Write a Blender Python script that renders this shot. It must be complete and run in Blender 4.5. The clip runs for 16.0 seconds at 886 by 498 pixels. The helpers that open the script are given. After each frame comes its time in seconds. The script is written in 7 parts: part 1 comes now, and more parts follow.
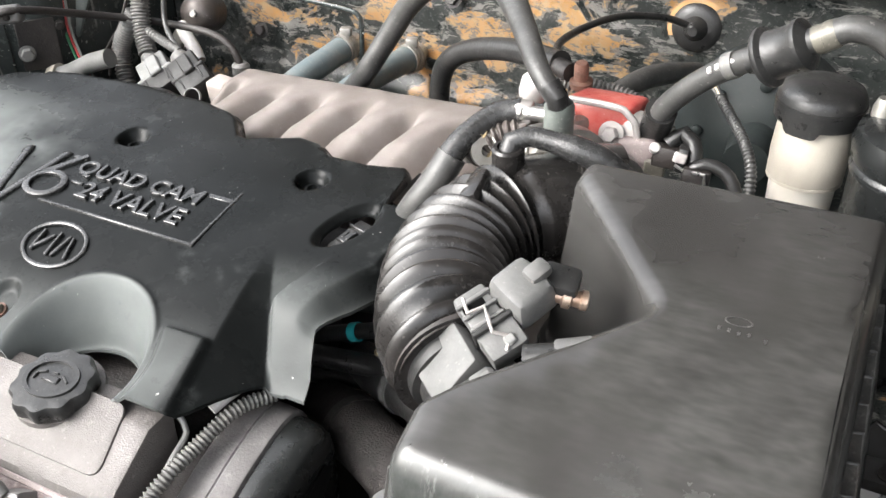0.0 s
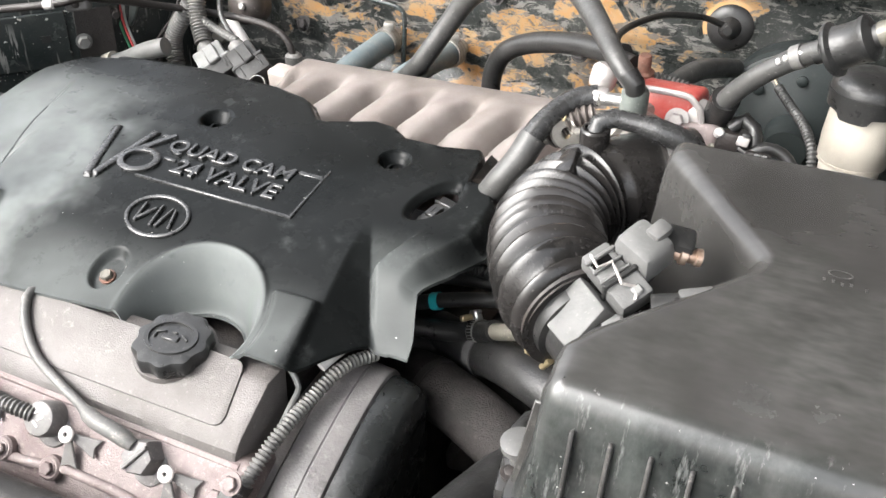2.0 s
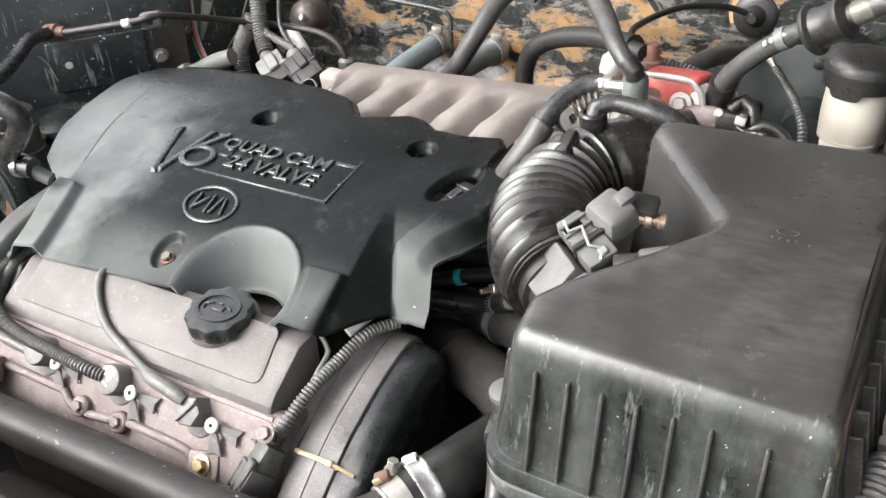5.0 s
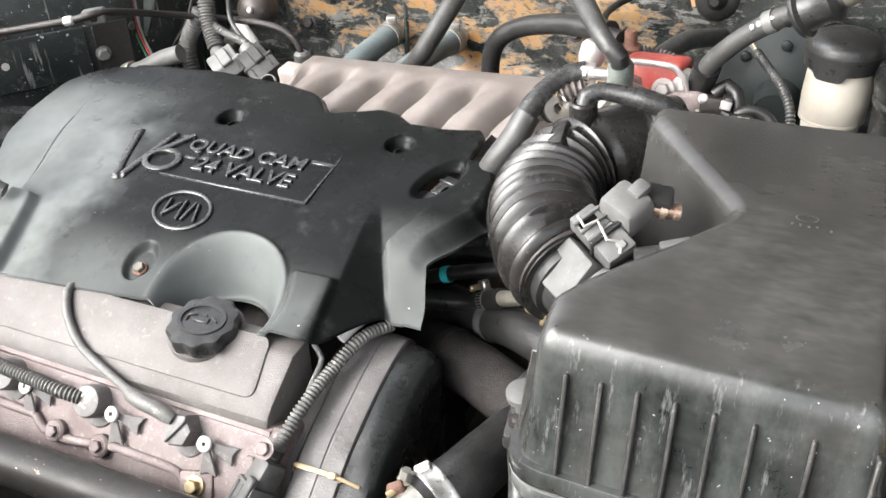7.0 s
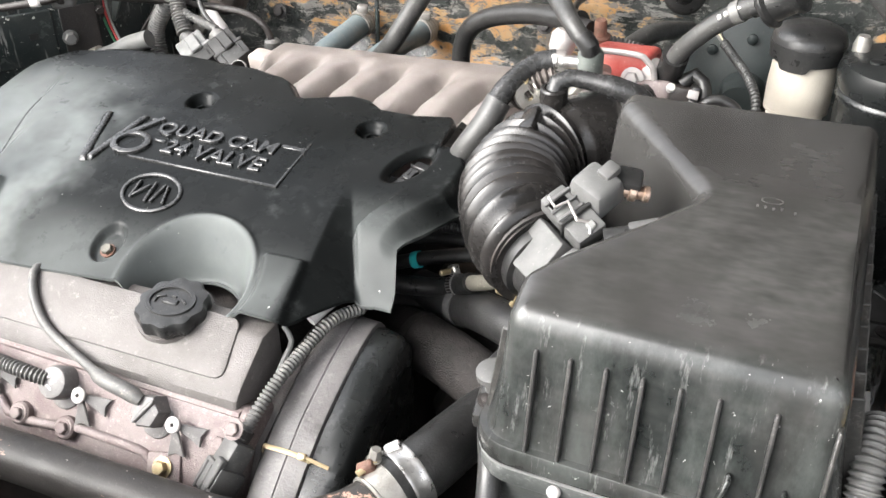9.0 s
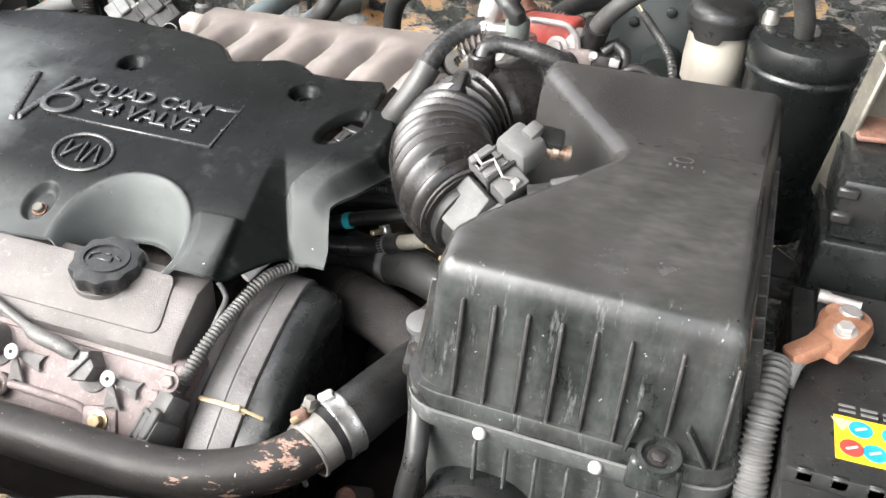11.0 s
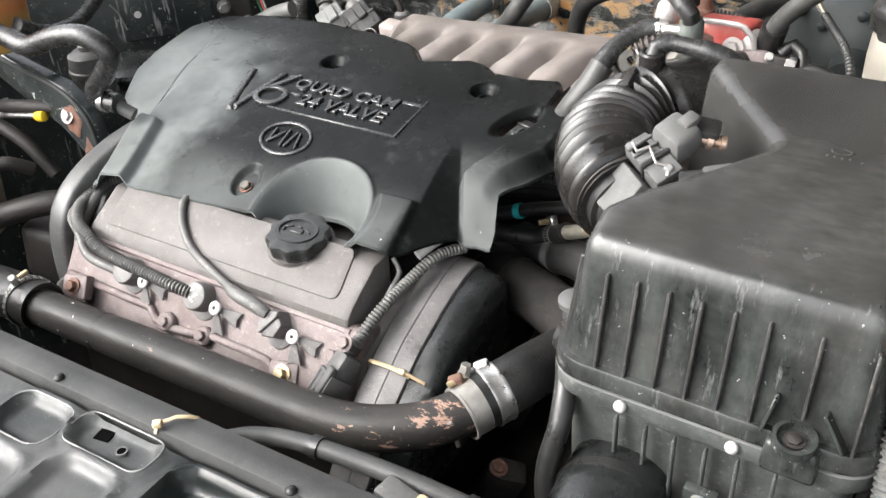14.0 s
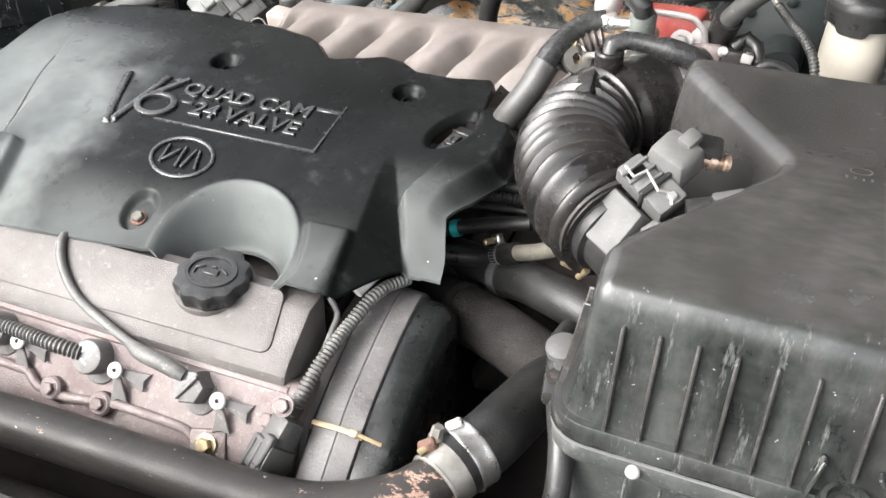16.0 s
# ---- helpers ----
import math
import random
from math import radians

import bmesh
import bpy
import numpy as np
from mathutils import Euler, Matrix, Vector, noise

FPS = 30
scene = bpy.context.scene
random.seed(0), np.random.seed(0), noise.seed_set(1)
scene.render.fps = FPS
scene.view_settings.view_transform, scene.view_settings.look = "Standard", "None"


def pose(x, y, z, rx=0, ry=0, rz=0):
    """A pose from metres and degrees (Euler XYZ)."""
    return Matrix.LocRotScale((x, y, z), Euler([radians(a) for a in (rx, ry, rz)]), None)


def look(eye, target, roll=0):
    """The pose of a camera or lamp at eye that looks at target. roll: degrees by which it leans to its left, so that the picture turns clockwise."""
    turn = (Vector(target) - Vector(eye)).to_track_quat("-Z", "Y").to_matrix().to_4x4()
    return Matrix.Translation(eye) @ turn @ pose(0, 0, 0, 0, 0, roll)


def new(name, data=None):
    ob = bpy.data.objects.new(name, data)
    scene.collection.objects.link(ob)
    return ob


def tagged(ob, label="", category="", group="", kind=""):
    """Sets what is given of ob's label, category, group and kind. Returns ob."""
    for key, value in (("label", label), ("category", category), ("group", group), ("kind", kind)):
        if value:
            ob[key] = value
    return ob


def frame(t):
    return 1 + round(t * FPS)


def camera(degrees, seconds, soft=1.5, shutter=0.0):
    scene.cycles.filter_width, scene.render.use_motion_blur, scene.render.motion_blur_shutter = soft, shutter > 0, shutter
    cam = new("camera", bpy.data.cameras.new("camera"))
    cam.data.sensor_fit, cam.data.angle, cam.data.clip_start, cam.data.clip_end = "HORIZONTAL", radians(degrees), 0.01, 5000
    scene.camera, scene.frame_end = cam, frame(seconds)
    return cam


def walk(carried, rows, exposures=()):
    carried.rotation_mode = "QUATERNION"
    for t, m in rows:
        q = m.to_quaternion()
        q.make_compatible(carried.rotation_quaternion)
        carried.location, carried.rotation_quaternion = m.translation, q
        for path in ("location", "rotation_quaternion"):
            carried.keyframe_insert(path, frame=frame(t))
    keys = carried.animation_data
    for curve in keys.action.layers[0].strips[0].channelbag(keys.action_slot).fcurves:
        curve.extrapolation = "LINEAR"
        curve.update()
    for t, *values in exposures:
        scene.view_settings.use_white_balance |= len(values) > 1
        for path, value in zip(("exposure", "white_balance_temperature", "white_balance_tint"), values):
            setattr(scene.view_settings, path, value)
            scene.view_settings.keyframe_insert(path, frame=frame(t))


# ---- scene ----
cam = camera(51.3, 16.0)
METRES, EYE, TILT, LEAN, TURN = 1.0, 1.35, -33.0, 0.0, 26.0
ROWS = [
    (0.0, 0.0, 0.0, 0.0, 0.0, 0.0, -0.0),
    (0.5, -0.0513, -0.0214, -0.006, -0.08, -0.19, 0.23),
    (1.0, -0.076, -0.0577, -0.0154, 1.64, 0.16, -0.77),
    (1.5, -0.0826, -0.0726, -0.0195, 2.68, 0.42, -1.58),
    (2.0, -0.1265, -0.0687, -0.0329, -2.6, 0.34, -0.5),
    (2.5, -0.0992, -0.116, -0.0473, -3.27, -0.02, 0.53),
    (3.0, -0.0657, -0.1333, -0.0531, 2.55, -0.09, -0.93),
    (3.5, -0.0579, -0.1453, -0.0556, 4.75, 0.12, -1.21),
    (4.0, -0.0537, -0.1537, -0.0593, 5.09, 0.41, -0.98),
    (4.5, -0.0454, -0.1565, -0.0606, 4.42, 0.67, -0.46),
    (5.0, -0.036, -0.1594, -0.0648, 3.83, 0.78, 0.43),
    (7.5, -0.1191, -0.1325, -0.0532, -2.11, -0.28, 3.2),
    (8.0, -0.0993, -0.152, -0.0682, -2.92, 0.2, 3.12),
    (10.5, -0.1426, -0.1152, -0.0625, -4.71, -1.53, 0.57),
    (11.0, -0.1191, -0.1726, -0.0855, -7.45, -1.88, 2.22),
    (11.5, -0.0833, -0.2108, -0.1048, -3.03, -1.84, 1.2),
    (12.0, -0.0525, -0.2304, -0.1098, 0.28, -1.43, 0.27),
    (12.5, -0.0443, -0.2431, -0.1215, 2.85, -1.23, -0.24),
    (13.0, -0.0548, -0.2497, -0.125, 4.39, -1.01, -0.78),
    (13.5, -0.0721, -0.2455, -0.1309, 5.56, -0.16, -0.87),
    (14.0, -0.0845, -0.2316, -0.123, 4.87, -0.44, -0.6),
    (14.5, -0.1084, -0.2358, -0.1123, 6.57, 0.49, -1.6),
    (15.0, -0.1252, -0.219, -0.0824, 7.88, 1.79, -2.59),
    (15.5, -0.1717, -0.1409, -0.038, 0.54, 1.34, -0.12),
    (16.0, -0.1923, -0.0986, -0.0575, -5.01, -2.7, 2.25),
]
walk(cam, [(t, pose(0, 0, EYE, TILT, LEAN, TURN) @ pose(METRES * x, METRES * y, METRES * z, 90 + pitch, roll, yaw)) for t, x, y, z, yaw, pitch, roll in ROWS],
     [(0.0, 2.45), (0.6, 2.52), (1.5, 2.42), (2.4, 2.52), (3.0, 2.45), (4.0, 2.28), (5.0, 2.30), (7.5, 2.45), (8.5, 2.45), (10.5, 2.50), (11.3, 2.50), (12.5, 2.30), (14.0, 2.20), (15.0, 2.05), (16.0, 2.42)])

# ---- light ----
world = bpy.data.worlds.new("sky")
scene.world = world
world.use_nodes = True
wn = world.node_tree
sky = wn.nodes.new("ShaderNodeTexSky")
sky.sky_type, sky.sun_disc = "NISHITA", False
SUN_ELEV, SUN_ROT = radians(38.5), radians(226)
sky.sun_elevation, sky.sun_rotation = SUN_ELEV, SUN_ROT
sky.air_density, sky.dust_density, sky.ozone_density = 1.0, 4.0, 0.6
bgn = wn.nodes["Background"]
pale = wn.nodes.new("ShaderNodeHueSaturation")
pale.inputs["Saturation"].default_value = 0.22
wn.links.new(sky.outputs[0], pale.inputs["Color"])
wn.links.new(pale.outputs[0], bgn.inputs[0])
bgn.inputs[1].default_value = 0.15
sun_data = bpy.data.lights.new("sun", "SUN")
sun_data.energy, sun_data.angle, sun_data.color = 0.50, radians(56), (1.0, 0.995, 0.99)
sun = new("sun", sun_data)
sun.matrix_world = look((-3.4, -2.3, 4.05), (-0.5, 0.5, 0.85))


# ---- materials ----
def mat(name, c1, c2=None, rough=0.5, metal=0.0, scale=30.0, bump=0.15, dust=0.0, dust_col=(0.30, 0.28, 0.26), rvar=0.12,
        spec=0.5, coat=0.0, grain=400.0, fleck=0.0, scratch=0.0):
    """A worn surface: two colours at a large scale, fine grain, dust specks, uneven gloss."""
    m = bpy.data.materials.new(name)
    m.use_nodes = True
    nt = m.node_tree
    b = nt.nodes["Principled BSDF"]
    c2 = c2 or tuple(v * 0.75 for v in c1)
    tc = nt.nodes.new("ShaderNodeTexCoord")
    info = nt.nodes.new("ShaderNodeObjectInfo")
    add = nt.nodes.new("ShaderNodeVectorMath")
    nt.links.new(tc.outputs["Object"], add.inputs[0])
    nt.links.new(info.outputs["Random"], add.inputs[1])

    def noise_tex(s, detail=6.0, r=0.6):
        n = nt.nodes.new("ShaderNodeTexNoise")
        n.inputs["Scale"].default_value, n.inputs["Detail"].default_value, n.inputs["Roughness"].default_value = s, detail, r
        nt.links.new(add.outputs[0], n.inputs["Vector"])
        return n

    def ramp(src, lo, hi):
        r = nt.nodes.new("ShaderNodeMapRange")
        r.inputs["From Min"].default_value, r.inputs["From Max"].default_value = lo, hi
        nt.links.new(src, r.inputs["Value"])
        return r.outputs[0]

    def blend(fac, a, bb):
        x = nt.nodes.new("ShaderNodeMix")
        x.data_type = "RGBA"
        nt.links.new(fac, x.inputs["Factor"])
        for sock, v in ((x.inputs["A"], a), (x.inputs["B"], bb)):
            if isinstance(v, tuple):
                sock.default_value = (*v, 1)
            else:
                nt.links.new(v, sock)
        return x.outputs["Result"]

    big, fine = noise_tex(scale), noise_tex(grain, 3.0, 0.5)
    col = blend(ramp(big.outputs["Fac"], 0.35, 0.65), c1, c2)
    if dust > 0:
        d = noise_tex(scale * 2.3, 9.0, 0.72)
        f = ramp(d.outputs["Fac"], 0.68 - 0.30 * dust, 0.98 - 0.18 * dust)
        mul = nt.nodes.new("ShaderNodeMath")
        mul.operation = "MULTIPLY"
        mul.inputs[1].default_value = min(1.0, 0.25 + 0.6 * dust)
        nt.links.new(f, mul.inputs[0])
        col = blend(mul.outputs[0], col, dust_col)
    if dust > 0:
        sp = noise_tex(330.0, 2.0, 0.5)
        mul = nt.nodes.new("ShaderNodeMath")
        mul.operation = "MULTIPLY"
        mul.inputs[1].default_value = 0.40 * dust + 0.05
        nt.links.new(ramp(sp.outputs["Fac"], 0.66, 0.74), mul.inputs[0])
        col = blend(mul.outputs[0], col, tuple(min(0.8, 1.6 * v) for v in dust_col))
    if dust >= 0.5:
        # scuffs and dried splashes
        sc, fine_ = noise_tex(scale * 7.0, 5.0, 0.75), noise_tex(85.0, 4.0, 0.7)
        mul = nt.nodes.new("ShaderNodeMath")
        mul.operation = "MULTIPLY"
        nt.links.new(ramp(sc.outputs["Fac"], 0.50, 0.70), mul.inputs[0])
        nt.links.new(ramp(fine_.outputs["Fac"], 0.52, 0.70), mul.inputs[1])
        col = blend(mul.outputs[0], col, tuple(min(0.8, 1.5 * v) for v in dust_col))
    if fleck > 0:
        # crisp pale flecks and chips
        for s_, d_, lo in ((60.0, 5.0, 0.765), (170.0, 3.0, 0.765)):
            fk = noise_tex(s_, d_, 0.6)
            col = blend(ramp(fk.outputs["Fac"], lo - 0.05 * fleck, lo + 0.012 - 0.05 * fleck), col, (0.50, 0.50, 0.47))
    for turn, s_ in ((0.4, 26.0), (1.9, 34.0)) if scratch > 0 else ():
        # long thin scratches in two directions
        mp = nt.nodes.new("ShaderNodeMapping")
        mp.inputs["Rotation"].default_value, mp.inputs["Scale"].default_value = (turn, 0.3, turn), (1.0, 1.0, 0.07)
        nt.links.new(add.outputs[0], mp.inputs[0])
        n = noise_tex(s_ * 3.0, 3.0, 0.6)
        nt.links.new(mp.outputs[0], n.inputs["Vector"])
        gate = nt.nodes.new("ShaderNodeMath")
        gate.operation = "MULTIPLY"
        nt.links.new(ramp(n.outputs["Fac"], 0.675 - 0.04 * scratch, 0.70 - 0.04 * scratch), gate.inputs[0])
        nt.links.new(ramp(noise_tex(11.0, 3.0, 0.5).outputs["Fac"], 0.48, 0.60), gate.inputs[1])
        col = blend(gate.outputs[0], col, (0.26, 0.26, 0.25))
    nt.links.new(col, b.inputs["Base Color"])
    rr = nt.nodes.new("ShaderNodeMapRange")
    rr.inputs["To Min"].default_value, rr.inputs["To Max"].default_value = max(0.05, rough - rvar), min(1.0, rough + rvar)
    rr.inputs["From Min"].default_value, rr.inputs["From Max"].default_value = 0.3, 0.7
    nt.links.new(noise_tex(scale * 1.7, 8.0, 0.7).outputs["Fac"], rr.inputs["Value"])
    nt.links.new(rr.outputs[0], b.inputs["Roughness"])
    b.inputs["Metallic"].default_value = metal
    b.inputs["Specular IOR Level"].default_value = spec
    b.inputs["Coat Weight"].default_value = coat
    if bump > 0:
        bp = nt.nodes.new("ShaderNodeBump")
        bp.inputs["Strength"].default_value, bp.inputs["Distance"].default_value = bump, 0.002
        nt.links.new(fine.outputs["Fac"], bp.inputs["Height"])
        nt.links.new(bp.outputs[0], b.inputs["Normal"])
    return m


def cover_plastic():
    """Black plastic with a pale sky sheen painted in towards one end, on the flap and round the filler."""
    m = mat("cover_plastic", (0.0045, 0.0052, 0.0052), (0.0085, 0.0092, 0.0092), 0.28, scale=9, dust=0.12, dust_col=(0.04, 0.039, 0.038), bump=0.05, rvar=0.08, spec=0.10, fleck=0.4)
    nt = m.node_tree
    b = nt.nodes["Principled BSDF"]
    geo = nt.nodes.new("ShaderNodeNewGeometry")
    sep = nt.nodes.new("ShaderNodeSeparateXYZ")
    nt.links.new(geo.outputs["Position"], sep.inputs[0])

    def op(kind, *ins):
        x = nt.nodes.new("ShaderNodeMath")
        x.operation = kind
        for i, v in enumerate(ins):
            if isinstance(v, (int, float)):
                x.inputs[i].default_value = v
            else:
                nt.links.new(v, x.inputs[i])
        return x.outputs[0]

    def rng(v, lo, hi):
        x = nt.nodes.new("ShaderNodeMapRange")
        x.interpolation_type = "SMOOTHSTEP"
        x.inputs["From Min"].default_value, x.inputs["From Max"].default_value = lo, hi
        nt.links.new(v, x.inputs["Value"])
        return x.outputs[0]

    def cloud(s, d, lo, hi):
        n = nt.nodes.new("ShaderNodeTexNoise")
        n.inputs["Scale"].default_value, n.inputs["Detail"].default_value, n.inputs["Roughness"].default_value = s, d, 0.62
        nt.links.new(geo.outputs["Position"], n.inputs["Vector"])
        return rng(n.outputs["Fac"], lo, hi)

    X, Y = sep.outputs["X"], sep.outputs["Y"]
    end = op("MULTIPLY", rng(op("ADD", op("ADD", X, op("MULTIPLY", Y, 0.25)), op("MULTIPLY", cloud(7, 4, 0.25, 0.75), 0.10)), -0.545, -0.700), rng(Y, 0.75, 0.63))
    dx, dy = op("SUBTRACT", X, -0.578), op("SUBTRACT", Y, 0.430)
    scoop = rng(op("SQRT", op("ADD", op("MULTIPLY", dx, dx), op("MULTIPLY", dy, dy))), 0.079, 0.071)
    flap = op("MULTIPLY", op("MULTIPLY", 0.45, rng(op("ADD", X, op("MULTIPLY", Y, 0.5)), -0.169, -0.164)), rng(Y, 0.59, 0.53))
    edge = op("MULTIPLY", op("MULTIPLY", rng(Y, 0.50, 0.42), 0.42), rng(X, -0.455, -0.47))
    # the sheen goes into the base colour; real smears join it below
    sheen_smear = op("MAXIMUM", end, op("MAXIMUM", flap, edge))
    sheen_smear = op("MULTIPLY", sheen_smear, op("MULTIPLY_ADD", cloud(11, 3, 0.25, 0.75), 0.40, 0.50))
    sheen_smear = op("MAXIMUM", sheen_smear, op("MULTIPLY", scoop, op("MULTIPLY_ADD", cloud(9, 5, 0.3, 0.7), 0.16, 0.46)))
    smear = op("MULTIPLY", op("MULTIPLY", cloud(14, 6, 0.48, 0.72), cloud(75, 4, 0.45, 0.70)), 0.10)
    sheen_smear = op("MAXIMUM", sheen_smear, smear)
    sheen_smear = op("MULTIPLY", sheen_smear, op("SUBTRACT", 1.0, op("MULTIPLY", cloud(30, 6, 0.60, 0.72), 0.35)))
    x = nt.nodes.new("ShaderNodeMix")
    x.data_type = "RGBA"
    nt.links.new(sheen_smear, x.inputs["Factor"])
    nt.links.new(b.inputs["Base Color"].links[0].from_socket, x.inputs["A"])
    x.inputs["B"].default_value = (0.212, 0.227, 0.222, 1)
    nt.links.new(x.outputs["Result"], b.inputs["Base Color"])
    r = op("ADD", b.inputs["Roughness"].links[0].from_socket, op("MULTIPLY", sheen_smear, 0.10))
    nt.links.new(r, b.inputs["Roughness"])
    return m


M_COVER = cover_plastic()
M_BOX = mat("airbox_plastic", (0.0192, 0.0186, 0.0178), (0.031, 0.0298, 0.0284), 0.25, scale=6, bump=0.0, rvar=0.03, spec=0.5)


def scuff_front(m):
    """Scuffs, dried dirt and darker patches on the upright front of the box."""
    nt = m.node_tree
    b = nt.nodes["Principled BSDF"]
    geo = nt.nodes.new("ShaderNodeNewGeometry")
    sep = nt.nodes.new("ShaderNodeSeparateXYZ")
    nt.links.new(geo.outputs["Position"], sep.inputs[0])

    def rng(v, lo, hi):
        x = nt.nodes.new("ShaderNodeMapRange")
        x.inputs["From Min"].default_value, x.inputs["From Max"].default_value = lo, hi
        nt.links.new(v, x.inputs["Value"])
        return x.outputs[0]

    def mul(a, c):
        x = nt.nodes.new("ShaderNodeMath")
        x.operation = "MULTIPLY"
        nt.links.new(a, x.inputs[0])
        if isinstance(c, float):
            x.inputs[1].default_value = c
        else:
            nt.links.new(c, x.inputs[1])
        return x.outputs[0]

    def cloud(s, d, stretch):
        mp = nt.nodes.new("ShaderNodeMapping")
        mp.inputs["Scale"].default_value = stretch
        nt.links.new(geo.outputs["Position"], mp.inputs[0])
        n = nt.nodes.new("ShaderNodeTexNoise")
        n.inputs["Scale"].default_value, n.inputs["Detail"].default_value, n.inputs["Roughness"].default_value = s, d, 0.7
        nt.links.new(mp.outputs[0], n.inputs["Vector"])
        return n.outputs["Fac"]

    front = rng(sep.outputs["Y"], 0.338, 0.326)
    blotch = mul(rng(cloud(20, 7, (1, 1, 0.45)), 0.42, 0.66), 0.9)
    dark_patch = mul(rng(cloud(9, 4, (1, 1, 0.5)), 0.66, 0.44), 0.92)
    scratch = mul(rng(cloud(60, 6, (2.2, 1, 0.35)), 0.58, 0.72), 0.7)
    speck = rng(cloud(130, 3, (1, 1, 1)), 0.69, 0.71)
    col = b.inputs["Base Color"].links[0].from_socket
    for f, c in ((dark_patch, (0.0085, 0.0105, 0.0100)), (blotch, (0.050, 0.055, 0.052)), (scratch, (0.17, 0.173, 0.168)), (speck, (0.30, 0.30, 0.29))):
        x = nt.nodes.new("ShaderNodeMix")
        x.data_type = "RGBA"
        nt.links.new(mul(f, front), x.inputs["Factor"])
        nt.links.new(col, x.inputs["A"])
        x.inputs["B"].default_value = (*c, 1)
        col = x.outputs["Result"]
    # faint wiped smudges on the top
    smudge = mul(mul(rng(cloud(12, 2, (1, 0.5, 1)), 0.35, 0.85), rng(cloud(60, 2, (0.5, 1.4, 1)), 0.20, 0.85)), 0.8)
    x = nt.nodes.new("ShaderNodeMix")
    x.data_type = "RGBA"
    nt.links.new(smudge, x.inputs["Factor"])
    nt.links.new(col, x.inputs["A"])
    x.inputs["B"].default_value = (0.085, 0.084, 0.081, 1)
    nt.links.new(x.outputs["Result"], b.inputs["Base Color"])


scuff_front(M_BOX)
M_RIB = mat("dusty_rib_plastic", (0.022, 0.022, 0.021), (0.038, 0.036, 0.034), 0.42, scale=40, dust=0.6, dust_col=(0.15, 0.145, 0.135))
M_LETTER = mat("worn_raised_plastic", (0.016, 0.0165, 0.0165), (0.030, 0.030, 0.030), 0.27, scale=60, dust=0.5, dust_col=(0.11, 0.11, 0.108), bump=0.05, spec=0.6)
M_BASE = mat("dusty_box_base", (0.040, 0.043, 0.041), (0.072, 0.075, 0.072), 0.42, scale=22, dust=0.55, dust_col=(0.20, 0.205, 0.198), bump=0.15)
M_WOVEN = mat("fuzzy_woven_rubber", (0.013, 0.012, 0.0115), (0.025, 0.0225, 0.0215), 0.7, scale=30, dust=0.5, dust_col=(0.062, 0.056, 0.053), bump=0.9, grain=520, spec=0.15)
M_DUCT = mat("scuffed_duct_rubber", (0.085, 0.081, 0.080), (0.150, 0.142, 0.140), 0.42, scale=16, dust=0.7, dust_col=(0.19, 0.178, 0.174), bump=0.2, spec=0.4, rvar=0.18)
M_BOOT = mat("dusty_boot_rubber", (0.11, 0.106, 0.103), (0.155, 0.148, 0.143), 0.5, scale=40, dust=0.5, dust_col=(0.28, 0.26, 0.25))
M_PLASTIC = mat("black_plastic", (0.013, 0.0135, 0.0135), (0.023, 0.0225, 0.022), 0.36, scale=30, dust=0.4, dust_col=(0.14, 0.132, 0.125), rvar=0.15)
M_RUBBER = mat("black_rubber", (0.011, 0.011, 0.011), (0.020, 0.0195, 0.019), 0.38, scale=30, dust=0.35, dust_col=(0.10, 0.092, 0.088), bump=0.25, rvar=0.15)
M_BELLOWS = mat("bellows_rubber", (0.009, 0.0086, 0.0083), (0.024, 0.022, 0.021), 0.22, scale=16, dust=0.4, dust_col=(0.11, 0.102, 0.096), bump=0.06, spec=0.42)
M_GREYHOSE = mat("dusty_grey_rubber", (0.030, 0.030, 0.029), (0.052, 0.051, 0.049), 0.42, scale=35, dust=0.4, dust_col=(0.22, 0.21, 0.2))
M_BLUEHOSE = mat("blue_grey_rubber", (0.10, 0.13, 0.14), (0.13, 0.15, 0.15), 0.55, scale=35, dust=0.4)
M_CONDUIT = mat("grey_conduit", (0.085, 0.085, 0.082), (0.125, 0.122, 0.116), 0.5, scale=40, dust=0.5, dust_col=(0.3, 0.27, 0.24))
M_CONDUIT_LT = mat("pale_grey_conduit", (0.075, 0.075, 0.073), (0.11, 0.11, 0.106), 0.5, scale=40, dust=0.3)
M_ALU = mat("dusty_cast_aluminium", (0.126, 0.116, 0.112), (0.094, 0.086, 0.081), 0.56, metal=0.12, scale=18, dust=0.5, dust_col=(0.175, 0.163, 0.156), spec=0.4, bump=0.35, grain=700)
M_ALU_PINK = mat("pinkish_cast_aluminium", (0.210, 0.176, 0.170), (0.138, 0.104, 0.100), 0.6, metal=0.15, scale=16, dust=0.6, dust_col=(0.31, 0.275, 0.262), bump=0.45, grain=600)
M_MANIFOLD = mat("pale_pinkish_casting", (0.36, 0.322, 0.302), (0.25, 0.212, 0.192), 0.6, metal=0.12, scale=9, dust=0.35, dust_col=(0.42, 0.385, 0.36), bump=0.2, grain=600)
M_STEEL = mat("bright_steel", (0.60, 0.59, 0.57), (0.42, 0.41, 0.40), 0.32, metal=0.9, scale=60, dust=0.2)
M_ZINC = mat("zinc_casting", (0.42, 0.40, 0.375), (0.28, 0.27, 0.245), 0.42, metal=0.7, scale=50, dust=0.4, dust_col=(0.28, 0.26, 0.22))
M_SILVER = mat("silver_casting", (0.46, 0.435, 0.42), (0.35, 0.325, 0.31), 0.45, metal=0.5, scale=50, dust=0.35, dust_col=(0.45, 0.4, 0.38))
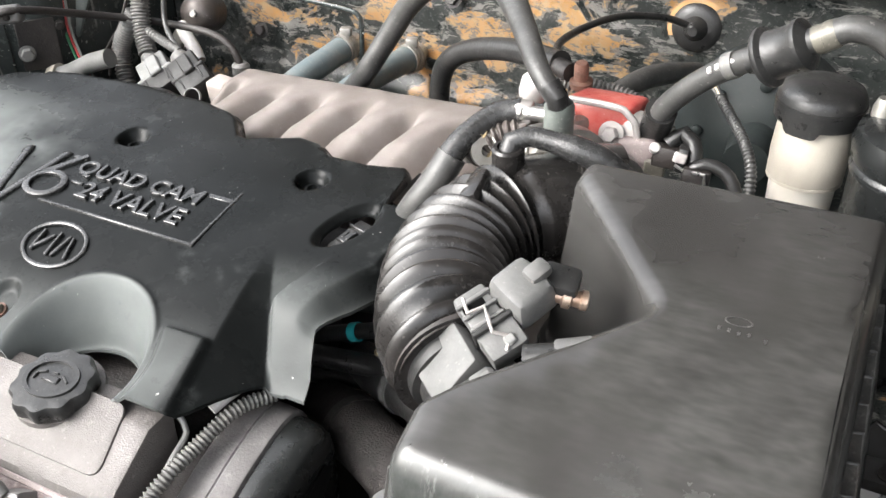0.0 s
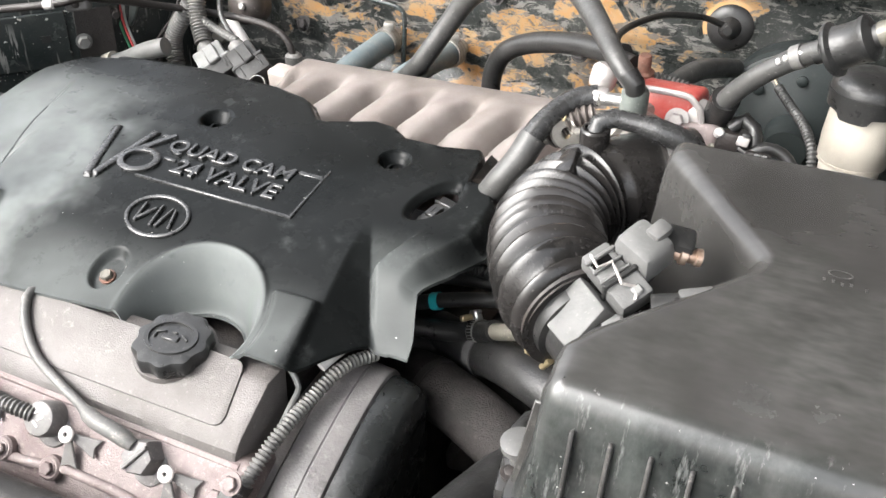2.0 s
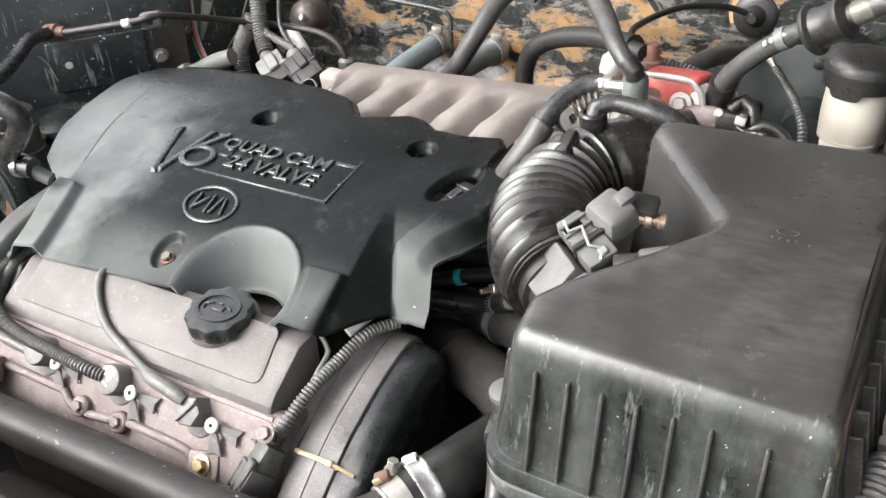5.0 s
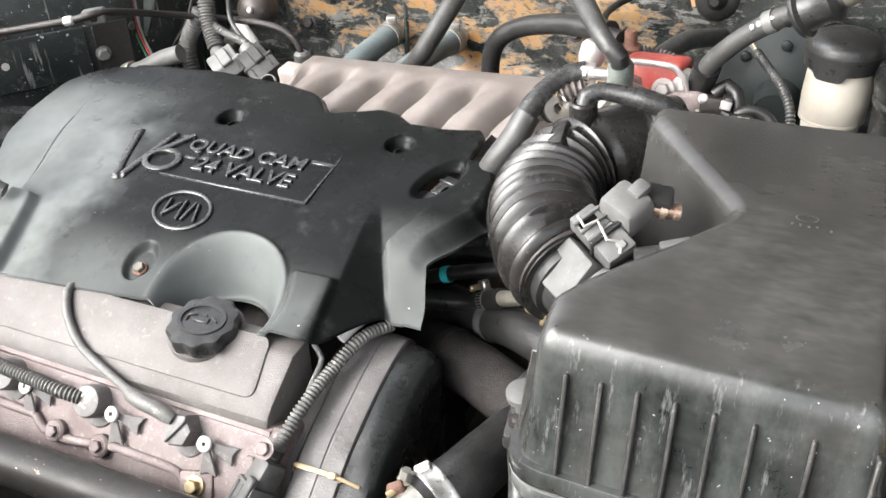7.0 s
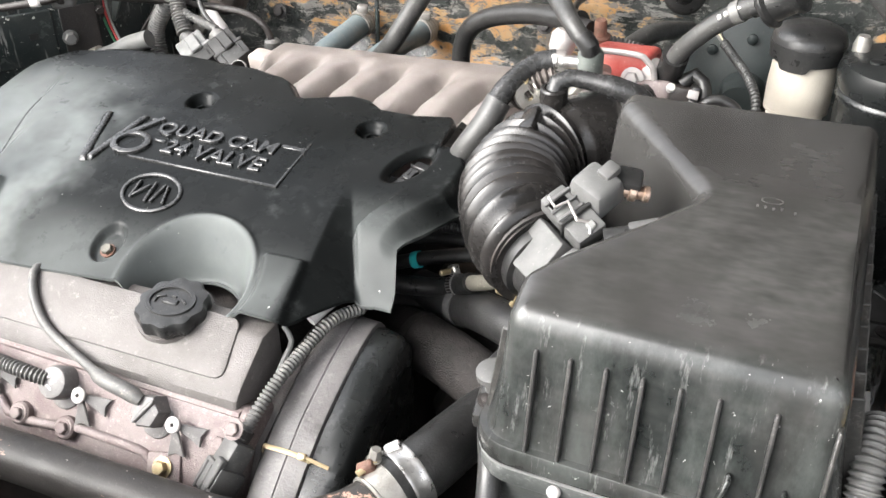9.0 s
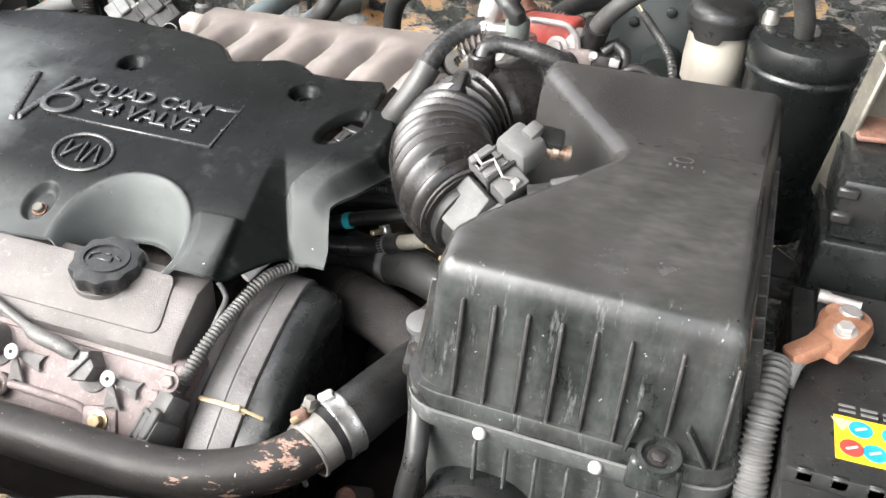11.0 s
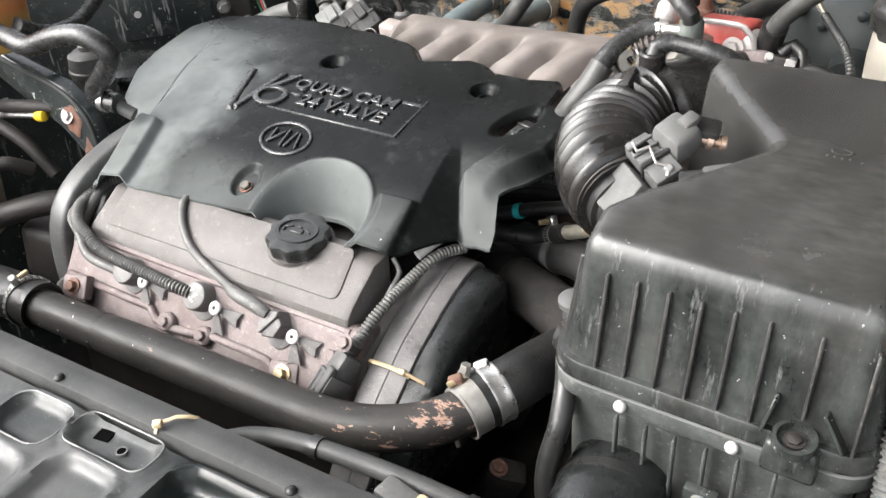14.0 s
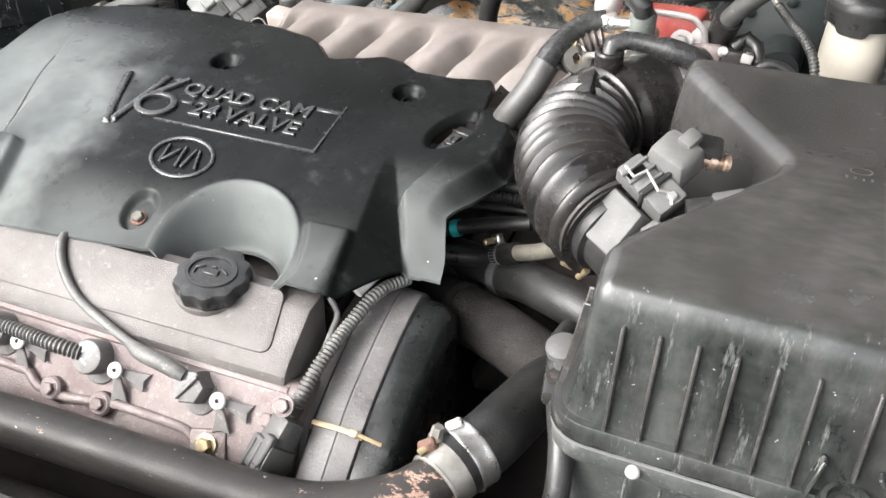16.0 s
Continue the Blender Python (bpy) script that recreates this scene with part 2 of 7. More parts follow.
M_BRASS = mat("yellow_zinc", (0.52, 0.42, 0.25), (0.36, 0.29, 0.19), 0.35, metal=0.8, scale=70)
M_COPPER = mat("coppery_terminal", (0.52, 0.27, 0.17), (0.36, 0.16, 0.095), 0.42, metal=0.5, scale=60, dust=0.5, dust_col=(0.5, 0.36, 0.28))
M_RUST = mat("rusty_steel", (0.18, 0.085, 0.058), (0.09, 0.05, 0.036), 0.72, scale=60, dust=0.3, bump=0.5)
M_FITTING = mat("worn_copper_fitting", (0.50, 0.40, 0.33), (0.33, 0.22, 0.16), 0.32, metal=0.75, scale=70, dust=0.3, dust_col=(0.5, 0.42, 0.36))
M_DARK = mat("greasy_dark_metal", (0.013, 0.0115, 0.011), (0.026, 0.021, 0.019), 0.55, scale=20, dust=0.4, dust_col=(0.10, 0.085, 0.075), bump=0.4)
M_BODY = mat("dark_green_paint", (0.022, 0.027, 0.027), (0.040, 0.046, 0.045), 0.22, scale=14, dust=0.4, dust_col=(0.14, 0.145, 0.138), bump=0.08, fleck=1.4, scratch=1.0)
M_GLOSSHOSE = mat("glossy_braided_rubber", (0.018, 0.018, 0.018), (0.03, 0.03, 0.03), 0.26, scale=60, dust=0.3, dust_col=(0.15, 0.14, 0.13), bump=0.3, grain=600)
M_AMBERLID = mat("pale_amber_plastic", (0.60, 0.40, 0.27), (0.52, 0.33, 0.21), 0.4, scale=14, dust=0.3, dust_col=(0.6, 0.5, 0.42))
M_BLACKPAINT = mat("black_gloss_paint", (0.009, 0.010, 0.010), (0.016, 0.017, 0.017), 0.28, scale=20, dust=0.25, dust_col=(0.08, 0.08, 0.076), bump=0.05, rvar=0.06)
M_SERVO = mat("dull_black_paint", (0.014, 0.018, 0.018), (0.022, 0.026, 0.026), 0.5, scale=20, dust=0.3, dust_col=(0.07, 0.07, 0.066), bump=0.06, spec=0.2)
M_PRIMER = mat("orange_primer", (0.50, 0.27, 0.10), (0.42, 0.30, 0.17), 0.6, scale=40, dust=0.3)
M_DIRTYMETAL = mat("dirty_bare_metal", (0.15, 0.14, 0.115), (0.09, 0.085, 0.07), 0.42, metal=0.3, scale=40, dust=0.5, dust_col=(0.24, 0.22, 0.19))
M_RIM = mat("rim_highlight", (0.20, 0.20, 0.198), (0.12, 0.12, 0.118), 0.25, scale=50, dust=0.3)
M_RAD = mat("dusty_dark_panel", (0.085, 0.091, 0.091), (0.16, 0.160, 0.158), 0.20, scale=9, dust=0.45, dust_col=(0.27, 0.268, 0.262), bump=0.05, rvar=0.08)


def dim_reflection(m):
    """Darkens one stretch of the panel's colour to dark green, where no pale sky is mirrored."""
    nt = m.node_tree
    b = nt.nodes["Principled BSDF"]
    geo, sep, n = nt.nodes.new("ShaderNodeNewGeometry"), nt.nodes.new("ShaderNodeSeparateXYZ"), nt.nodes.new("ShaderNodeTexNoise")
    n.inputs["Scale"].default_value, n.inputs["Detail"].default_value = 18, 4
    nt.links.new(geo.outputs["Position"], sep.inputs[0])
    nt.links.new(geo.outputs["Position"], n.inputs["Vector"])
    a, r, x = nt.nodes.new("ShaderNodeMath"), nt.nodes.new("ShaderNodeMapRange"), nt.nodes.new("ShaderNodeMix")
    a.operation = "MULTIPLY_ADD"
    a.inputs[1].default_value = 0.06
    nt.links.new(n.outputs["Fac"], a.inputs[0])
    nt.links.new(sep.outputs["X"], a.inputs[2])
    r.inputs["From Min"].default_value, r.inputs["From Max"].default_value, r.inputs["To Max"].default_value = -0.425, -0.395, 0.9
    nt.links.new(a.outputs[0], r.inputs["Value"])
    x.data_type = "RGBA"
    nt.links.new(r.outputs[0], x.inputs["Factor"])
    nt.links.new(b.inputs["Base Color"].links[0].from_socket, x.inputs["A"])
    x.inputs["B"].default_value = (0.016, 0.021, 0.020, 1)
    nt.links.new(x.outputs["Result"], b.inputs["Base Color"])


dim_reflection(M_RAD)
M_RAIL = mat("grey_rail_paint", (0.034, 0.035, 0.035), (0.052, 0.052, 0.051), 0.5, scale=20, dust=0.4, dust_col=(0.10, 0.097, 0.093), spec=0.25)
M_WHITE = mat("white_plastic", (0.58, 0.565, 0.55), (0.47, 0.45, 0.43), 0.5, scale=50, dust=0.2)
M_CREAM = mat("cream_tank_plastic", (0.45, 0.42, 0.36), (0.38, 0.345, 0.29), 0.45, scale=18, dust=0.2)
M_BEIGE = mat("aged_beige_plastic", (0.46, 0.40, 0.31), (0.38, 0.32, 0.24), 0.5, scale=14, dust=0.3)
M_TIE = mat("yellowed_nylon", (0.55, 0.43, 0.26), (0.45, 0.35, 0.22), 0.5, scale=50)
M_TEAL = mat("teal_plastic", (0.03, 0.46, 0.50), (0.03, 0.38, 0.42), 0.4, scale=50)
M_RED = mat("worn_red_paint", (0.36, 0.04, 0.035), (0.42, 0.12, 0.10), 0.35, scale=45, dust=0.4, dust_col=(0.42, 0.33, 0.31))
M_YELLOW = mat("yellow_sticker", (0.75, 0.50, 0.02), (0.70, 0.45, 0.02), 0.45, scale=50, bump=0.0)
M_CYAN = mat("blue_sign", (0.02, 0.30, 0.52), None, 0.45, bump=0.0)
M_SIGNRED = mat("red_sign", (0.55, 0.06, 0.05), None, 0.45, bump=0.0)
M_INK = mat("black_ink", (0.015, 0.015, 0.015), None, 0.45, bump=0.0)
M_LTGREY = mat("light_grey_plastic", (0.18, 0.18, 0.174), (0.13, 0.13, 0.126), 0.5, scale=40, dust=0.3)
M_MIDGREY = mat("mid_grey_plastic", (0.065, 0.065, 0.064), (0.095, 0.093, 0.09), 0.5, scale=40, dust=0.35)
M_MAF = mat("grey_moulded_plastic", (0.085, 0.085, 0.083), (0.125, 0.124, 0.122), 0.5, scale=30, dust=0.35, dust_col=(0.17, 0.165, 0.155), spec=0.3)
M_TIMING = mat("grey_cover_plastic", (0.06, 0.061, 0.06), (0.09, 0.09, 0.088), 0.4, scale=20, dust=0.4)
M_GREENISH = mat("grey_green_casting", (0.14, 0.155, 0.142), (0.09, 0.10, 0.092), 0.5, metal=0.3, scale=50, dust=0.3)
M_MOTOR = mat("brown_grey_casting", (0.10, 0.085, 0.078), (0.065, 0.055, 0.05), 0.4, metal=0.3, scale=40, dust=0.4)
M_PLUG = mat("dark_grey_plug_plastic", (0.020, 0.020, 0.0195), (0.034, 0.033, 0.032), 0.5, scale=40, dust=0.35, dust_col=(0.12, 0.115, 0.11), spec=0.3)
M_HOLE = mat("open_hole", (0.004, 0.004, 0.004), None, 0.95, bump=0.0, spec=0.0)
M_PALETANK = mat("pale_tank_plastic", (0.56, 0.54, 0.48), (0.48, 0.45, 0.40), 0.45, scale=18, dust=0.2)
M_BUSH = mat("dusty_white_nylon", (0.40, 0.385, 0.375), (0.31, 0.295, 0.285), 0.55, scale=50, dust=0.2)
M_WIRE_RED = mat("red_wire", (0.4, 0.04, 0.04), None, 0.5, bump=0.0)
M_WIRE_GREEN = mat("green_wire", (0.03, 0.16, 0.08), None, 0.5, bump=0.0)


def peeling_paint():
    """Dark green paint that flakes off orange primer, with pale edges."""
    m = mat("peeling_paint", (0.024, 0.029, 0.028), (0.055, 0.058, 0.055), 0.30, scale=14, dust=0.6, dust_col=(0.25, 0.25, 0.235), bump=0.1)
    nt = m.node_tree
    b = nt.nodes["Principled BSDF"]
    src = b.inputs["Base Color"].links[0].from_socket
    geo = nt.nodes.new("ShaderNodeNewGeometry")
    sep = nt.nodes.new("ShaderNodeSeparateXYZ")
    nt.links.new(geo.outputs["Position"], sep.inputs[0])

    def noise_tex(s, d, r, stretch=(1, 1, 1)):
        mp = nt.nodes.new("ShaderNodeMapping")
        mp.inputs["Scale"].default_value = stretch
        nt.links.new(geo.outputs["Position"], mp.inputs[0])
        n = nt.nodes.new("ShaderNodeTexNoise")
        n.inputs["Scale"].default_value, n.inputs["Detail"].default_value, n.inputs["Roughness"].default_value = s, d, r
        n.inputs["Distortion"].default_value = 0.6
        nt.links.new(mp.outputs[0], n.inputs["Vector"])
        return n.outputs["Fac"]

    def mathn(op, a, bb):
        x = nt.nodes.new("ShaderNodeMath")
        x.operation = op
        for i, v in enumerate((a, bb)):
            if isinstance(v, (int, float)):
                x.inputs[i].default_value = v
            else:
                nt.links.new(v, x.inputs[i])
        return x.outputs[0]

    def rng(v, lo, hi):
        x = nt.nodes.new("ShaderNodeMapRange")
        x.inputs["From Min"].default_value, x.inputs["From Max"].default_value = lo, hi
        nt.links.new(v, x.inputs["Value"])
        return x.outputs[0]

    # flaking is worst along the middle stretch of the panel
    mid = mathn("MULTIPLY", mathn("MULTIPLY", rng(sep.outputs["X"], -0.98, -0.72), rng(sep.outputs["X"], -0.12, -0.42)), rng(sep.outputs["Z"], 0.70, 0.82))
    f = mathn("ADD", noise_tex(17, 6, 0.58, (0.75, 1.0, 1.25)), mathn("MULTIPLY", mid, 0.125))
    chip = mathn("MULTIPLY", rng(noise_tex(46, 6, 0.66, (0.7, 1, 1.2)), 0.560, 0.548), rng(noise_tex(105, 4, 0.6, (0.6, 1, 1.3)), 0.585, 0.570))
    orange, pale = mathn("MULTIPLY", rng(f, 0.618, 0.624), chip), rng(f, 0.596, 0.604)
    streak = rng(noise_tex(30, 9, 0.75, (0.8, 1, 2.2)), 0.545, 0.575)
    col = src
    for fac, c in ((mathn("MULTIPLY", streak, 0.7), (0.34, 0.33, 0.31)), (mathn("MULTIPLY", pale, 0.55), (0.33, 0.29, 0.25)), (orange, None)):
        x = nt.nodes.new("ShaderNodeMix")
        x.data_type = "RGBA"
        nt.links.new(fac, x.inputs["Factor"])
        nt.links.new(col, x.inputs["A"])
        if c:
            x.inputs["B"].default_value = (*c, 1)
        else:
            y = nt.nodes.new("ShaderNodeMix")
            y.data_type = "RGBA"
            nt.links.new(rng(noise_tex(45, 6, 0.6), 0.35, 0.7), y.inputs["Factor"])
            y.inputs["A"].default_value, y.inputs["B"].default_value = (0.50, 0.28, 0.11, 1), (0.43, 0.33, 0.21, 1)
            nt.links.new(y.outputs["Result"], x.inputs["B"])
        col = x.outputs["Result"]
    nt.links.new(col, b.inputs["Base Color"])
    bp = nt.nodes.new("ShaderNodeBump")
    bp.inputs["Strength"].default_value, bp.inputs["Distance"].default_value, bp.invert = 0.6, 0.0015, True
    nt.links.new(pale, bp.inputs["Height"])
    nt.links.new(bp.outputs[0], b.inputs["Normal"])
    return m


def scraped_pipe():
    """Black painted pipe with scraped coppery patches towards one end."""
    m = mat("scraped_black_pipe", (0.020, 0.019, 0.018), (0.032, 0.029, 0.027), 0.45, scale=25, dust=0.35, dust_col=(0.10, 0.085, 0.08), bump=0.15, spec=0.3)
    nt = m.node_tree
    b = nt.nodes["Principled BSDF"]
    src = b.inputs["Base Color"].links[0].from_socket
    geo = nt.nodes.new("ShaderNodeNewGeometry")
    sep = nt.nodes.new("ShaderNodeSeparateXYZ")
    nt.links.new(geo.outputs["Position"], sep.inputs[0])
    n = nt.nodes.new("ShaderNodeTexNoise")
    n.inputs["Scale"].default_value, n.inputs["Detail"].default_value, n.inputs["Roughness"].default_value = 52, 9, 0.72
    mp = nt.nodes.new("ShaderNodeMapping")
    mp.inputs["Scale"].default_value = (0.45, 0.8, 1.5)
    nt.links.new(geo.outputs["Position"], mp.inputs[0])
    nt.links.new(mp.outputs[0], n.inputs["Vector"])
    r = nt.nodes.new("ShaderNodeMapRange")
    r.inputs["From Min"].default_value, r.inputs["From Max"].default_value = -0.44, -0.30
    nt.links.new(sep.outputs["X"], r.inputs["Value"])
    a = nt.nodes.new("ShaderNodeMath")
    a.operation = "MULTIPLY_ADD"
    a.inputs[1].default_value = 0.125
    nt.links.new(r.outputs[0], a.inputs[0])
    nt.links.new(n.outputs["Fac"], a.inputs[2])
    th = nt.nodes.new("ShaderNodeMapRange")
    th.inputs["From Min"].default_value, th.inputs["From Max"].default_value = 0.672, 0.690
    nt.links.new(a.outputs[0], th.inputs["Value"])
    x = nt.nodes.new("ShaderNodeMix")
    x.data_type = "RGBA"
    nt.links.new(th.outputs[0], x.inputs["Factor"])
    nt.links.new(src, x.inputs["A"])
    x.inputs["B"].default_value = (0.31, 0.20, 0.155, 1)
    fl = nt.nodes.new("ShaderNodeTexNoise")
    fl.inputs["Scale"].default_value, fl.inputs["Detail"].default_value = 95, 3
    nt.links.new(geo.outputs["Position"], fl.inputs["Vector"])
    ft = nt.nodes.new("ShaderNodeMapRange")
    ft.inputs["From Min"].default_value, ft.inputs["From Max"].default_value = 0.715, 0.735
    nt.links.new(fl.outputs["Fac"], ft.inputs["Value"])
    y = nt.nodes.new("ShaderNodeMix")
    y.data_type = "RGBA"
    nt.links.new(ft.outputs[0], y.inputs["Factor"])
    nt.links.new(x.outputs["Result"], y.inputs["A"])
    y.inputs["B"].default_value = (0.44, 0.40, 0.38, 1)
    nt.links.new(y.outputs["Result"], b.inputs["Base Color"])
    return m


def reservoir_plastic():
    """Translucent amber tank with darker, older fluid in its lower half."""
    m = mat("amber_tank_plastic", (0.40, 0.15, 0.035), (0.35, 0.12, 0.025), 0.35, scale=12, dust=0.1)
    nt = m.node_tree
    b = nt.nodes["Principled BSDF"]
    src = b.inputs["Base Color"].links[0].from_socket
    geo = nt.nodes.new("ShaderNodeNewGeometry")
    sep = nt.nodes.new("ShaderNodeSeparateXYZ")
    nt.links.new(geo.outputs["Position"], sep.inputs[0])
    cr = nt.nodes.new("ShaderNodeValToRGB")
    nt.links.new(sep.outputs["Z"], cr.inputs[0])
    e = cr.color_ramp.elements
    e[0].position, e[0].color = 0.968, (0.40, 0.25, 0.065, 1)
    e[1].position, e[1].color = 1.0, (0.46, 0.19, 0.06, 1)
    e2 = cr.color_ramp.elements.new(0.982)
    e2.color = (0.46, 0.17, 0.045, 1)
    x = nt.nodes.new("ShaderNodeMix")
    x.data_type = "RGBA"
    x.inputs["Factor"].default_value = 0.8
    nt.links.new(src, x.inputs["A"])
    nt.links.new(cr.outputs[0], x.inputs["B"])
    nt.links.new(x.outputs["Result"], b.inputs["Base Color"])
    b.inputs["Subsurface Weight"].default_value = 0.3
    b.inputs["Subsurface Radius"].default_value = (0.02, 0.01, 0.004)
    return m


M_PEEL, M_PIPE, M_AMBER = peeling_paint(), scraped_pipe(), reservoir_plastic()


# ---- mesh helpers ----
def thing(name, at, label, category, group="", kind=""):
    ob = new(name)
    ob.location = at
    ob.empty_display_size = 0.02
    return tagged(ob, label, category, group, kind)


def world_of(ob):
    p = Vector((0, 0, 0))
    while ob:
        p += ob.location
        ob = ob.parent
    return p


def part(name, bm, material, parent=None, label="", smooth=True, angle=40):
    """Links a bmesh, drawn in world metres, as one mesh under its thing or part."""
    me = bpy.data.meshes.new(name)
    if parent is not None:
        bmesh.ops.translate(bm, verts=bm.verts, vec=-world_of(parent))
    bmesh.ops.recalc_face_normals(bm, faces=bm.faces)
    if bm.calc_volume(signed=True) < 0:
        bmesh.ops.reverse_faces(bm, faces=bm.faces)
    if smooth:
        lim = radians(angle)
        for f in bm.faces:
            f.smooth = True
        for e in bm.edges:
            if len(e.link_faces) == 2 and e.calc_face_angle(0) > lim:
                e.smooth = False
    bm.to_mesh(me)
    bm.free()
    me.materials.append(material)
    ob = new(name, me)
    if parent is not None:
        ob.parent = parent
    if label:
        tagged(ob, label)
    return ob


def solid(name, bm, material, label, category, group="", kind="", angle=40, base=None):
    """One mesh that is a thing of its own, with its origin at its base."""
    vs = [v.co for v in bm.verts]
    c = sum(vs, Vector()) / len(vs)
    c.z = min(v.z for v in vs)
    bmesh.ops.translate(bm, verts=bm.verts, vec=-c)
    ob = part(name, bm, material, None, "", angle=angle)
    ob.location = c
    return tagged(ob, label, category, group, kind)


def curve_pts(pts, step):
    """Catmull-Rom through pts, sampled about every step metres."""
    P = [Vector(p) for p in pts]
    P = [P[0] * 2 - P[1]] + P + [P[-1] * 2 - P[-2]]
    out = []
    for i in range(1, len(P) - 2):
        a, b, c, d = P[i - 1:i + 3]
        n = max(1, int((c - b).length / step))
        for k in range(n):
            t = k / n
            out.append(0.5 * ((2 * b) + (c - a) * t + (2 * a - 5 * b + 4 * c - d) * t * t + (3 * b - a - 3 * c + d) * t ** 3))
    out.append(P[-2])
    return out


def tube(pts, r, n=12, step=0.008, rib=0.0, pitch=0.005, bm=None, squash=1.0, radii=None, power=2.0, soft_rib=False, plain=0.0):
    """A hose along pts. rib and pitch: a corrugated one. radii: (place 0..1, factor) pairs."""
    bm = bm or bmesh.new()
    C = curve_pts(pts, pitch / 9 if soft_rib else min(step, pitch / 6) if rib else step)
    s, tot = 0.0, sum((C[i + 1] - C[i]).length for i in range(len(C) - 1))
    tang = [(C[min(i + 1, len(C) - 1)] - C[max(i - 1, 0)]).normalized() for i in range(len(C))]
    up = Vector((0, 0, 1)) if abs(tang[0].z) < 0.9 else Vector((1, 0, 0))
    side = tang[0].cross(up).normalized()
    rings = []
    for i, p in enumerate(C):
        if i:
            s += (C[i] - C[i - 1]).length
        side = (side - tang[i] * side.dot(tang[i])).normalized()
        nor = side.cross(tang[i])
        rr = r
        if rib:
            ph = (s / pitch) % 1.0
            if soft_rib:
                rr = r + (rib * (2 * (0.5 + 0.5 * math.cos(2 * math.pi * s / pitch)) ** 0.8 - 1) if s > plain * tot else 0.0)
        if rib and not soft_rib:
            rr = r + rib * (1 if ph < 0.5 else -1) * min(1.0, 4 * min(ph % 0.5, 0.5 - ph % 0.5) + 0.35)
        if radii:
            u = s / tot
            for (u0, f0), (u1, f1) in zip(radii, radii[1:]):
                if u0 <= u <= u1:
                    rr *= f0 + (f1 - f0) * (u - u0) / max(1e-6, u1 - u0)
                    break
        e = 2.0 / power
        rings.append([bm.verts.new(p + (side * math.copysign(abs(math.cos(a)) ** e, math.cos(a)) + nor * squash * math.copysign(abs(math.sin(a)) ** e, math.sin(a))) * rr)
                      for a in (2 * math.pi * (k + 0.5) / n for k in range(n))])
    for A, B in zip(rings, rings[1:]):
        for k in range(n):
            bm.faces.new((A[k], A[(k + 1) % n], B[(k + 1) % n], B[k]))
    bm.faces.new(rings[0][::-1])
    bm.faces.new(rings[-1])
    return bm


def place(bm, m):
    bmesh.ops.transform(bm, matrix=m, verts=bm.verts)
    return bm


def rbox(sx, sy, sz, r=0.003, seg=2, m=None, bm=None, taper=1.0):
    """A rounded box round its centre. taper: the top's size to the bottom's."""
    b = bmesh.new()
    bmesh.ops.create_cube(b, size=1)
    for v in b.verts:
        k = taper if v.co.z > 0 else 1.0
        v.co = Vector((v.co.x * sx * k, v.co.y * sy * k, v.co.z * sz))
    if r > 0:
        bmesh.ops.bevel(b, geom=b.edges[:] + b.verts[:], offset=r, segments=seg, affect="EDGES", profile=0.5)
    if m is not None:
        place(b, m)
    return merged(bm, b)


def merged(bm, b):
    if bm is None:
        return b
    me = bpy.data.meshes.new("tmp")
    b.to_mesh(me)
    b.free()
    bm.from_mesh(me)
    bpy.data.meshes.remove(me)
    return bm


def lathe(profile, n=24, m=None, bm=None, lobes=0, depth=0.0, cap=True):
    """A turned shape: profile of (radius, height), round z. lobes, depth: a grip edge."""
    b = bmesh.new()
    rings = []
    for r, z in profile:
        rings.append([b.verts.new(((r + (depth * math.cos(lobes * a) if lobes and r > 0.6 * max(p[0] for p in profile) else 0)) * math.cos(a),
                                   (r + (depth * math.cos(lobes * a) if lobes and r > 0.6 * max(p[0] for p in profile) else 0)) * math.sin(a), z))
                      for a in (2 * math.pi * k / n for k in range(n))])
    for A, B in zip(rings, rings[1:]):
        for k in range(n):
            b.faces.new((A[k], A[(k + 1) % n], B[(k + 1) % n], B[k]))
    if cap:
        b.faces.new(rings[0][::-1])
        b.faces.new(rings[-1])
    if m is not None:
        place(b, m)
    return merged(bm, b)


def along(p, q, roll=0.0):
    """The pose at p whose z axis points to q."""
    d = Vector(q) - Vector(p)
    return Matrix.Translation(p) @ d.to_track_quat("Z", "Y").to_matrix().to_4x4() @ pose(0, 0, 0, 0, 0, roll)


def tilt(p, rx=0, ry=0, rz=0):
    return pose(*p, rx, ry, rz)


def hexbolt(m, r=0.006, h=0.005, washer=1.5, bm=None):
    b = lathe([(r * washer, 0), (r * washer, 0.0014), (r * 0.95, 0.0016)], 18, m, bm)
    return lathe([(r, 0.001), (r, h * 0.85), (r * 0.85, h)], 6, m, b)


def ring(p, q, r, w, t, n=28):
    """A band round the axis p to q: inner radius r, width w, thickness t."""
    return lathe([(r, -w / 2), (r + t, -w / 2), (r + t, w / 2), (r, w / 2), (r, -w / 2)], n, along(p, q), cap=False)


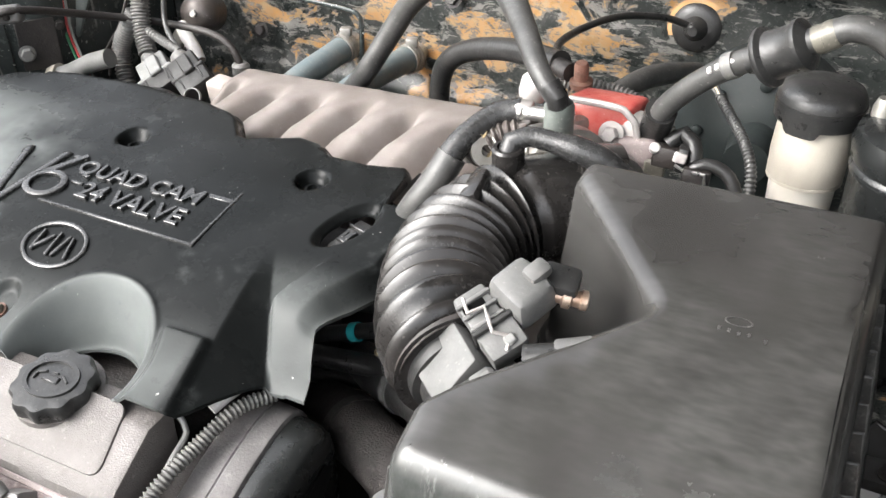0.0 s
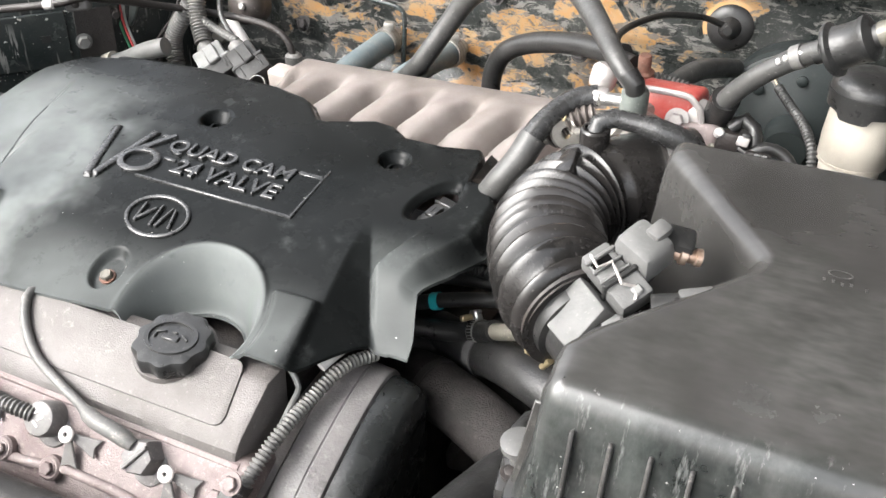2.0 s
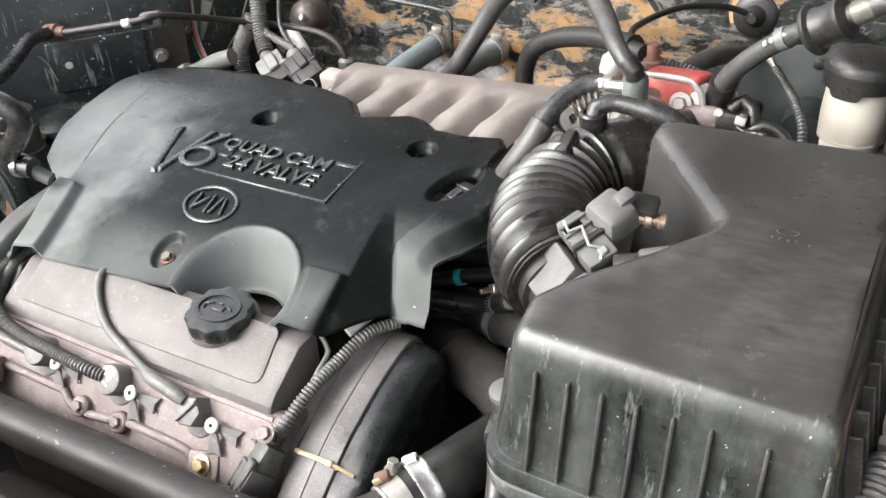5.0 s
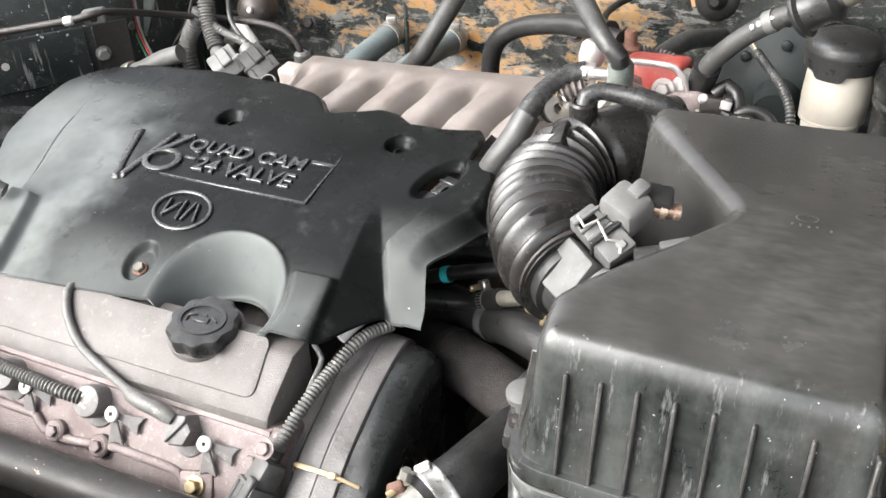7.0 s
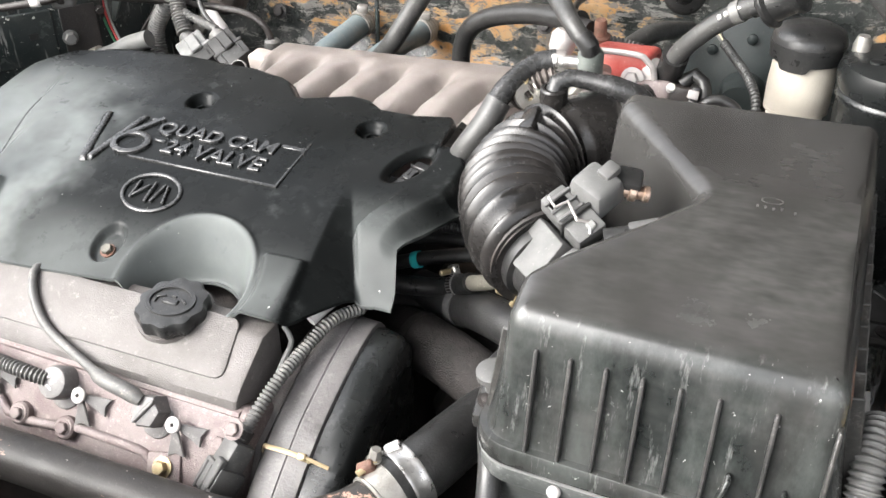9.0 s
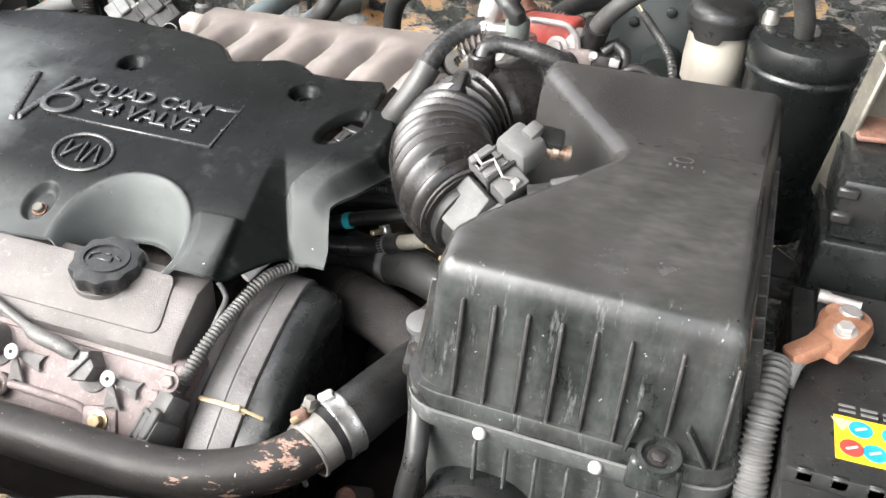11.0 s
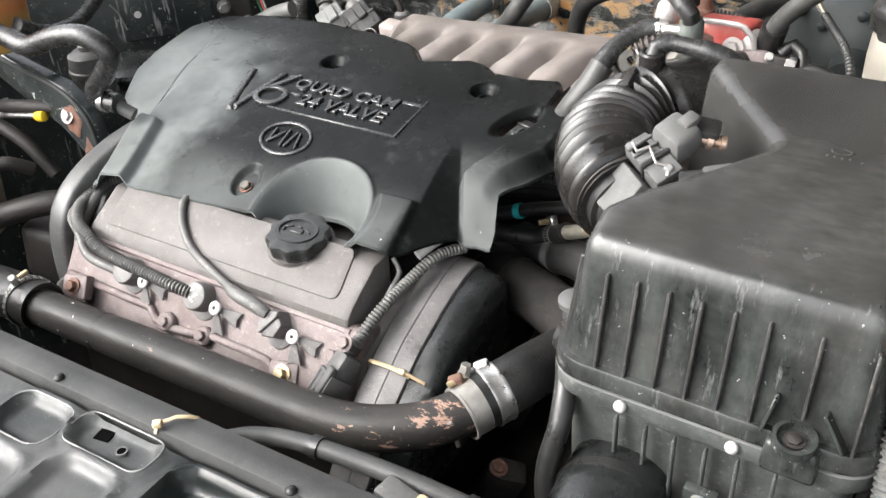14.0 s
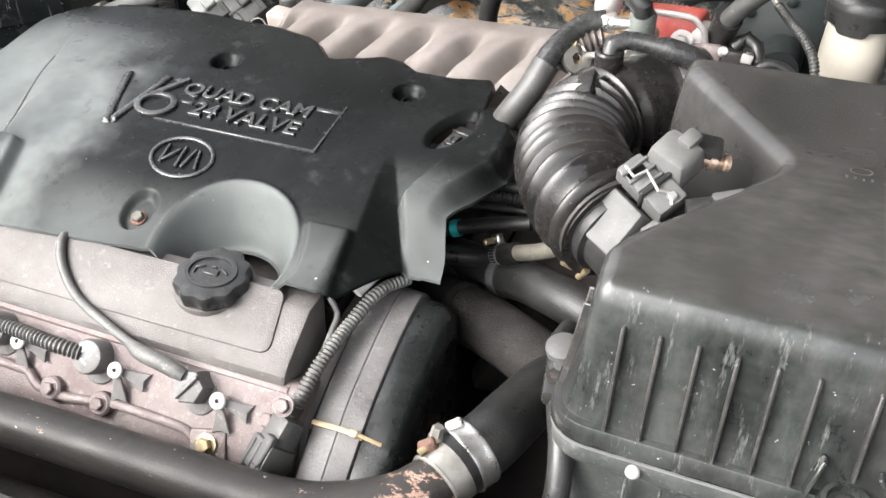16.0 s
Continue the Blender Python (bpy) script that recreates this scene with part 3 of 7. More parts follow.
def hose_clamp(at, to, r, group="", screw=0.0, label="bright steel worm-drive hose clamp"):
    """A worm clamp: slotted band, screw housing and screw."""
    t = thing("hose_clamp", at, label, "clamp", group)
    part("band", ring(at, to, r, 0.011, 0.0012), M_STEEL, t)
    m = along(at, to, screw)
    part("screw_housing", rbox(0.012, 0.009, 0.013, 0.0015, 1, m @ pose(r + 0.005, 0, 0)), M_STEEL, t)
    part("screw", lathe([(0.0035, 0), (0.0035, 0.012), (0.0025, 0.013)], 8, m @ pose(r + 0.005, 0.006, 0, -90)), M_BRASS, t)
    for k in range(24):
        a = radians(20 + 13.8 * k)
        part("slot", rbox(0.0008, 0.0016, 0.007, 0, 1, m @ pose((r + 0.0013) * math.cos(a), (r + 0.0013) * math.sin(a), 0, 0, 0, math.degrees(a))), M_DARK, t)
    return t


def smoothstep(a, b, x):
    t = min(1.0, max(0.0, (x - a) / (b - a)))
    return t * t * (3 - 2 * t)


def lerp_table(tab, x):
    if x <= tab[0][0]:
        return tab[0][1]
    for (x0, y0), (x1, y1) in zip(tab, tab[1:]):
        if x <= x1:
            return y0 + (y1 - y0) * (x - x0) / (x1 - x0)
    return tab[-1][1]


def curve_table(tab, x):
    """A smooth curve through the pairs of tab."""
    if x <= tab[0][0]:
        return tab[0][1]
    n = len(tab)
    for i in range(n - 1):
        (x0, y0), (x1, y1) = tab[i], tab[i + 1]
        if x <= x1:
            d = (y1 - y0) / (x1 - x0)
            m0 = d if i == 0 else (y1 - tab[i - 1][1]) / (x1 - tab[i - 1][0])
            m1 = d if i + 2 >= n else (tab[i + 2][1] - y0) / (tab[i + 2][0] - x0)
            h = x1 - x0
            t = (x - x0) / h
            return (2 * t ** 3 - 3 * t * t + 1) * y0 + (t ** 3 - 2 * t * t + t) * h * m0 + (3 * t * t - 2 * t ** 3) * y1 + (t ** 3 - t * t) * h * m1
    return tab[-1][1]


def fitted_text(body, width, height, depth, m):
    """Raised letters that fill a strip of that width and height."""
    b = text_mesh(body, 0.03, depth, Matrix())
    xs, ys = [v.co.x for v in b.verts], [v.co.y for v in b.verts]
    cx, cy = (max(xs) + min(xs)) / 2, (max(ys) + min(ys)) / 2
    fx, fy = width / (max(xs) - min(xs)), height / (max(ys) - min(ys))
    for v in b.verts:
        v.co.x, v.co.y = (v.co.x - cx) * fx, (v.co.y - cy) * fy
    return place(b, m)


def text_mesh(body, size, depth, m):
    cu = bpy.data.curves.new("lettering", "FONT")
    cu.body, cu.size, cu.extrude, cu.align_x, cu.align_y = body, size, depth, "CENTER", "CENTER"
    cu.offset, cu.bevel_depth, cu.bevel_resolution = 0.0002, 0.0006, 0
    ob = bpy.data.objects.new("lettering", cu)
    me = bpy.data.meshes.new_from_object(ob)
    b = bmesh.new()
    b.from_mesh(me)
    bpy.data.objects.remove(ob)
    bpy.data.meshes.remove(me)
    return place(b, m)


def shell_from(rings):
    """Rings of (x, y, z) points, joined one to the next, with the last one filled."""
    b = bmesh.new()
    V = [[b.verts.new(p) for p in r] for r in rings]
    n = len(V[0])
    for A, B in zip(V, V[1:]):
        for k in range(n):
            b.faces.new((A[k], A[(k + 1) % n], B[(k + 1) % n], B[k]))
    return b, V


# ---- the setting ----
def plate(pts, lo, hi, axis="z"):
    """A slab: the outline pts in the plane across axis, from lo to hi along it."""
    b = bmesh.new()

    def at(p, h):
        return {"z": (p[0], p[1], h), "y": (p[0], h, p[1]), "x": (h, p[0], p[1])}[axis]
    A, B = [b.verts.new(at(p, lo)) for p in pts], [b.verts.new(at(p, hi)) for p in pts]
    n = len(pts)
    b.faces.new(A)
    b.faces.new(B)
    for k in range(n):
        b.faces.new((A[k], A[(k + 1) % n], B[(k + 1) % n], B[k]))
    bmesh.ops.recalc_face_normals(b, faces=b.faces)
    return b


def rounded(pts, r, seg=5):
    out = []
    n = len(pts)
    for i in range(n):
        p, a, c = Vector(pts[i]), Vector(pts[i - 1]), Vector(pts[(i + 1) % n])
        u, w = (a - p).normalized(), (c - p).normalized()
        half = math.acos(max(-1, min(1, u.dot(w)))) / 2
        d = min(r / math.tan(half), 0.45 * (a - p).length, 0.45 * (c - p).length)
        s, e = p + u * d, p + w * d
        for k in range(seg + 1):
            t = k / seg
            out.append((s * (1 - t) ** 2 + p * 2 * t * (1 - t) + e * t * t))
    return out


def bevelled(b, r, seg=2, angle=30):
    es = [e for e in b.edges if len(e.link_faces) == 2 and e.calc_face_angle(0) > radians(angle)]
    bmesh.ops.bevel(b, geom=es, offset=r, segments=seg, affect="EDGES", profile=0.5)
    return b


def structure(name, b, material, label, category, angle=40):
    return solid(name, b, material, label, category, kind="structure", angle=angle)


gm = mat("concrete_floor", (0.22, 0.21, 0.20), (0.16, 0.155, 0.15), 0.8, scale=1.5, dust=0.3, bump=0.3, grain=60)
b = bmesh.new()
bmesh.ops.create_grid(b, x_segments=4, y_segments=4, size=300)
structure("ground", place(b, pose(0, 0, 0)), gm, "grey concrete ground under the parked car", "ground")

# unseen shelter round the car, added to block and shape the sky light
rm = mat("sheet_roof", (0.16, 0.155, 0.15), (0.11, 0.105, 0.10), 0.6, scale=2, dust=0.3)
b = plate([(-0.9, -0.75), (3.2, -0.75), (3.2, 5.0), (-0.9, 5.0)], 2.60, 2.66)
structure("ceiling", b, rm, "unseen grey sheet roof added to hold back sky light", "roof")
b = plate([(3.2, -2.2), (3.35, -2.2), (3.35, 5.0), (3.2, 5.0)], 0.0, 2.6)
structure("wall_side", b, rm, "unseen grey wall added to darken reflections from the side", "wall")
b = plate([(-0.9, 5.0), (3.35, 5.0), (3.35, 5.15), (-0.9, 5.15)], 0.0, 2.6)
structure("wall_back", b, rm, "unseen grey wall added to hold back light from behind", "wall")

# firewall: a pressed panel with a shelf, swages and a cowl lip
b = bmesh.new()
NX, NZ = 150, 60
grid = []
for j in range(NZ + 1):
    z = 0.30 + 0.80 * j / NZ
    row = []
    for i in range(NX + 1):
        x = -1.30 + 1.85 * i / NX
        y = 1.195
        y -= 0.018 * smoothstep(0.80, 0.77, z)
        y -= 0.012 * smoothstep(-0.45, -0.40, x) * smoothstep(-0.05, -0.12, x) * smoothstep(0.86, 0.90, z)
        y -= 0.006 * math.exp(-((z - 0.90 - 0.05 * (x + 0.6)) / 0.006) ** 2)
        y -= 0.010 * math.exp(-((x + 0.86) / 0.010) ** 2)
        y -= 0.035 * smoothstep(0.985, 1.01, z - 0.06 * (x + 0.2))
        y += 0.004 * noise.noise(Vector((x * 9, 0, z * 9)))
        row.append(b.verts.new((x, y, z)))
    grid.append(row)
for j in range(NZ):
    for i in range(NX):
        b.faces.new((grid[j][i], grid[j][i + 1], grid[j + 1][i + 1], grid[j + 1][i]))
bmesh.ops.solidify(b, geom=b.faces[:], thickness=-0.004)
structure("wall_firewall", b, M_PEEL, "dark green firewall panel with paint peeling off orange primer", "firewall", 60)

# inner wing beyond the engine: tower wall, then a run back to the firewall
LEFT = [(-1.46, -0.10), (-1.45, 0.50), (-1.36, 0.63), (-1.215, 0.782), (-1.10, 0.93), (-1.09, 1.20)]
b = plate(LEFT + [(-1.52, 1.20), (-1.52, -0.10)], 0.10, 1.02)
structure("wall_inner_wing", bevelled(b, 0.012, 3), M_BODY, "dark green painted inner wing panel with splashes of dirt", "wing panel")
b = plate([(0.52, -0.10), (0.52, 1.20), (0.47, 1.20), (0.44, 0.9), (0.44, -0.10)], 0.10, 1.02)
structure("wall_outer_wing", bevelled(b, 0.012, 3), M_BODY, "dark green painted inner wing panel behind the battery", "wing panel")
b = plate([(-1.46, -0.05), (0.46, -0.05), (0.46, 1.2), (-1.46, 1.2)], 0.20, 0.215)
structure("floor_undertray", b, M_DARK, "greasy dark undertray below the engine", "undertray")
b = plate([(1.25, 1.03), (1.275, 1.02), (1.80, 2.15), (1.77, 2.16)], -1.46, 0.50, "x")
structure("bonnet", b, M_DARK, "raised bonnet with a dark lined underside behind the firewall", "bonnet")

# ---- radiator support at the front ----
rad = thing("radiator_support", (-0.45, 0.02, 0.20), "dusty dark sheet-metal radiator support with pressed ribs", "radiator support", kind="structure")
rad.location = (-0.45, 0.02, 0.20)
b = plate([(-1.40, 0.075), (-0.10, 0.078), (0.30, 0.064), (0.30, 0.096), (-0.10, 0.108), (-1.40, 0.104)], 0.795, 0.838)
part("rail", bevelled(b, 0.004, 2), M_RAIL, rad, "grey painted rail")
b = bmesh.new()
TRAYS = ((-0.582, 0.043, 0.036, 0.025, -0.008), (-0.496, 0.056, 0.047, 0.019, -0.006), (-0.491, -0.008, 0.036, 0.038, -0.007), (-0.577, -0.036, 0.038, 0.044, -0.006), (-0.365, 0.010, 0.062, 0.058, -0.018),
         (-0.705, -0.012, 0.075, 0.040, -0.010), (-0.691, 0.046, 0.027, 0.0065, 0.0045), (-0.636, 0.0485, 0.015, 0.0065, 0.0045), (-0.870, 0.0, 0.070, 0.055, -0.014), (-1.04, 0.0, 0.08, 0.055, -0.012),
         (-0.225, -0.01, 0.060, 0.060, -0.014), (-0.05, 0.0, 0.09, 0.06, -0.012))
NX, NY = 360, 68
rows_ = []
for j in range(NY + 1):
    y = -0.20 + 0.272 * j / NY
    rr_ = []
    for i in range(NX + 1):
        x = -1.35 + 1.50 * i / NX
        z = 0.826
        for cx, cy, hx, hy, dz in TRAYS:
            qx, qy = abs(x - cx) - hx + 0.020, abs(y - cy) - hy + 0.020
            d = math.hypot(max(qx, 0), max(qy, 0)) + min(max(qx, qy), 0) - 0.020
            z += dz * smoothstep(0.001, -0.010, d) + (0.0035 if dz < 0 else 0.0015) * math.exp(-((d - 0.002) / 0.0035) ** 2)
        z += 0.004 * math.exp(-((y - 0.026 - 0.02 * math.sin(x * 9)) / 0.004) ** 2) * smoothstep(-0.70, -0.72, x)
        z += 0.0006 * noise.noise(Vector((x * 23, y * 23, 0.3))) + 0.00002 * ((i * 7 + j * 5) % 11)
        rr_.append(b.verts.new((x, y, z)))
    rows_.append(rr_)
for j in range(NY):
    for i in range(NX):
        b.faces.new((rows_[j][i], rows_[j][i + 1], rows_[j + 1][i + 1], rows_[j + 1][i]))
bmesh.ops.solidify(b, geom=b.faces[:], thickness=0.003)
part("pressed_panel", b, M_RAD, rad, "dusty pressed panel with shallow trays", angle=70)
# pale tubes paint the highlight along the tray edges
for cx, cy, hx, hy, dz in TRAYS[:2]:
    top = 0.8290
    ol = rounded([(cx - hx, cy - hy), (cx + hx, cy - hy), (cx + hx, cy + hy), (cx - hx, cy + hy)], min(0.024, hy * 0.8), 6)
    part("tray_rim", tube([(p.x, p.y, top) for p in ol] + [(ol[0].x, ol[0].y, top)], 0.0009, 8), M_RIM, rad, "tray edge with its highlight put in as a pale line")
part("front_panel", plate([(-1.40, -0.20), (0.30, -0.20), (0.30, -0.185), (-1.40, -0.185)], 0.25, 0.825), M_RAD, rad)
part("radiator_core", bevelled(plate([(-1.30, 0.03), (0.05, 0.03), (0.05, 0.07), (-1.30, 0.07)], 0.30, 0.79), 0.004), M_DARK, rad, "dark radiator core")
part("square_hole", rbox(0.015, 0.012, 0.002, 0.0, 1, tilt((-0.515, 0.062, 0.8205), 0, 0, 8)), M_HOLE, rad)
part("round_hole", lathe([(0.004, 0), (0.004, 0.0015)], 14, tilt((-0.487, 0.055, 0.8205))), M_HOLE, rad)
part("hole_rim", ring((-0.487, 0.055, 0.821), (-0.487, 0.055, 0.9), 0.004, 0.003, 0.0012, 18), M_RIM, rad)
for p in ((-0.590, 0.083, 0.838), (-0.324, 0.078, 0.838)):
    part("rail_clip", lathe([(0.0052, 0), (0.0052, 0.0012), (0.0035, 0.0032), (0.002, 0.004)], 8, tilt(p)), M_INK, rad, "black plastic push clip")
clip = thing("cable_tie", (-0.472, 0.094, 0.838), "pinkish white nylon cable tie on the rail", "cable tie")
part("strap", tube([(-0.466, 0.076, 0.834), (-0.465, 0.080, 0.842), (-0.455, 0.092, 0.844), (-0.444, 0.104, 0.838), (-0.442, 0.108, 0.830)], 0.0019, 8, squash=0.6), M_TIE, clip)
part("lock", rbox(0.008, 0.007, 0.006, 0.0012, 1, tilt((-0.464, 0.079, 0.843), 0, 0, 40)), M_TIE, clip)

ft = thing("front_tube", (-0.30, 0.14, 0.78), "black plastic tube clipped behind the radiator rail", "tube")
part("tube", tube([(-0.55, 0.120, 0.735), (-0.470, 0.130, 0.775), (-0.415, 0.138, 0.801), (-0.349, 0.140, 0.817), (-0.235, 0.140, 0.824), (-0.12, 0.138, 0.815), (0.05, 0.13, 0.78)], 0.0082, 12), M_RAIL, ft)
for p, q in (((-0.349, 0.140, 0.817), (-0.335, 0.140, 0.818)), ((-0.20, 0.140, 0.8235), (-0.186, 0.1398, 0.8228))):
    part("tube_clip", ring(p, q, 0.0082, 0.010, 0.0018), M_PLASTIC, ft)
cc = thing("wiring_connector", (-0.24, 0.12, 0.78), "grey wiring connector with tan clip and pale wires", "connector")
part("housing", rbox(0.055, 0.022, 0.02, 0.003, 2, tilt((-0.245, 0.118, 0.822), 0, 8, -8)), M_MIDGREY, cc)
part("clip", rbox(0.012, 0.018, 0.022, 0.002, 1, tilt((-0.232, 0.114, 0.829), 0, 8, -8)), M_TIE, cc, "tan locking clip")
for k in range(3):
    part("wire", tube([(-0.225, 0.112 + 0.004 * k, 0.826), (-0.20, 0.105 + 0.006 * k, 0.829), (-0.185, 0.10 + 0.008 * k, 0.818), (-0.19, 0.09, 0.800)], 0.002, 6),
         (M_WHITE, M_WIRE_GREEN, M_LTGREY)[k], cc)
part("strap", tube([(-0.268, 0.107, 0.815), (-0.26, 0.106, 0.830), (-0.236, 0.104, 0.833), (-0.21, 0.102, 0.822)], 0.004, 8, squash=0.5), M_LTGREY, cc)


# ---- engine ----
blk = thing("engine_block", (-0.66, 0.62, 0.25), "dark greasy V6 engine block below the plastic cover", "engine block")
part("block", bevelled(plate([(-0.90, 0.30), (-0.40, 0.30), (-0.36, 0.95), (-0.92, 0.95)], 0.25, 0.68), 0.02, 2), M_DARK, blk)
part("rear_head", bevelled(plate([(-0.88, 0.70), (-0.42, 0.70), (-0.42, 0.90), (-0.88, 0.90)], 0.66, 0.80), 0.02, 2), M_DARK, blk)
# dark block added to close the view through the gap below the bellows
part("bell_housing", bevelled(plate([(-0.36, 0.60), (-0.02, 0.56), (0.0, 0.95), (-0.36, 0.95)], 0.40, 0.735), 0.03, 3), M_DARK, blk, "dark block added to fill the gap below the bellows")
part("valley", bevelled(plate([(-0.88, 0.46), (-0.47, 0.46), (-0.47, 0.72), (-0.88, 0.72)], 0.66, 0.76), 0.02, 2), M_DARK, blk)
part("gearbox", bevelled(plate([(-0.37, 0.20), (-0.05, 0.24), (-0.02, 0.62), (-0.36, 0.75)], 0.25, 0.52), 0.04, 3), M_DARK, blk, "dark gearbox casing")
part("exhaust_shield", bevelled(plate([(-0.86, 0.20), (-0.45, 0.20), (-0.45, 0.28), (-0.86, 0.28)], 0.35, 0.58), 0.02, 3), M_DARK, blk, "dark exhaust heat shield")
for p, s in (((-0.34, 0.47, 0.60), 0.05), ((-0.30, 0.38, 0.57), 0.04), ((-0.33, 0.56, 0.64), 0.035)):
    part("bracket", rbox(s, s * 0.8, 0.06, 0.008, 2, tilt(p, 12, 20, 30)), M_DARK, blk)
    part("bolt", hexbolt(tilt((p[0], p[1] - 0.01, p[2] + 0.032), 12, 20), 0.007), M_RUST, blk, "rusty bolt")

CAPC = (-0.578, 0.430)
BASE = [(0.38, 0.809), (0.41, 0.818), (0.444, 0.832), (0.48, 0.848), (0.517, 0.862), (0.55, 0.872), (0.60, 0.881), (0.69, 0.893), (0.80, 0.903)]
XL = [(0.386, -0.893), (0.468, -0.915), (0.487, -0.925), (0.507, -0.980), (0.535, -1.006), (0.60, -1.034), (0.65, -1.046), (0.70, -1.030), (0.76, -1.005), (0.80, -0.95)]
XR = [(0.38, -0.368), (0.493, -0.368), (0.522, -0.378), (0.550, -0.368), (0.598, -0.340), (0.655, -0.338), (0.70, -0.360), (0.76, -0.396), (0.80, -0.396)]
YF = [(-1.05, 0.56), (-1.0, 0.520), (-0.94, 0.49), (-0.918, 0.40), (-0.893, 0.386), (-0.843, 0.396), (-0.64, 0.411), (-0.631, 0.413)]
YF2 = [(-0.525, 0.417), (-0.512, 0.405), (-0.452, 0.405), (-0.442, 0.418), (-0.414, 0.470), (-0.407, 0.479), (-0.368, 0.481)]
YB = [(-1.05, 0.66), (-1.035, 0.71), (-1.01, 0.755), (-0.96, 0.785), (-0.90, 0.80), (-0.80, 0.805), (-0.70, 0.80), (-0.655, 0.79), (-0.640, 0.781), (-0.612, 0.748), (-0.598, 0.747), (-0.545, 0.772),
      (-0.520, 0.769), (-0.496, 0.752), (-0.45, 0.752), (-0.404, 0.763), (-0.400, 0.755), (-0.396, 0.697), (-0.36, 0.698), (-0.338, 0.66)]


FLAP = [(0.47, 0.800), (0.485, 0.811), (0.500, 0.832), (0.515, 0.853), (0.530, 0.867), (0.550, 0.875), (0.60, 0.881), (0.70, 0.893)]


def front_edge(x):
    if -0.632 < x < -0.524:
        return 0.4145 + 0.053 * (1 - ((x - CAPC[0]) / 0.054) ** 2)
    return lerp_table(YF if x < CAPC[0] else YF2, x)


def opening(x, y):
    """Below 1 inside the slanting oval opening over the wiring plug."""
    return math.hypot((x + 0.414 - 0.30 * (y - 0.640)) / 0.0190, (y - 0.640) / 0.0350)


def cover_height(x, y):
    z = curve_table(BASE, y)
    # lobe beyond the ridge
    z -= 0.012 * smoothstep(-0.912 - 0.15 * (y - 0.53), -0.926 - 0.15 * (y - 0.53), x) * smoothstep(0.49, 0.52, y) * smoothstep(0.72, 0.62, y)
    z -= 0.012 * smoothstep(-0.97, -1.05, x) ** 2 + 0.022 * smoothstep(-0.895, -0.92, x) * smoothstep(0.62, 0.50, y)
    # raised strip at the corner
    z += 0.014 * smoothstep(-0.840 - 0.2 * (y - 0.39), -0.852 - 0.2 * (y - 0.39), x) * smoothstep(0.498, 0.486, y)
    # raised tab beside the filler
    te = -0.449 - 0.10 * (y - 0.41)
    z += 0.009 * smoothstep(-0.512, -0.499, x) * smoothstep(te + 0.003, te - 0.005, x) * smoothstep(0.479, 0.469, y) * smoothstep(0.076, 0.088, math.hypot(x - CAPC[0], y - CAPC[1]))
    # hollow between the tab and the flap
    fe = -0.405 - 0.5 * (min(y, 0.53) - 0.48) + 0.4 * max(0.0, y - 0.53)
    z -= 0.042 * max(0.0, min(1.0, (x - te - 0.002) / (fe - te))) * smoothstep(0.60, 0.455, y) * smoothstep(-0.36, -0.40, x)
    # scoop round the filler cap
    r = math.hypot(x - CAPC[0], y - CAPC[1])
    if y > 0.40 and r < 0.085:
        z = z + (0.786 - z) * smoothstep(0.074, 0.053, r) + 0.0018 * math.exp(-((r - 0.076) / 0.003) ** 2)
    # flap that bends down over the loom
    k = smoothstep(fe - 0.003, fe + 0.004, x) * smoothstep(0.66, 0.60, y)
    z += k * (curve_table(FLAP, y) - z)
    # bolt wells
    for hx, hy in ((-0.721, 0.688), (-0.487, 0.691)):
        z -= 0.013 * smoothstep(0.019, 0.012, math.hypot(x - hx, y - hy))
    d = math.hypot((x + 0.686) * 1.1, (y - 0.449) * 0.85)
    z -= 0.009 * smoothstep(0.021, 0.015, d)
    z -= 0.007 * smoothstep(1.15, 0.85, opening(x, y))
    # edges roll over
    z -= 0.022 * smoothstep(0.022, 0.0, lerp_table(XR, y) - x) * smoothstep(0.50, 0.56, y)
    z -= 0.014 * smoothstep(0.016, 0.0, lerp_table(YB, x) - y) * smoothstep(-0.34, -0.36, x)
    z -= 0.018 * smoothstep(0.016, 0.0, x - lerp_table(XL, y))
    z += 0.0012 * noise.noise(Vector((x * 14, y * 14, 0)))
    return z


ec = thing("engine_cover", (-0.66, 0.60, 0.80), "dusty black moulded plastic engine cover with raised lettering", "engine cover")
b = bmesh.new()
NU, NV = 380, 180
rows_ = []
for j in range(NV + 1):
    v = j / NV
    v = v * 0.55 + 0.45 * v * v
    rr_ = []
    for i in range(NU + 1):
        u = i / NU
        x0 = -1.05 + 0.712 * u
        yf, yb = front_edge(x0), lerp_table(YB, x0)
        ym = min(0.65, yb - 0.008)
        y = yf + (ym - yf) * v / 0.72 if v < 0.72 else ym + (yb - ym) * (v - 0.72) / 0.28
        xl, xr = lerp_table(XL, y), lerp_table(XR, y)
        x = xl + (xr - xl) * u if (u < 0.16 or u > 0.93) else x0
        if 0.10 < u < 0.16:
            k = (u - 0.10) / 0.06
            x = (xl + (xr - xl) * u) * (1 - k) + x0 * k
        if 0.93 < u < 0.955:
            k = (u - 0.93) / 0.025
            x = x0 * (1 - k) + (xl + (xr - xl) * u) * k
        rr_.append(b.verts.new((x, y, cover_height(x, y))))
    rows_.append(rr_)
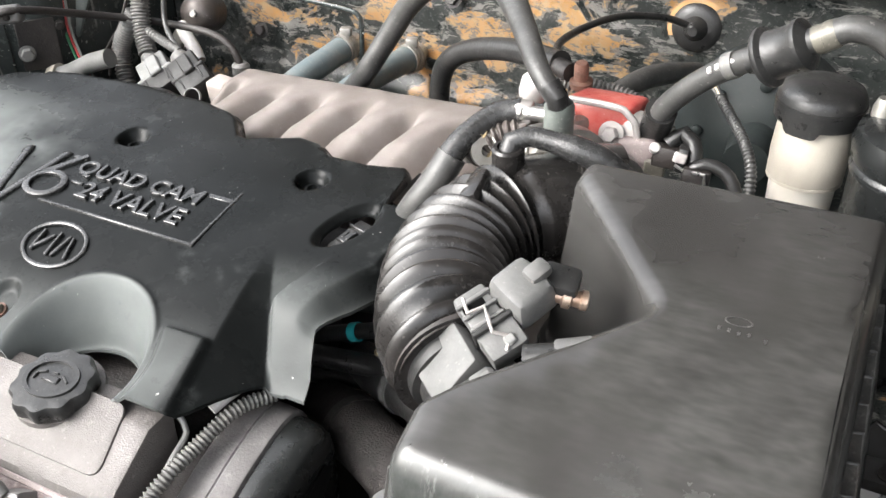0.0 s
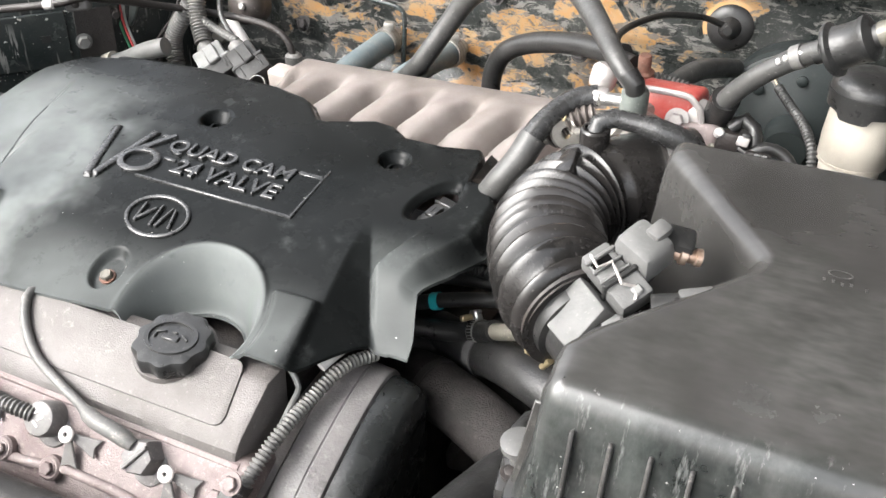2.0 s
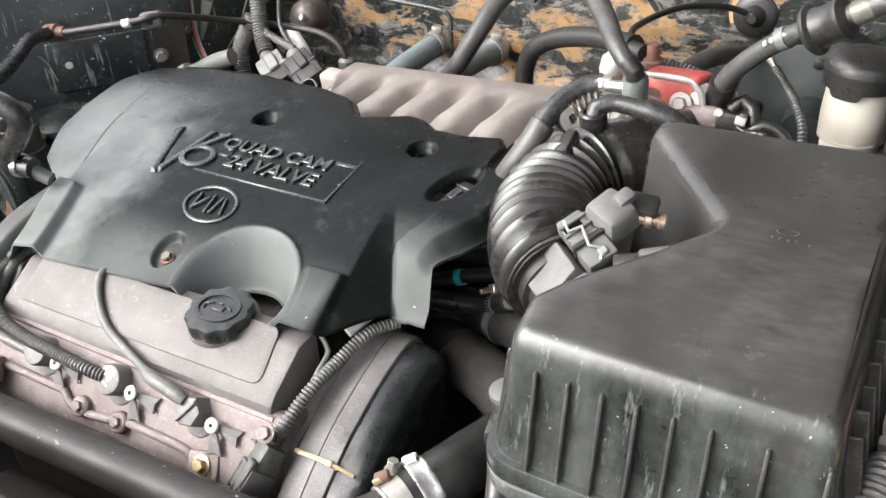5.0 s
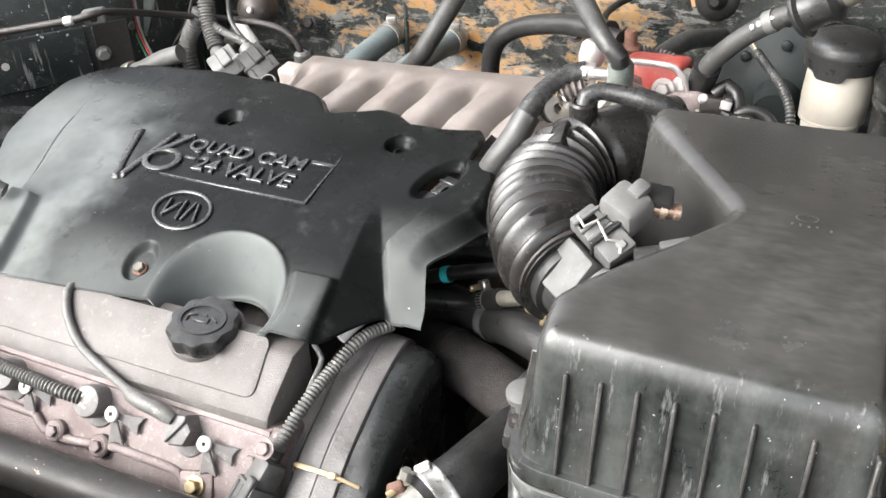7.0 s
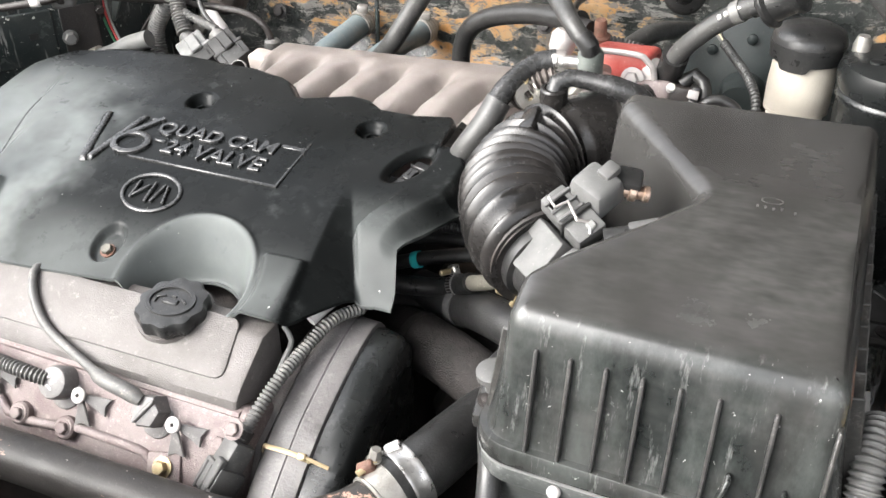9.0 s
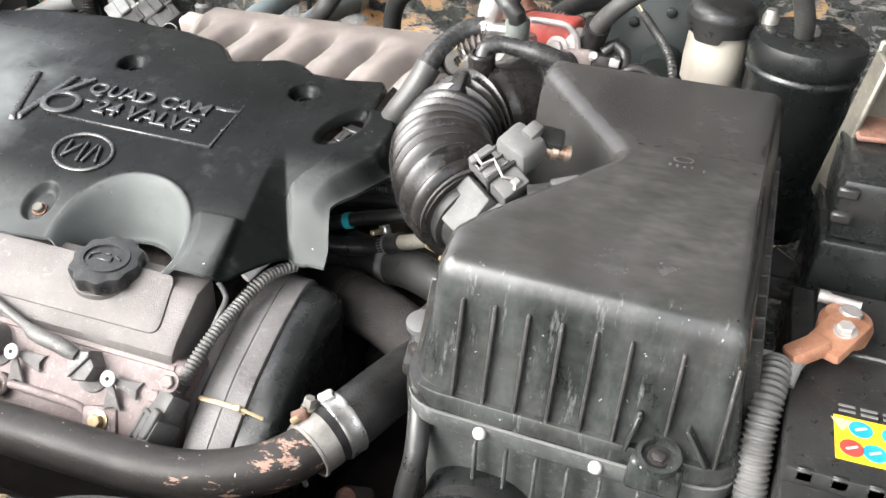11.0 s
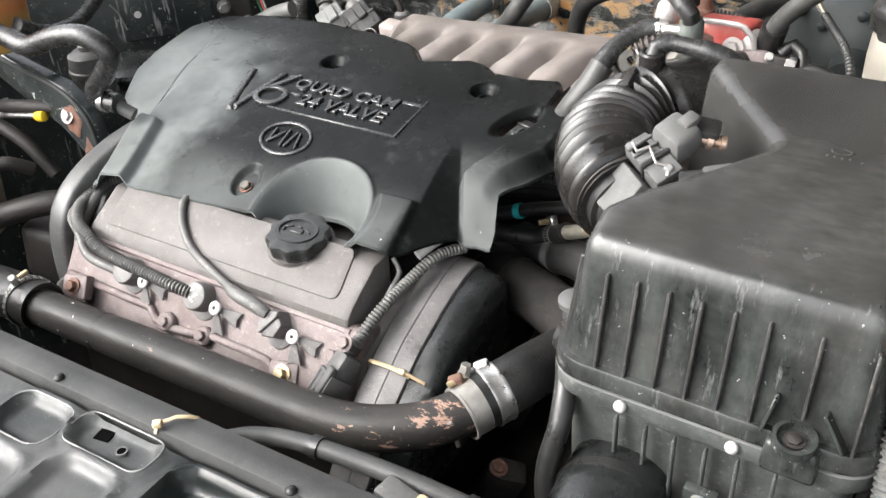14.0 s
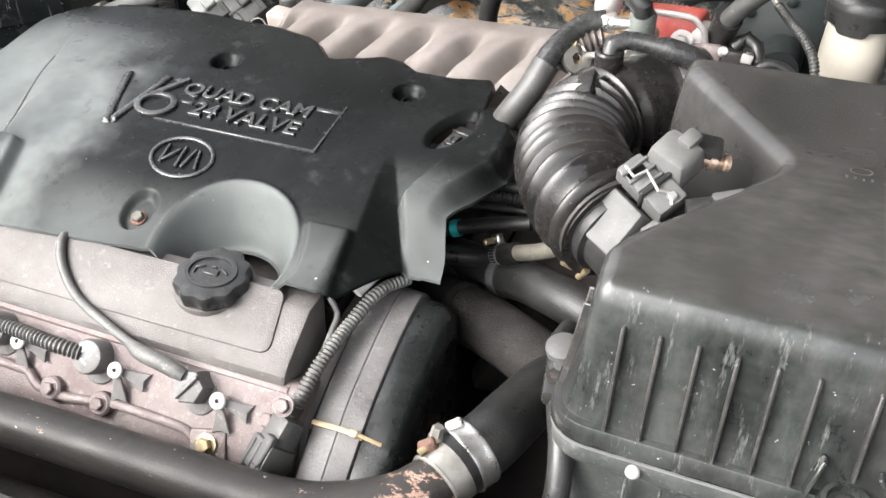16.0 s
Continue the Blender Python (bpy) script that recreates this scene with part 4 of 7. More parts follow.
for j in range(NV):
    for i in range(NU):
        q = (rows_[j][i], rows_[j][i + 1], rows_[j + 1][i + 1], rows_[j + 1][i])
        mx, my = sum(v.co.x for v in q) / 4, sum(v.co.y for v in q) / 4
        if opening(mx, my) < 0.86 or math.hypot(mx - CAPC[0], my - CAPC[1]) < 0.051:
            continue
        b.faces.new(q)
bmesh.ops.delete(b, geom=[v for v in b.verts if not v.link_faces], context="VERTS")
b.normal_update()
rim = [e for e in b.edges if len(e.link_faces) == 1]
for v in {v for e in rim for v in e.verts}:
    o, d = opening(v.co.x, v.co.y), math.hypot(v.co.x - CAPC[0], v.co.y - CAPC[1])
    if o < 1.1:
        v.co.x, v.co.y = -0.414 + (v.co.x + 0.414) * 0.86 / o, 0.640 + (v.co.y - 0.640) * 0.86 / o
    elif d < 0.056 and v.co.y > 0.425:
        v.co.x, v.co.y = CAPC[0] + (v.co.x - CAPC[0]) * 0.051 / d, CAPC[1] + (v.co.y - CAPC[1]) * 0.051 / d
    v.co.z = cover_height(v.co.x, v.co.y)
under = {v: b.verts.new(v.co - Vector((0, 0, 0.0034))) for v in list(b.verts)}
ends = [(e.link_loops[0].vert, e.link_loops[0].link_loop_next.vert) for e in rim]
for f in list(b.faces):
    b.faces.new([under[v] for v in reversed(f.verts)])
for p, q in ends:
    b.faces.new((q, p, under[p], under[q]))
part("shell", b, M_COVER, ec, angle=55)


def on_cover(x, y, lift=0.0):
    """The pose that lies on the cover at (x, y)."""
    h = 0.012
    gx, gy = (cover_height(x + h, y) - cover_height(x - h, y)) / (2 * h), (cover_height(x, y + h) - cover_height(x, y - h)) / (2 * h)
    n = Vector((-gx, -gy, 1)).normalized()
    ex = Vector((1, 0, gx)).normalized()
    ey = n.cross(ex)
    m = Matrix((ex, ey, n)).transposed().to_4x4()
    return Matrix.Translation(Vector((x, y, cover_height(x, y))) + n * lift) @ m


part("ridge_bead", tube([(-0.9145 - 0.15 * (y - 0.53), y, cover_height(-0.9125 - 0.15 * (y - 0.53), y) - 0.0010) for y in (0.505, 0.53, 0.56, 0.59, 0.615, 0.635)], 0.0020, 8), M_COVER, ec, "raised ridge line")
# oval badge: a raised ring with plain slanted bars
bm_ = on_cover(-0.674, 0.516, 0.0)
b = bmesh.new()
n = 56
prof = [(0.0, -0.002), (0.0, 0.0022), (0.0012, 0.003), (0.0030, 0.003), (0.0042, 0.0022), (0.0042, -0.002)]
rings_ = [[b.verts.new(((0.0375 - d) * math.cos(a), (0.0285 - d) * math.sin(a), h)) for a in (2 * math.pi * k / n for k in range(n))] for d, h in prof]
for A, B in zip(rings_, rings_[1:] + rings_[:1]):
    for k in range(n):
        b.faces.new((A[k], A[(k + 1) % n], B[(k + 1) % n], B[k]))
badge = part("badge", place(b, bm_), M_LETTER, ec, "raised oval badge of the same black plastic")
for dx, tl, ln in ((-0.021, 0, 0.026), (-0.013, -38, 0.024), (-0.001, 0, 0.029), (0.009, -14, 0.028), (0.019, 14, 0.026)):
    part("bar", rbox(0.0036, ln, 0.005, 0.001, 1, bm_ @ pose(dx, 0.0, 0.001, 0, 0, tl)), M_LETTER, badge)

# V and 6, the framed panel and its two lines of raised letters
vm = on_cover(-0.802, 0.585, 0.0006)
em = part("emblem", rbox(0.0095, 0.101, 0.005, 0.0012, 1, vm @ pose(0, 0, 0, 0, 0, 18), taper=0.9), M_LETTER, ec, "raised V and 6")
part("stroke", rbox(0.0095, 0.100, 0.005, 0.0012, 1, on_cover(-0.773, 0.590, 0.0006) @ pose(0, 0, 0, 0, 0, -10), taper=0.9), M_LETTER, em)
b = lathe([(0.0150, -0.002), (0.0150, 0.003), (0.0158, 0.0038), (0.0212, 0.0038), (0.0222, 0.003), (0.0222, -0.002), (0.0150, -0.002)], 36, on_cover(-0.750, 0.583, 0.0) @ Matrix.Diagonal((1.15, 0.98, 1, 1)), cap=False)
part("loop", b, M_LETTER, em)
part("stroke", rbox(0.0075, 0.050, 0.005, 0.001, 1, on_cover(-0.752, 0.617, 0.0006) @ pose(0, 0, 0, 0, 0, -34)), M_LETTER, em)
pm = on_cover(-0.640, 0.600, 0.0)
fr = part("panel_frame", rbox(0.198, 0.0032, 0.0035, 0.0008, 1, pm @ pose(0.002, -0.041, 0)), M_LETTER, ec)
part("frame_side", rbox(0.0032, 0.087, 0.0035, 0.0008, 1, pm @ pose(0.100, 0.001, 0)), M_LETTER, fr)
part("frame_side", rbox(0.030, 0.006, 0.0035, 0.0008, 1, pm @ pose(0.084, 0.029, 0)), M_LETTER, fr)
part("frame_side", rbox(0.018, 0.005, 0.0035, 0.0008, 1, pm @ pose(-0.106, 0.033, 0)), M_LETTER, fr)
part("frame_side", rbox(0.016, 0.004, 0.0035, 0.0008, 1, pm @ pose(-0.078, -0.004, 0)), M_LETTER, fr)
part("lettering", fitted_text("QUAD CAM", 0.160, 0.0265, 0.0018, pm @ pose(-0.013, 0.018, 0.0010)), M_LETTER, ec, "raised black letters QUAD CAM")
part("lettering", fitted_text("24 VALVE", 0.132, 0.0250, 0.0018, pm @ pose(0.002, -0.012, 0.0010)), M_LETTER, ec, "raised black letters 24 VALVE")

# dark sheet behind the oval opening, for the shade under the cut corner
b = bmesh.new()
cz = cover_height(-0.412, 0.73)
lo_, hi_ = [[b.verts.new((x, y, cz - dz - t)) for x, y, dz in ((-0.399, 0.698, 0.010), (-0.352, 0.698, 0.030), (-0.368, 0.766, 0.034), (-0.401, 0.766, 0.012))] for t in (0.004, 0.0)]
b.faces.new(hi_)
b.faces.new(lo_[::-1])
for k in range(4):
    b.faces.new((lo_[k], lo_[(k + 1) % 4], hi_[(k + 1) % 4], hi_[k]))
part("corner_fold", b, M_PLASTIC, ec, "dark sheet standing for the shade under the cut corner")
# bolt in its well, and the plug seen through the oval opening
fm = on_cover(-0.686, 0.446, -0.003)
bolt = part("cover_bolt", lathe([(0.0115, 0), (0.0115, 0.0025), (0.0085, 0.003), (0.0085, 0.005)], 22, fm), M_RUST, ec, "rusty flange bolt in its well")
part("washer", lathe([(0.0135, -0.001), (0.0135, 0.0012)], 22, fm), M_ALU_PINK, bolt)
part("head", lathe([(0.0065, 0.004), (0.0065, 0.009), (0.0055, 0.010)], 6, fm), M_DIRTYMETAL, bolt)
for hx, hy in ((-0.721, 0.688), (-0.487, 0.691)):
    part("well_bush", lathe([(0.0085, -0.004), (0.0085, -0.001), (0.006, -0.001), (0.006, -0.004)], 20, on_cover(hx, hy, 0.004), cap=False), M_COVER, ec)
pt_ = tilt((-0.410, 0.642, 0.864), 12, 0, -18)
pl = part("opening_plug", rbox(0.024, 0.046, 0.022, 0.003, 2, pt_), M_PLASTIC, ec, "black wiring plug seen in the oval opening")
part("latch", rbox(0.013, 0.018, 0.005, 0.001, 1, pt_ @ pose(-0.001, -0.004, 0.012)), M_PLASTIC, pl)
for dx in (-0.0035, 0.003):
    part("latch_hole", rbox(0.0042, 0.009, 0.002, 0.0005, 1, pt_ @ pose(dx, -0.004, 0.0142)), M_INK, pl)
part("ridge", rbox(0.024, 0.003, 0.005, 0.001, 1, pt_ @ pose(0, 0.010, 0.0115)), M_PLASTIC, pl)

# ---- front rocker cover and head ----
vc = thing("rocker_cover", (-0.66, 0.34, 0.68), "dusty cast aluminium rocker cover on the front cylinder bank", "rocker cover")
b = plate([(0.428, 0.806), (0.398, 0.806), (0.350, 0.777), (0.342, 0.768), (0.337, 0.752), (0.37, 0.70), (0.428, 0.70)], -0.868, -0.466, "x")
bmesh.ops.subdivide_edges(b, edges=[e for e in b.edges if e.calc_length() > 0.3], cuts=40, use_grid_fill=True)
for v in b.verts:
    v.co.z += 0.0008 * noise.noise(v.co * 40)
part("casting", bevelled(b, 0.004, 2), M_ALU, vc, angle=24)
# raised flat pad with a rounded rim
sl = math.degrees(math.atan2(0.806 - 0.780, 0.398 - 0.355))
part("pad", bevelled(place(plate([(p.x, p.y) for p in rounded([(-0.182, -0.028), (0.176, -0.028), (0.168, 0.036), (-0.182, 0.036)], 0.012)], -0.0025, 0.0025), tilt((-0.664, 0.3775, 0.7932), sl)), 0.0015), M_ALU, vc)
part("lip", tube([(-0.872, 0.343, 0.760), (-0.66, 0.341, 0.757), (-0.462, 0.340, 0.755)], 0.005, 8), M_ALU_PINK, vc)
part("neck", lathe([(0.037, -0.050), (0.037, -0.012), (0.040, -0.010), (0.040, -0.004), (0.034, -0.003)], 32, tilt((-0.575, 0.405, 0.806), 8)), M_ALU, vc, "oil filler neck")
cap = thing("oil_filler_cap", (-0.575, 0.403, 0.803), "black plastic oil filler cap with a lobed grip", "oil cap")
cm = tilt((-0.571, 0.401, 0.803), 8)
part("grip", lathe([(0.033, 0.0), (0.036, 0.003), (0.0365, 0.0135), (0.0345, 0.0172), (0.0285, 0.0185)], 96, cm, lobes=10, depth=0.0017), M_PLASTIC, cap)
part("top_ring", lathe([(0.0225, 0.016), (0.0225, 0.0205), (0.0265, 0.0205), (0.0275, 0.016)], 48, cm @ Matrix.Diagonal((1, 0.8, 1, 1)), cap=False), M_PLASTIC, cap)
pict = part("oil_can_symbol", rbox(0.018, 0.007, 0.004, 0.001, 1, cm @ pose(0, -0.001, 0.0185)), M_PLASTIC, cap)
for dx, dy, sx, sy, rz in ((-0.013, 0.003, 0.010, 0.002, 25), (0.013, 0.003, 0.010, 0.002, -30), (0.0, 0.006, 0.006, 0.002, 0), (-0.016, -0.003, 0.002, 0.006, 0)):
    part("stroke", rbox(sx, sy, 0.004, 0.0005, 1, cm @ pose(dx, dy, 0.0185, 0, 0, rz)), M_PLASTIC, pict)

FL = Vector((0, -0.77, 0.64))
hd = thing("cylinder_head_flange", (-0.66, 0.31, 0.55), "pinkish dusty cast head flange with bolt bosses", "cylinder head")
b = plate([(0.345, 0.762), (0.330, 0.752), (0.300, 0.709), (0.288, 0.690), (0.292, 0.676), (0.335, 0.665), (0.42, 0.66), (0.42, 0.72)], -0.892, -0.447, "x")
part("casting", bevelled(b, 0.008, 3), M_ALU_PINK, hd)
part("ridge", tube([(-0.875, 0.304, 0.724), (-0.80, 0.303, 0.722), (-0.735, 0.303, 0.720)], 0.005, 10), M_ALU_PINK, hd)
part("ridge", tube([(-0.735, 0.303, 0.720), (-0.72, 0.296, 0.710), (-0.705, 0.298, 0.708)], 0.005, 10), M_ALU_PINK, hd)
part("ridge", tube([(-0.64, 0.300, 0.714), (-0.60, 0.300, 0.713), (-0.552, 0.299, 0.710), (-0.541, 0.293, 0.697), (-0.541, 0.290, 0.68)], 0.005, 10), M_ALU_PINK, hd)
part("ridge", tube([(-0.70, 0.295, 0.707), (-0.675, 0.296, 0.709), (-0.65, 0.299, 0.711)], 0.005, 10), M_ALU_PINK, hd)
for x in (-0.704, -0.646):
    part("boss", lathe([(0.012, -0.004), (0.012, 0.004), (0.010, 0.006)], 20, along((x, 0.298, 0.712), Vector((x, 0.298, 0.712)) + FL)), M_ALU_PINK, hd)
    part("bolt", hexbolt(along((x, 0.294, 0.715), Vector((x, 0.294, 0.715)) + FL), 0.0065, 0.006, 1.2), M_ALU_PINK, hd)
for x, y, z, mm in ((-0.844, 0.289, 0.722, M_RUST), (-0.527, 0.298, 0.702, M_BRASS)):
    lug = part("lug", rbox(0.036, 0.030, 0.016, 0.003, 2, along((x, y, z), Vector((x, y, z)) + FL + Vector((0.1, 0, 0)), 8)), M_ALU_PINK, hd, "square lug with a flange bolt")
    part("bolt", hexbolt(along(Vector((x, y, z)) + FL * 0.008, Vector((x, y, z)) + FL), 0.0072, 0.008, 1.5), mm, lug)
for x, z in ((-0.4555, 0.760), (-0.474, 0.735)):
    part("end_bolt", hexbolt(along((x, 0.318, z), Vector((x, 0.318, z)) + FL), 0.007, 0.006, 1.5), M_ALU_PINK, hd)
part("end_cover", bevelled(plate([(0.30, 0.66), (0.335, 0.725), (0.41, 0.755), (0.50, 0.76), (0.50, 0.60), (0.32, 0.60)], -0.466, -0.440, "x"), 0.006, 2), M_ALU, hd, "cast end cover")
part("end_boss", lathe([(0.013, -0.01), (0.013, 0.006), (0.010, 0.008)], 20, along((-0.442, 0.372, 0.722), (-0.30, 0.36, 0.73))), M_ALU, hd)
part("gasket_edge", tube([(-0.462, 0.428, 0.800), (-0.452, 0.424, 0.786), (-0.449, 0.400, 0.778), (-0.449, 0.366, 0.758)], 0.0028, 8), M_LTGREY, hd, "pale gasket edge")

# ignition lead boots on the flange
def on_flange(p, turn=0.0):
    """The pose at p with z out of the sloping flange and x along the engine."""
    m = Matrix((Vector((1, 0, 0)), Vector((0, 0.64, 0.77)), FL)).transposed().to_4x4()
    return Matrix.Translation(p) @ m @ pose(0, 0, 0, 0, 0, turn)


FAN = [(0.0, -0.003), (0.012, -0.006), (0.027, -0.011), (0.024, -0.001), (0.028, 0.008), (0.012, 0.005), (0.0, 0.003)]
for x, g in ((-0.776, 0), (-0.662, 1), (-0.550, 2)):
    p = Vector((x, 0.318, 0.750))
    bt = thing("ignition_boot", p, "dusty grey rubber ignition lead boot on the rocker cover", "ignition boot", "ignition boots")
    part("boot", lathe([(0.0185, -0.022), (0.0190, 0.0), (0.0180, 0.003), (0.016, 0.004)], 28, on_flange(p + Vector((0.004, 0.004, -0.013)))), M_BOOT, bt)
    part("knob", lathe([(0.0172, -0.012), (0.0172, 0.008), (0.0155, 0.0115), (0.012, 0.0125)], 6 if g == 2 else 28, on_flange(p, 10)), M_BOOT, bt)
    if g == 2:
        part("grip", rbox(0.030, 0.004, 0.006, 0.001, 1, on_flange(p + FL * 0.013, 55)), M_BOOT, bt)
    q = p + Vector((0.030, -0.004, -0.004))
    for turn in (-8, -78):
        part("tab", bevelled(place(plate(FAN, -0.0015, 0.0015), on_flange(q, turn) @ pose(0.004, 0, 0, 0, 16, 0)), 0.0007, 1), M_BOOT, bt)
    part("washer", lathe([(0.0022, 0.003), (0.0078, 0.003), (0.0082, 0.0055), (0.0070, 0.0065), (0.0022, 0.0065), (0.0022, 0.003)], 24, on_flange(q), cap=False), M_BUSH, bt, "pale bush with a dark hole")
    part("pin", lathe([(0.0031, 0.0), (0.0031, 0.004)], 12, on_flange(q)), M_DARK, bt)
for dx, dz, rz in ((-0.003, 0.006, 40), (0.003, 0.001, 40), (-0.001, -0.005, -30)):
    part("scratch", rbox(0.008, 0.002, 0.0006, 0.0, 1, on_flange(Vector((-0.662 + dx, 0.318 + 0.64 * dz, 0.750 + 0.77 * dz)) + FL * 0.0128, rz)), M_WHITE,
         [o for o in bpy.data.objects if o.name == "ignition_boot.001"][0], "white paint mark")

solid("corrugated_conduit", tube([(-0.875, 0.452, 0.793), (-0.899, 0.436, 0.789), (-0.922, 0.412, 0.782), (-0.918, 0.375, 0.776), (-0.890, 0.345, 0.776), (-0.8544, 0.3274, 0.7770), (-0.8258, 0.3187, 0.7701), (-0.7832, 0.3132, 0.7663), (-0.7322, 0.3097, 0.765), (-0.6943, 0.3081, 0.7629), (-0.670, 0.312, 0.757)],
      0.0070, 14, rib=0.0010, pitch=0.0044), M_CONDUIT, "dusty grey corrugated conduit along the rocker cover", "conduit", "corrugated conduits")
solid("corrugated_conduit", tube([(-0.880, 0.470, 0.785), (-0.908, 0.452, 0.770), (-0.932, 0.440, 0.750), (-0.938, 0.425, 0.725), (-0.930, 0.400, 0.700)],
      0.0066, 14, rib=0.0010, pitch=0.0044), M_CONDUIT, "dusty grey corrugated conduit beside the rocker cover", "conduit", "corrugated conduits")
solid("loom_sleeve", tube([(-0.928, 0.400, 0.778), (-0.920, 0.360, 0.768), (-0.8738, 0.3313, 0.7690), (-0.847, 0.3170, 0.7515), (-0.8043, 0.3141, 0.7478), (-0.780, 0.316, 0.742)], 0.0058, 12), M_CONDUIT, "smooth grey sleeve under the corrugated conduit", "sleeve")
solid("ignition_lead", tube([(-0.742, 0.424, 0.802), (-0.7488, 0.4042, 0.8140), (-0.7422, 0.3879, 0.8069), (-0.7264, 0.3708, 0.7966), (-0.7004, 0.3535, 0.7861), (-0.6688, 0.3419, 0.7791), (-0.6347, 0.3318, 0.7730), (-0.602, 0.3186, 0.7732), (-0.5758, 0.3162, 0.7702), (-0.556, 0.315, 0.764)],
      0.0048, 12, radii=[(0, 1), (0.74, 1), (0.78, 1.6), (0.96, 1.7), (1, 1.2)]), M_CONDUIT, "grey rubber ignition lead lying over the rocker cover", "ignition lead")

rc = thing("wiring_plug_lead", (-0.45, 0.33, 0.68), "dusty corrugated lead ending in a grey square plug", "wiring lead")
part("conduit", tube([(-0.405, 0.490, 0.795), (-0.418, 0.468, 0.797), (-0.425, 0.4507, 0.7955), (-0.430, 0.4366, 0.7908), (-0.436, 0.4147, 0.7832), (-0.441, 0.386, 0.7767), (-0.446, 0.359, 0.7659), (-0.449, 0.3373, 0.7551), (-0.452, 0.323, 0.7435)], 0.0060, 14, rib=0.0010, pitch=0.0044), M_CONDUIT, rc)
part("sleeve", tube([(-0.430, 0.478, 0.806), (-0.435, 0.462, 0.804), (-0.441, 0.446, 0.799)], 0.0060, 12), M_WHITE, rc, "short white sleeve")
pq, pd = Vector((-0.4525, 0.322, 0.7410)), (Vector((-0.467, 0.285, 0.7035)) - Vector((-0.4525, 0.322, 0.7410))).normalized()
plug = part("plug", rbox(0.027, 0.023, 0.030, 0.003, 2, along(pq + pd * 0.014, pq + pd, 15)), M_MIDGREY, rc)
part("socket", rbox(0.034, 0.030, 0.030, 0.003, 2, along(pq + pd * 0.040, pq + pd, 15)), M_MIDGREY, plug)
part("latch", rbox(0.012, 0.007, 0.030, 0.0015, 1, along(pq + pd * 0.030 + Vector((0, -0.014, 0.010)), pq + pd * 2, 15)), M_MIDGREY, plug)
part("collar", tube([tuple(pq - pd * 0.012), tuple(pq + pd * 0.002)], 0.0075, 10), M_DARK, plug)
for k in (-1, 0, 1):
    part("rib", rbox(0.003, 0.033, 0.028, 0.001, 1, along(pq + pd * 0.041, pq + pd * 2, 15) @ pose(0.010 * k, 0, 0.002)), M_MIDGREY, plug)

# ---- arched rubber duct beside the head ----
du = thing("rubber_duct", (-0.40, 0.40, 0.60), "scuffed black rubber duct arching beside the rocker cover", "duct")
ARCH = [(0.222, 0.600), (0.250, 0.647), (0.290, 0.692), (0.338, 0.728), (0.363, 0.743), (0.392, 0.7555), (0.420, 0.766), (0.445, 0.773), (0.468, 0.778), (0.490, 0.778), (0.508, 0.768), (0.518, 0.746), (0.520, 0.700), (0.514, 0.600)]
arch = curve_pts([(0, y, z) for y, z in ARCH], 0.008)
arch = [Vector((p.y, p.z)) for p in arch]


def arch_ring(x, d, wave=0.0):
    """The arch's outline in the plane at x, drawn in by d."""
    n_, out = len(arch), []
    for i, p in enumerate(arch):
        t = (arch[min(i + 1, n_ - 1)] - arch[max(i - 1, 0)]).normalized()
        q = p + Vector((t.y, -t.x)) * (d + wave * noise.noise(Vector((p.x * 30, p.y * 30, x * 40))))
        out.append((x, q.x, max(0.600, q.y)))
    return out


STRIP = ((-0.4385, 0.014, 0), (-0.4376, 0.0020, 0), (-0.4366, 0.0006, 0), (-0.4350, 0.0, 0), (-0.4130, 0.0, 0.0008), (-0.4122, 0.0012, 0.0008), (-0.4110, 0.0012, 0.0008), (-0.4102, 0.0002, 0.0008),
         (-0.3925, 0.0014, 0.0008), (-0.3908, 0.0020, 0), (-0.3898, 0.0042, 0), (-0.3892, 0.012, 0))
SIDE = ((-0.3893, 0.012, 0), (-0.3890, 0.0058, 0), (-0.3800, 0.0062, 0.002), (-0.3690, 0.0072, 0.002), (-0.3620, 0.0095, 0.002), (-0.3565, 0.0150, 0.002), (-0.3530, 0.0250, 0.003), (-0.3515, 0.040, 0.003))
# one rubber: lit front painted grey, shaded side painted near-black
for nm, tab, lb_ in (("front_shell", STRIP, "scuffed flat front of the duct"), ("side_shell", SIDE, "bulging side with its shade put into a darker colour")):
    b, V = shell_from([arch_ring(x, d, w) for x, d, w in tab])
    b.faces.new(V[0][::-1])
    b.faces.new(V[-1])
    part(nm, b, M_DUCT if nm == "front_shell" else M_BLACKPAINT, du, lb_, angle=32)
tie = thing("cable_tie", (-0.39, 0.32, 0.74), "yellowed nylon cable tie round the rubber duct", "cable tie")
part("strap", tube([(-0.441, 0.338, 0.719), (-0.4375, 0.336, 0.7295), (-0.430, 0.333, 0.7325), (-0.414, 0.334, 0.7320), (-0.396, 0.335, 0.7295), (-0.3885, 0.337, 0.7245)], 0.0026, 8, squash=0.5), M_TIE, tie)
part("lock", rbox(0.009, 0.007, 0.007, 0.0015, 1, tilt((-0.395, 0.334, 0.7315), 40, 0, 0)), M_TIE, tie)
part("tail", tube([(-0.392, 0.334, 0.7320), (-0.381, 0.335, 0.7280), (-0.370, 0.338, 0.7220)], 0.0022, 6, squash=0.5), M_TIE, tie)

# ---- black coolant pipe across the front ----
pp = thing("coolant_pipe", (-0.6, 0.24, 0.68), "black painted steel coolant pipe with scraped coppery patches", "pipe")
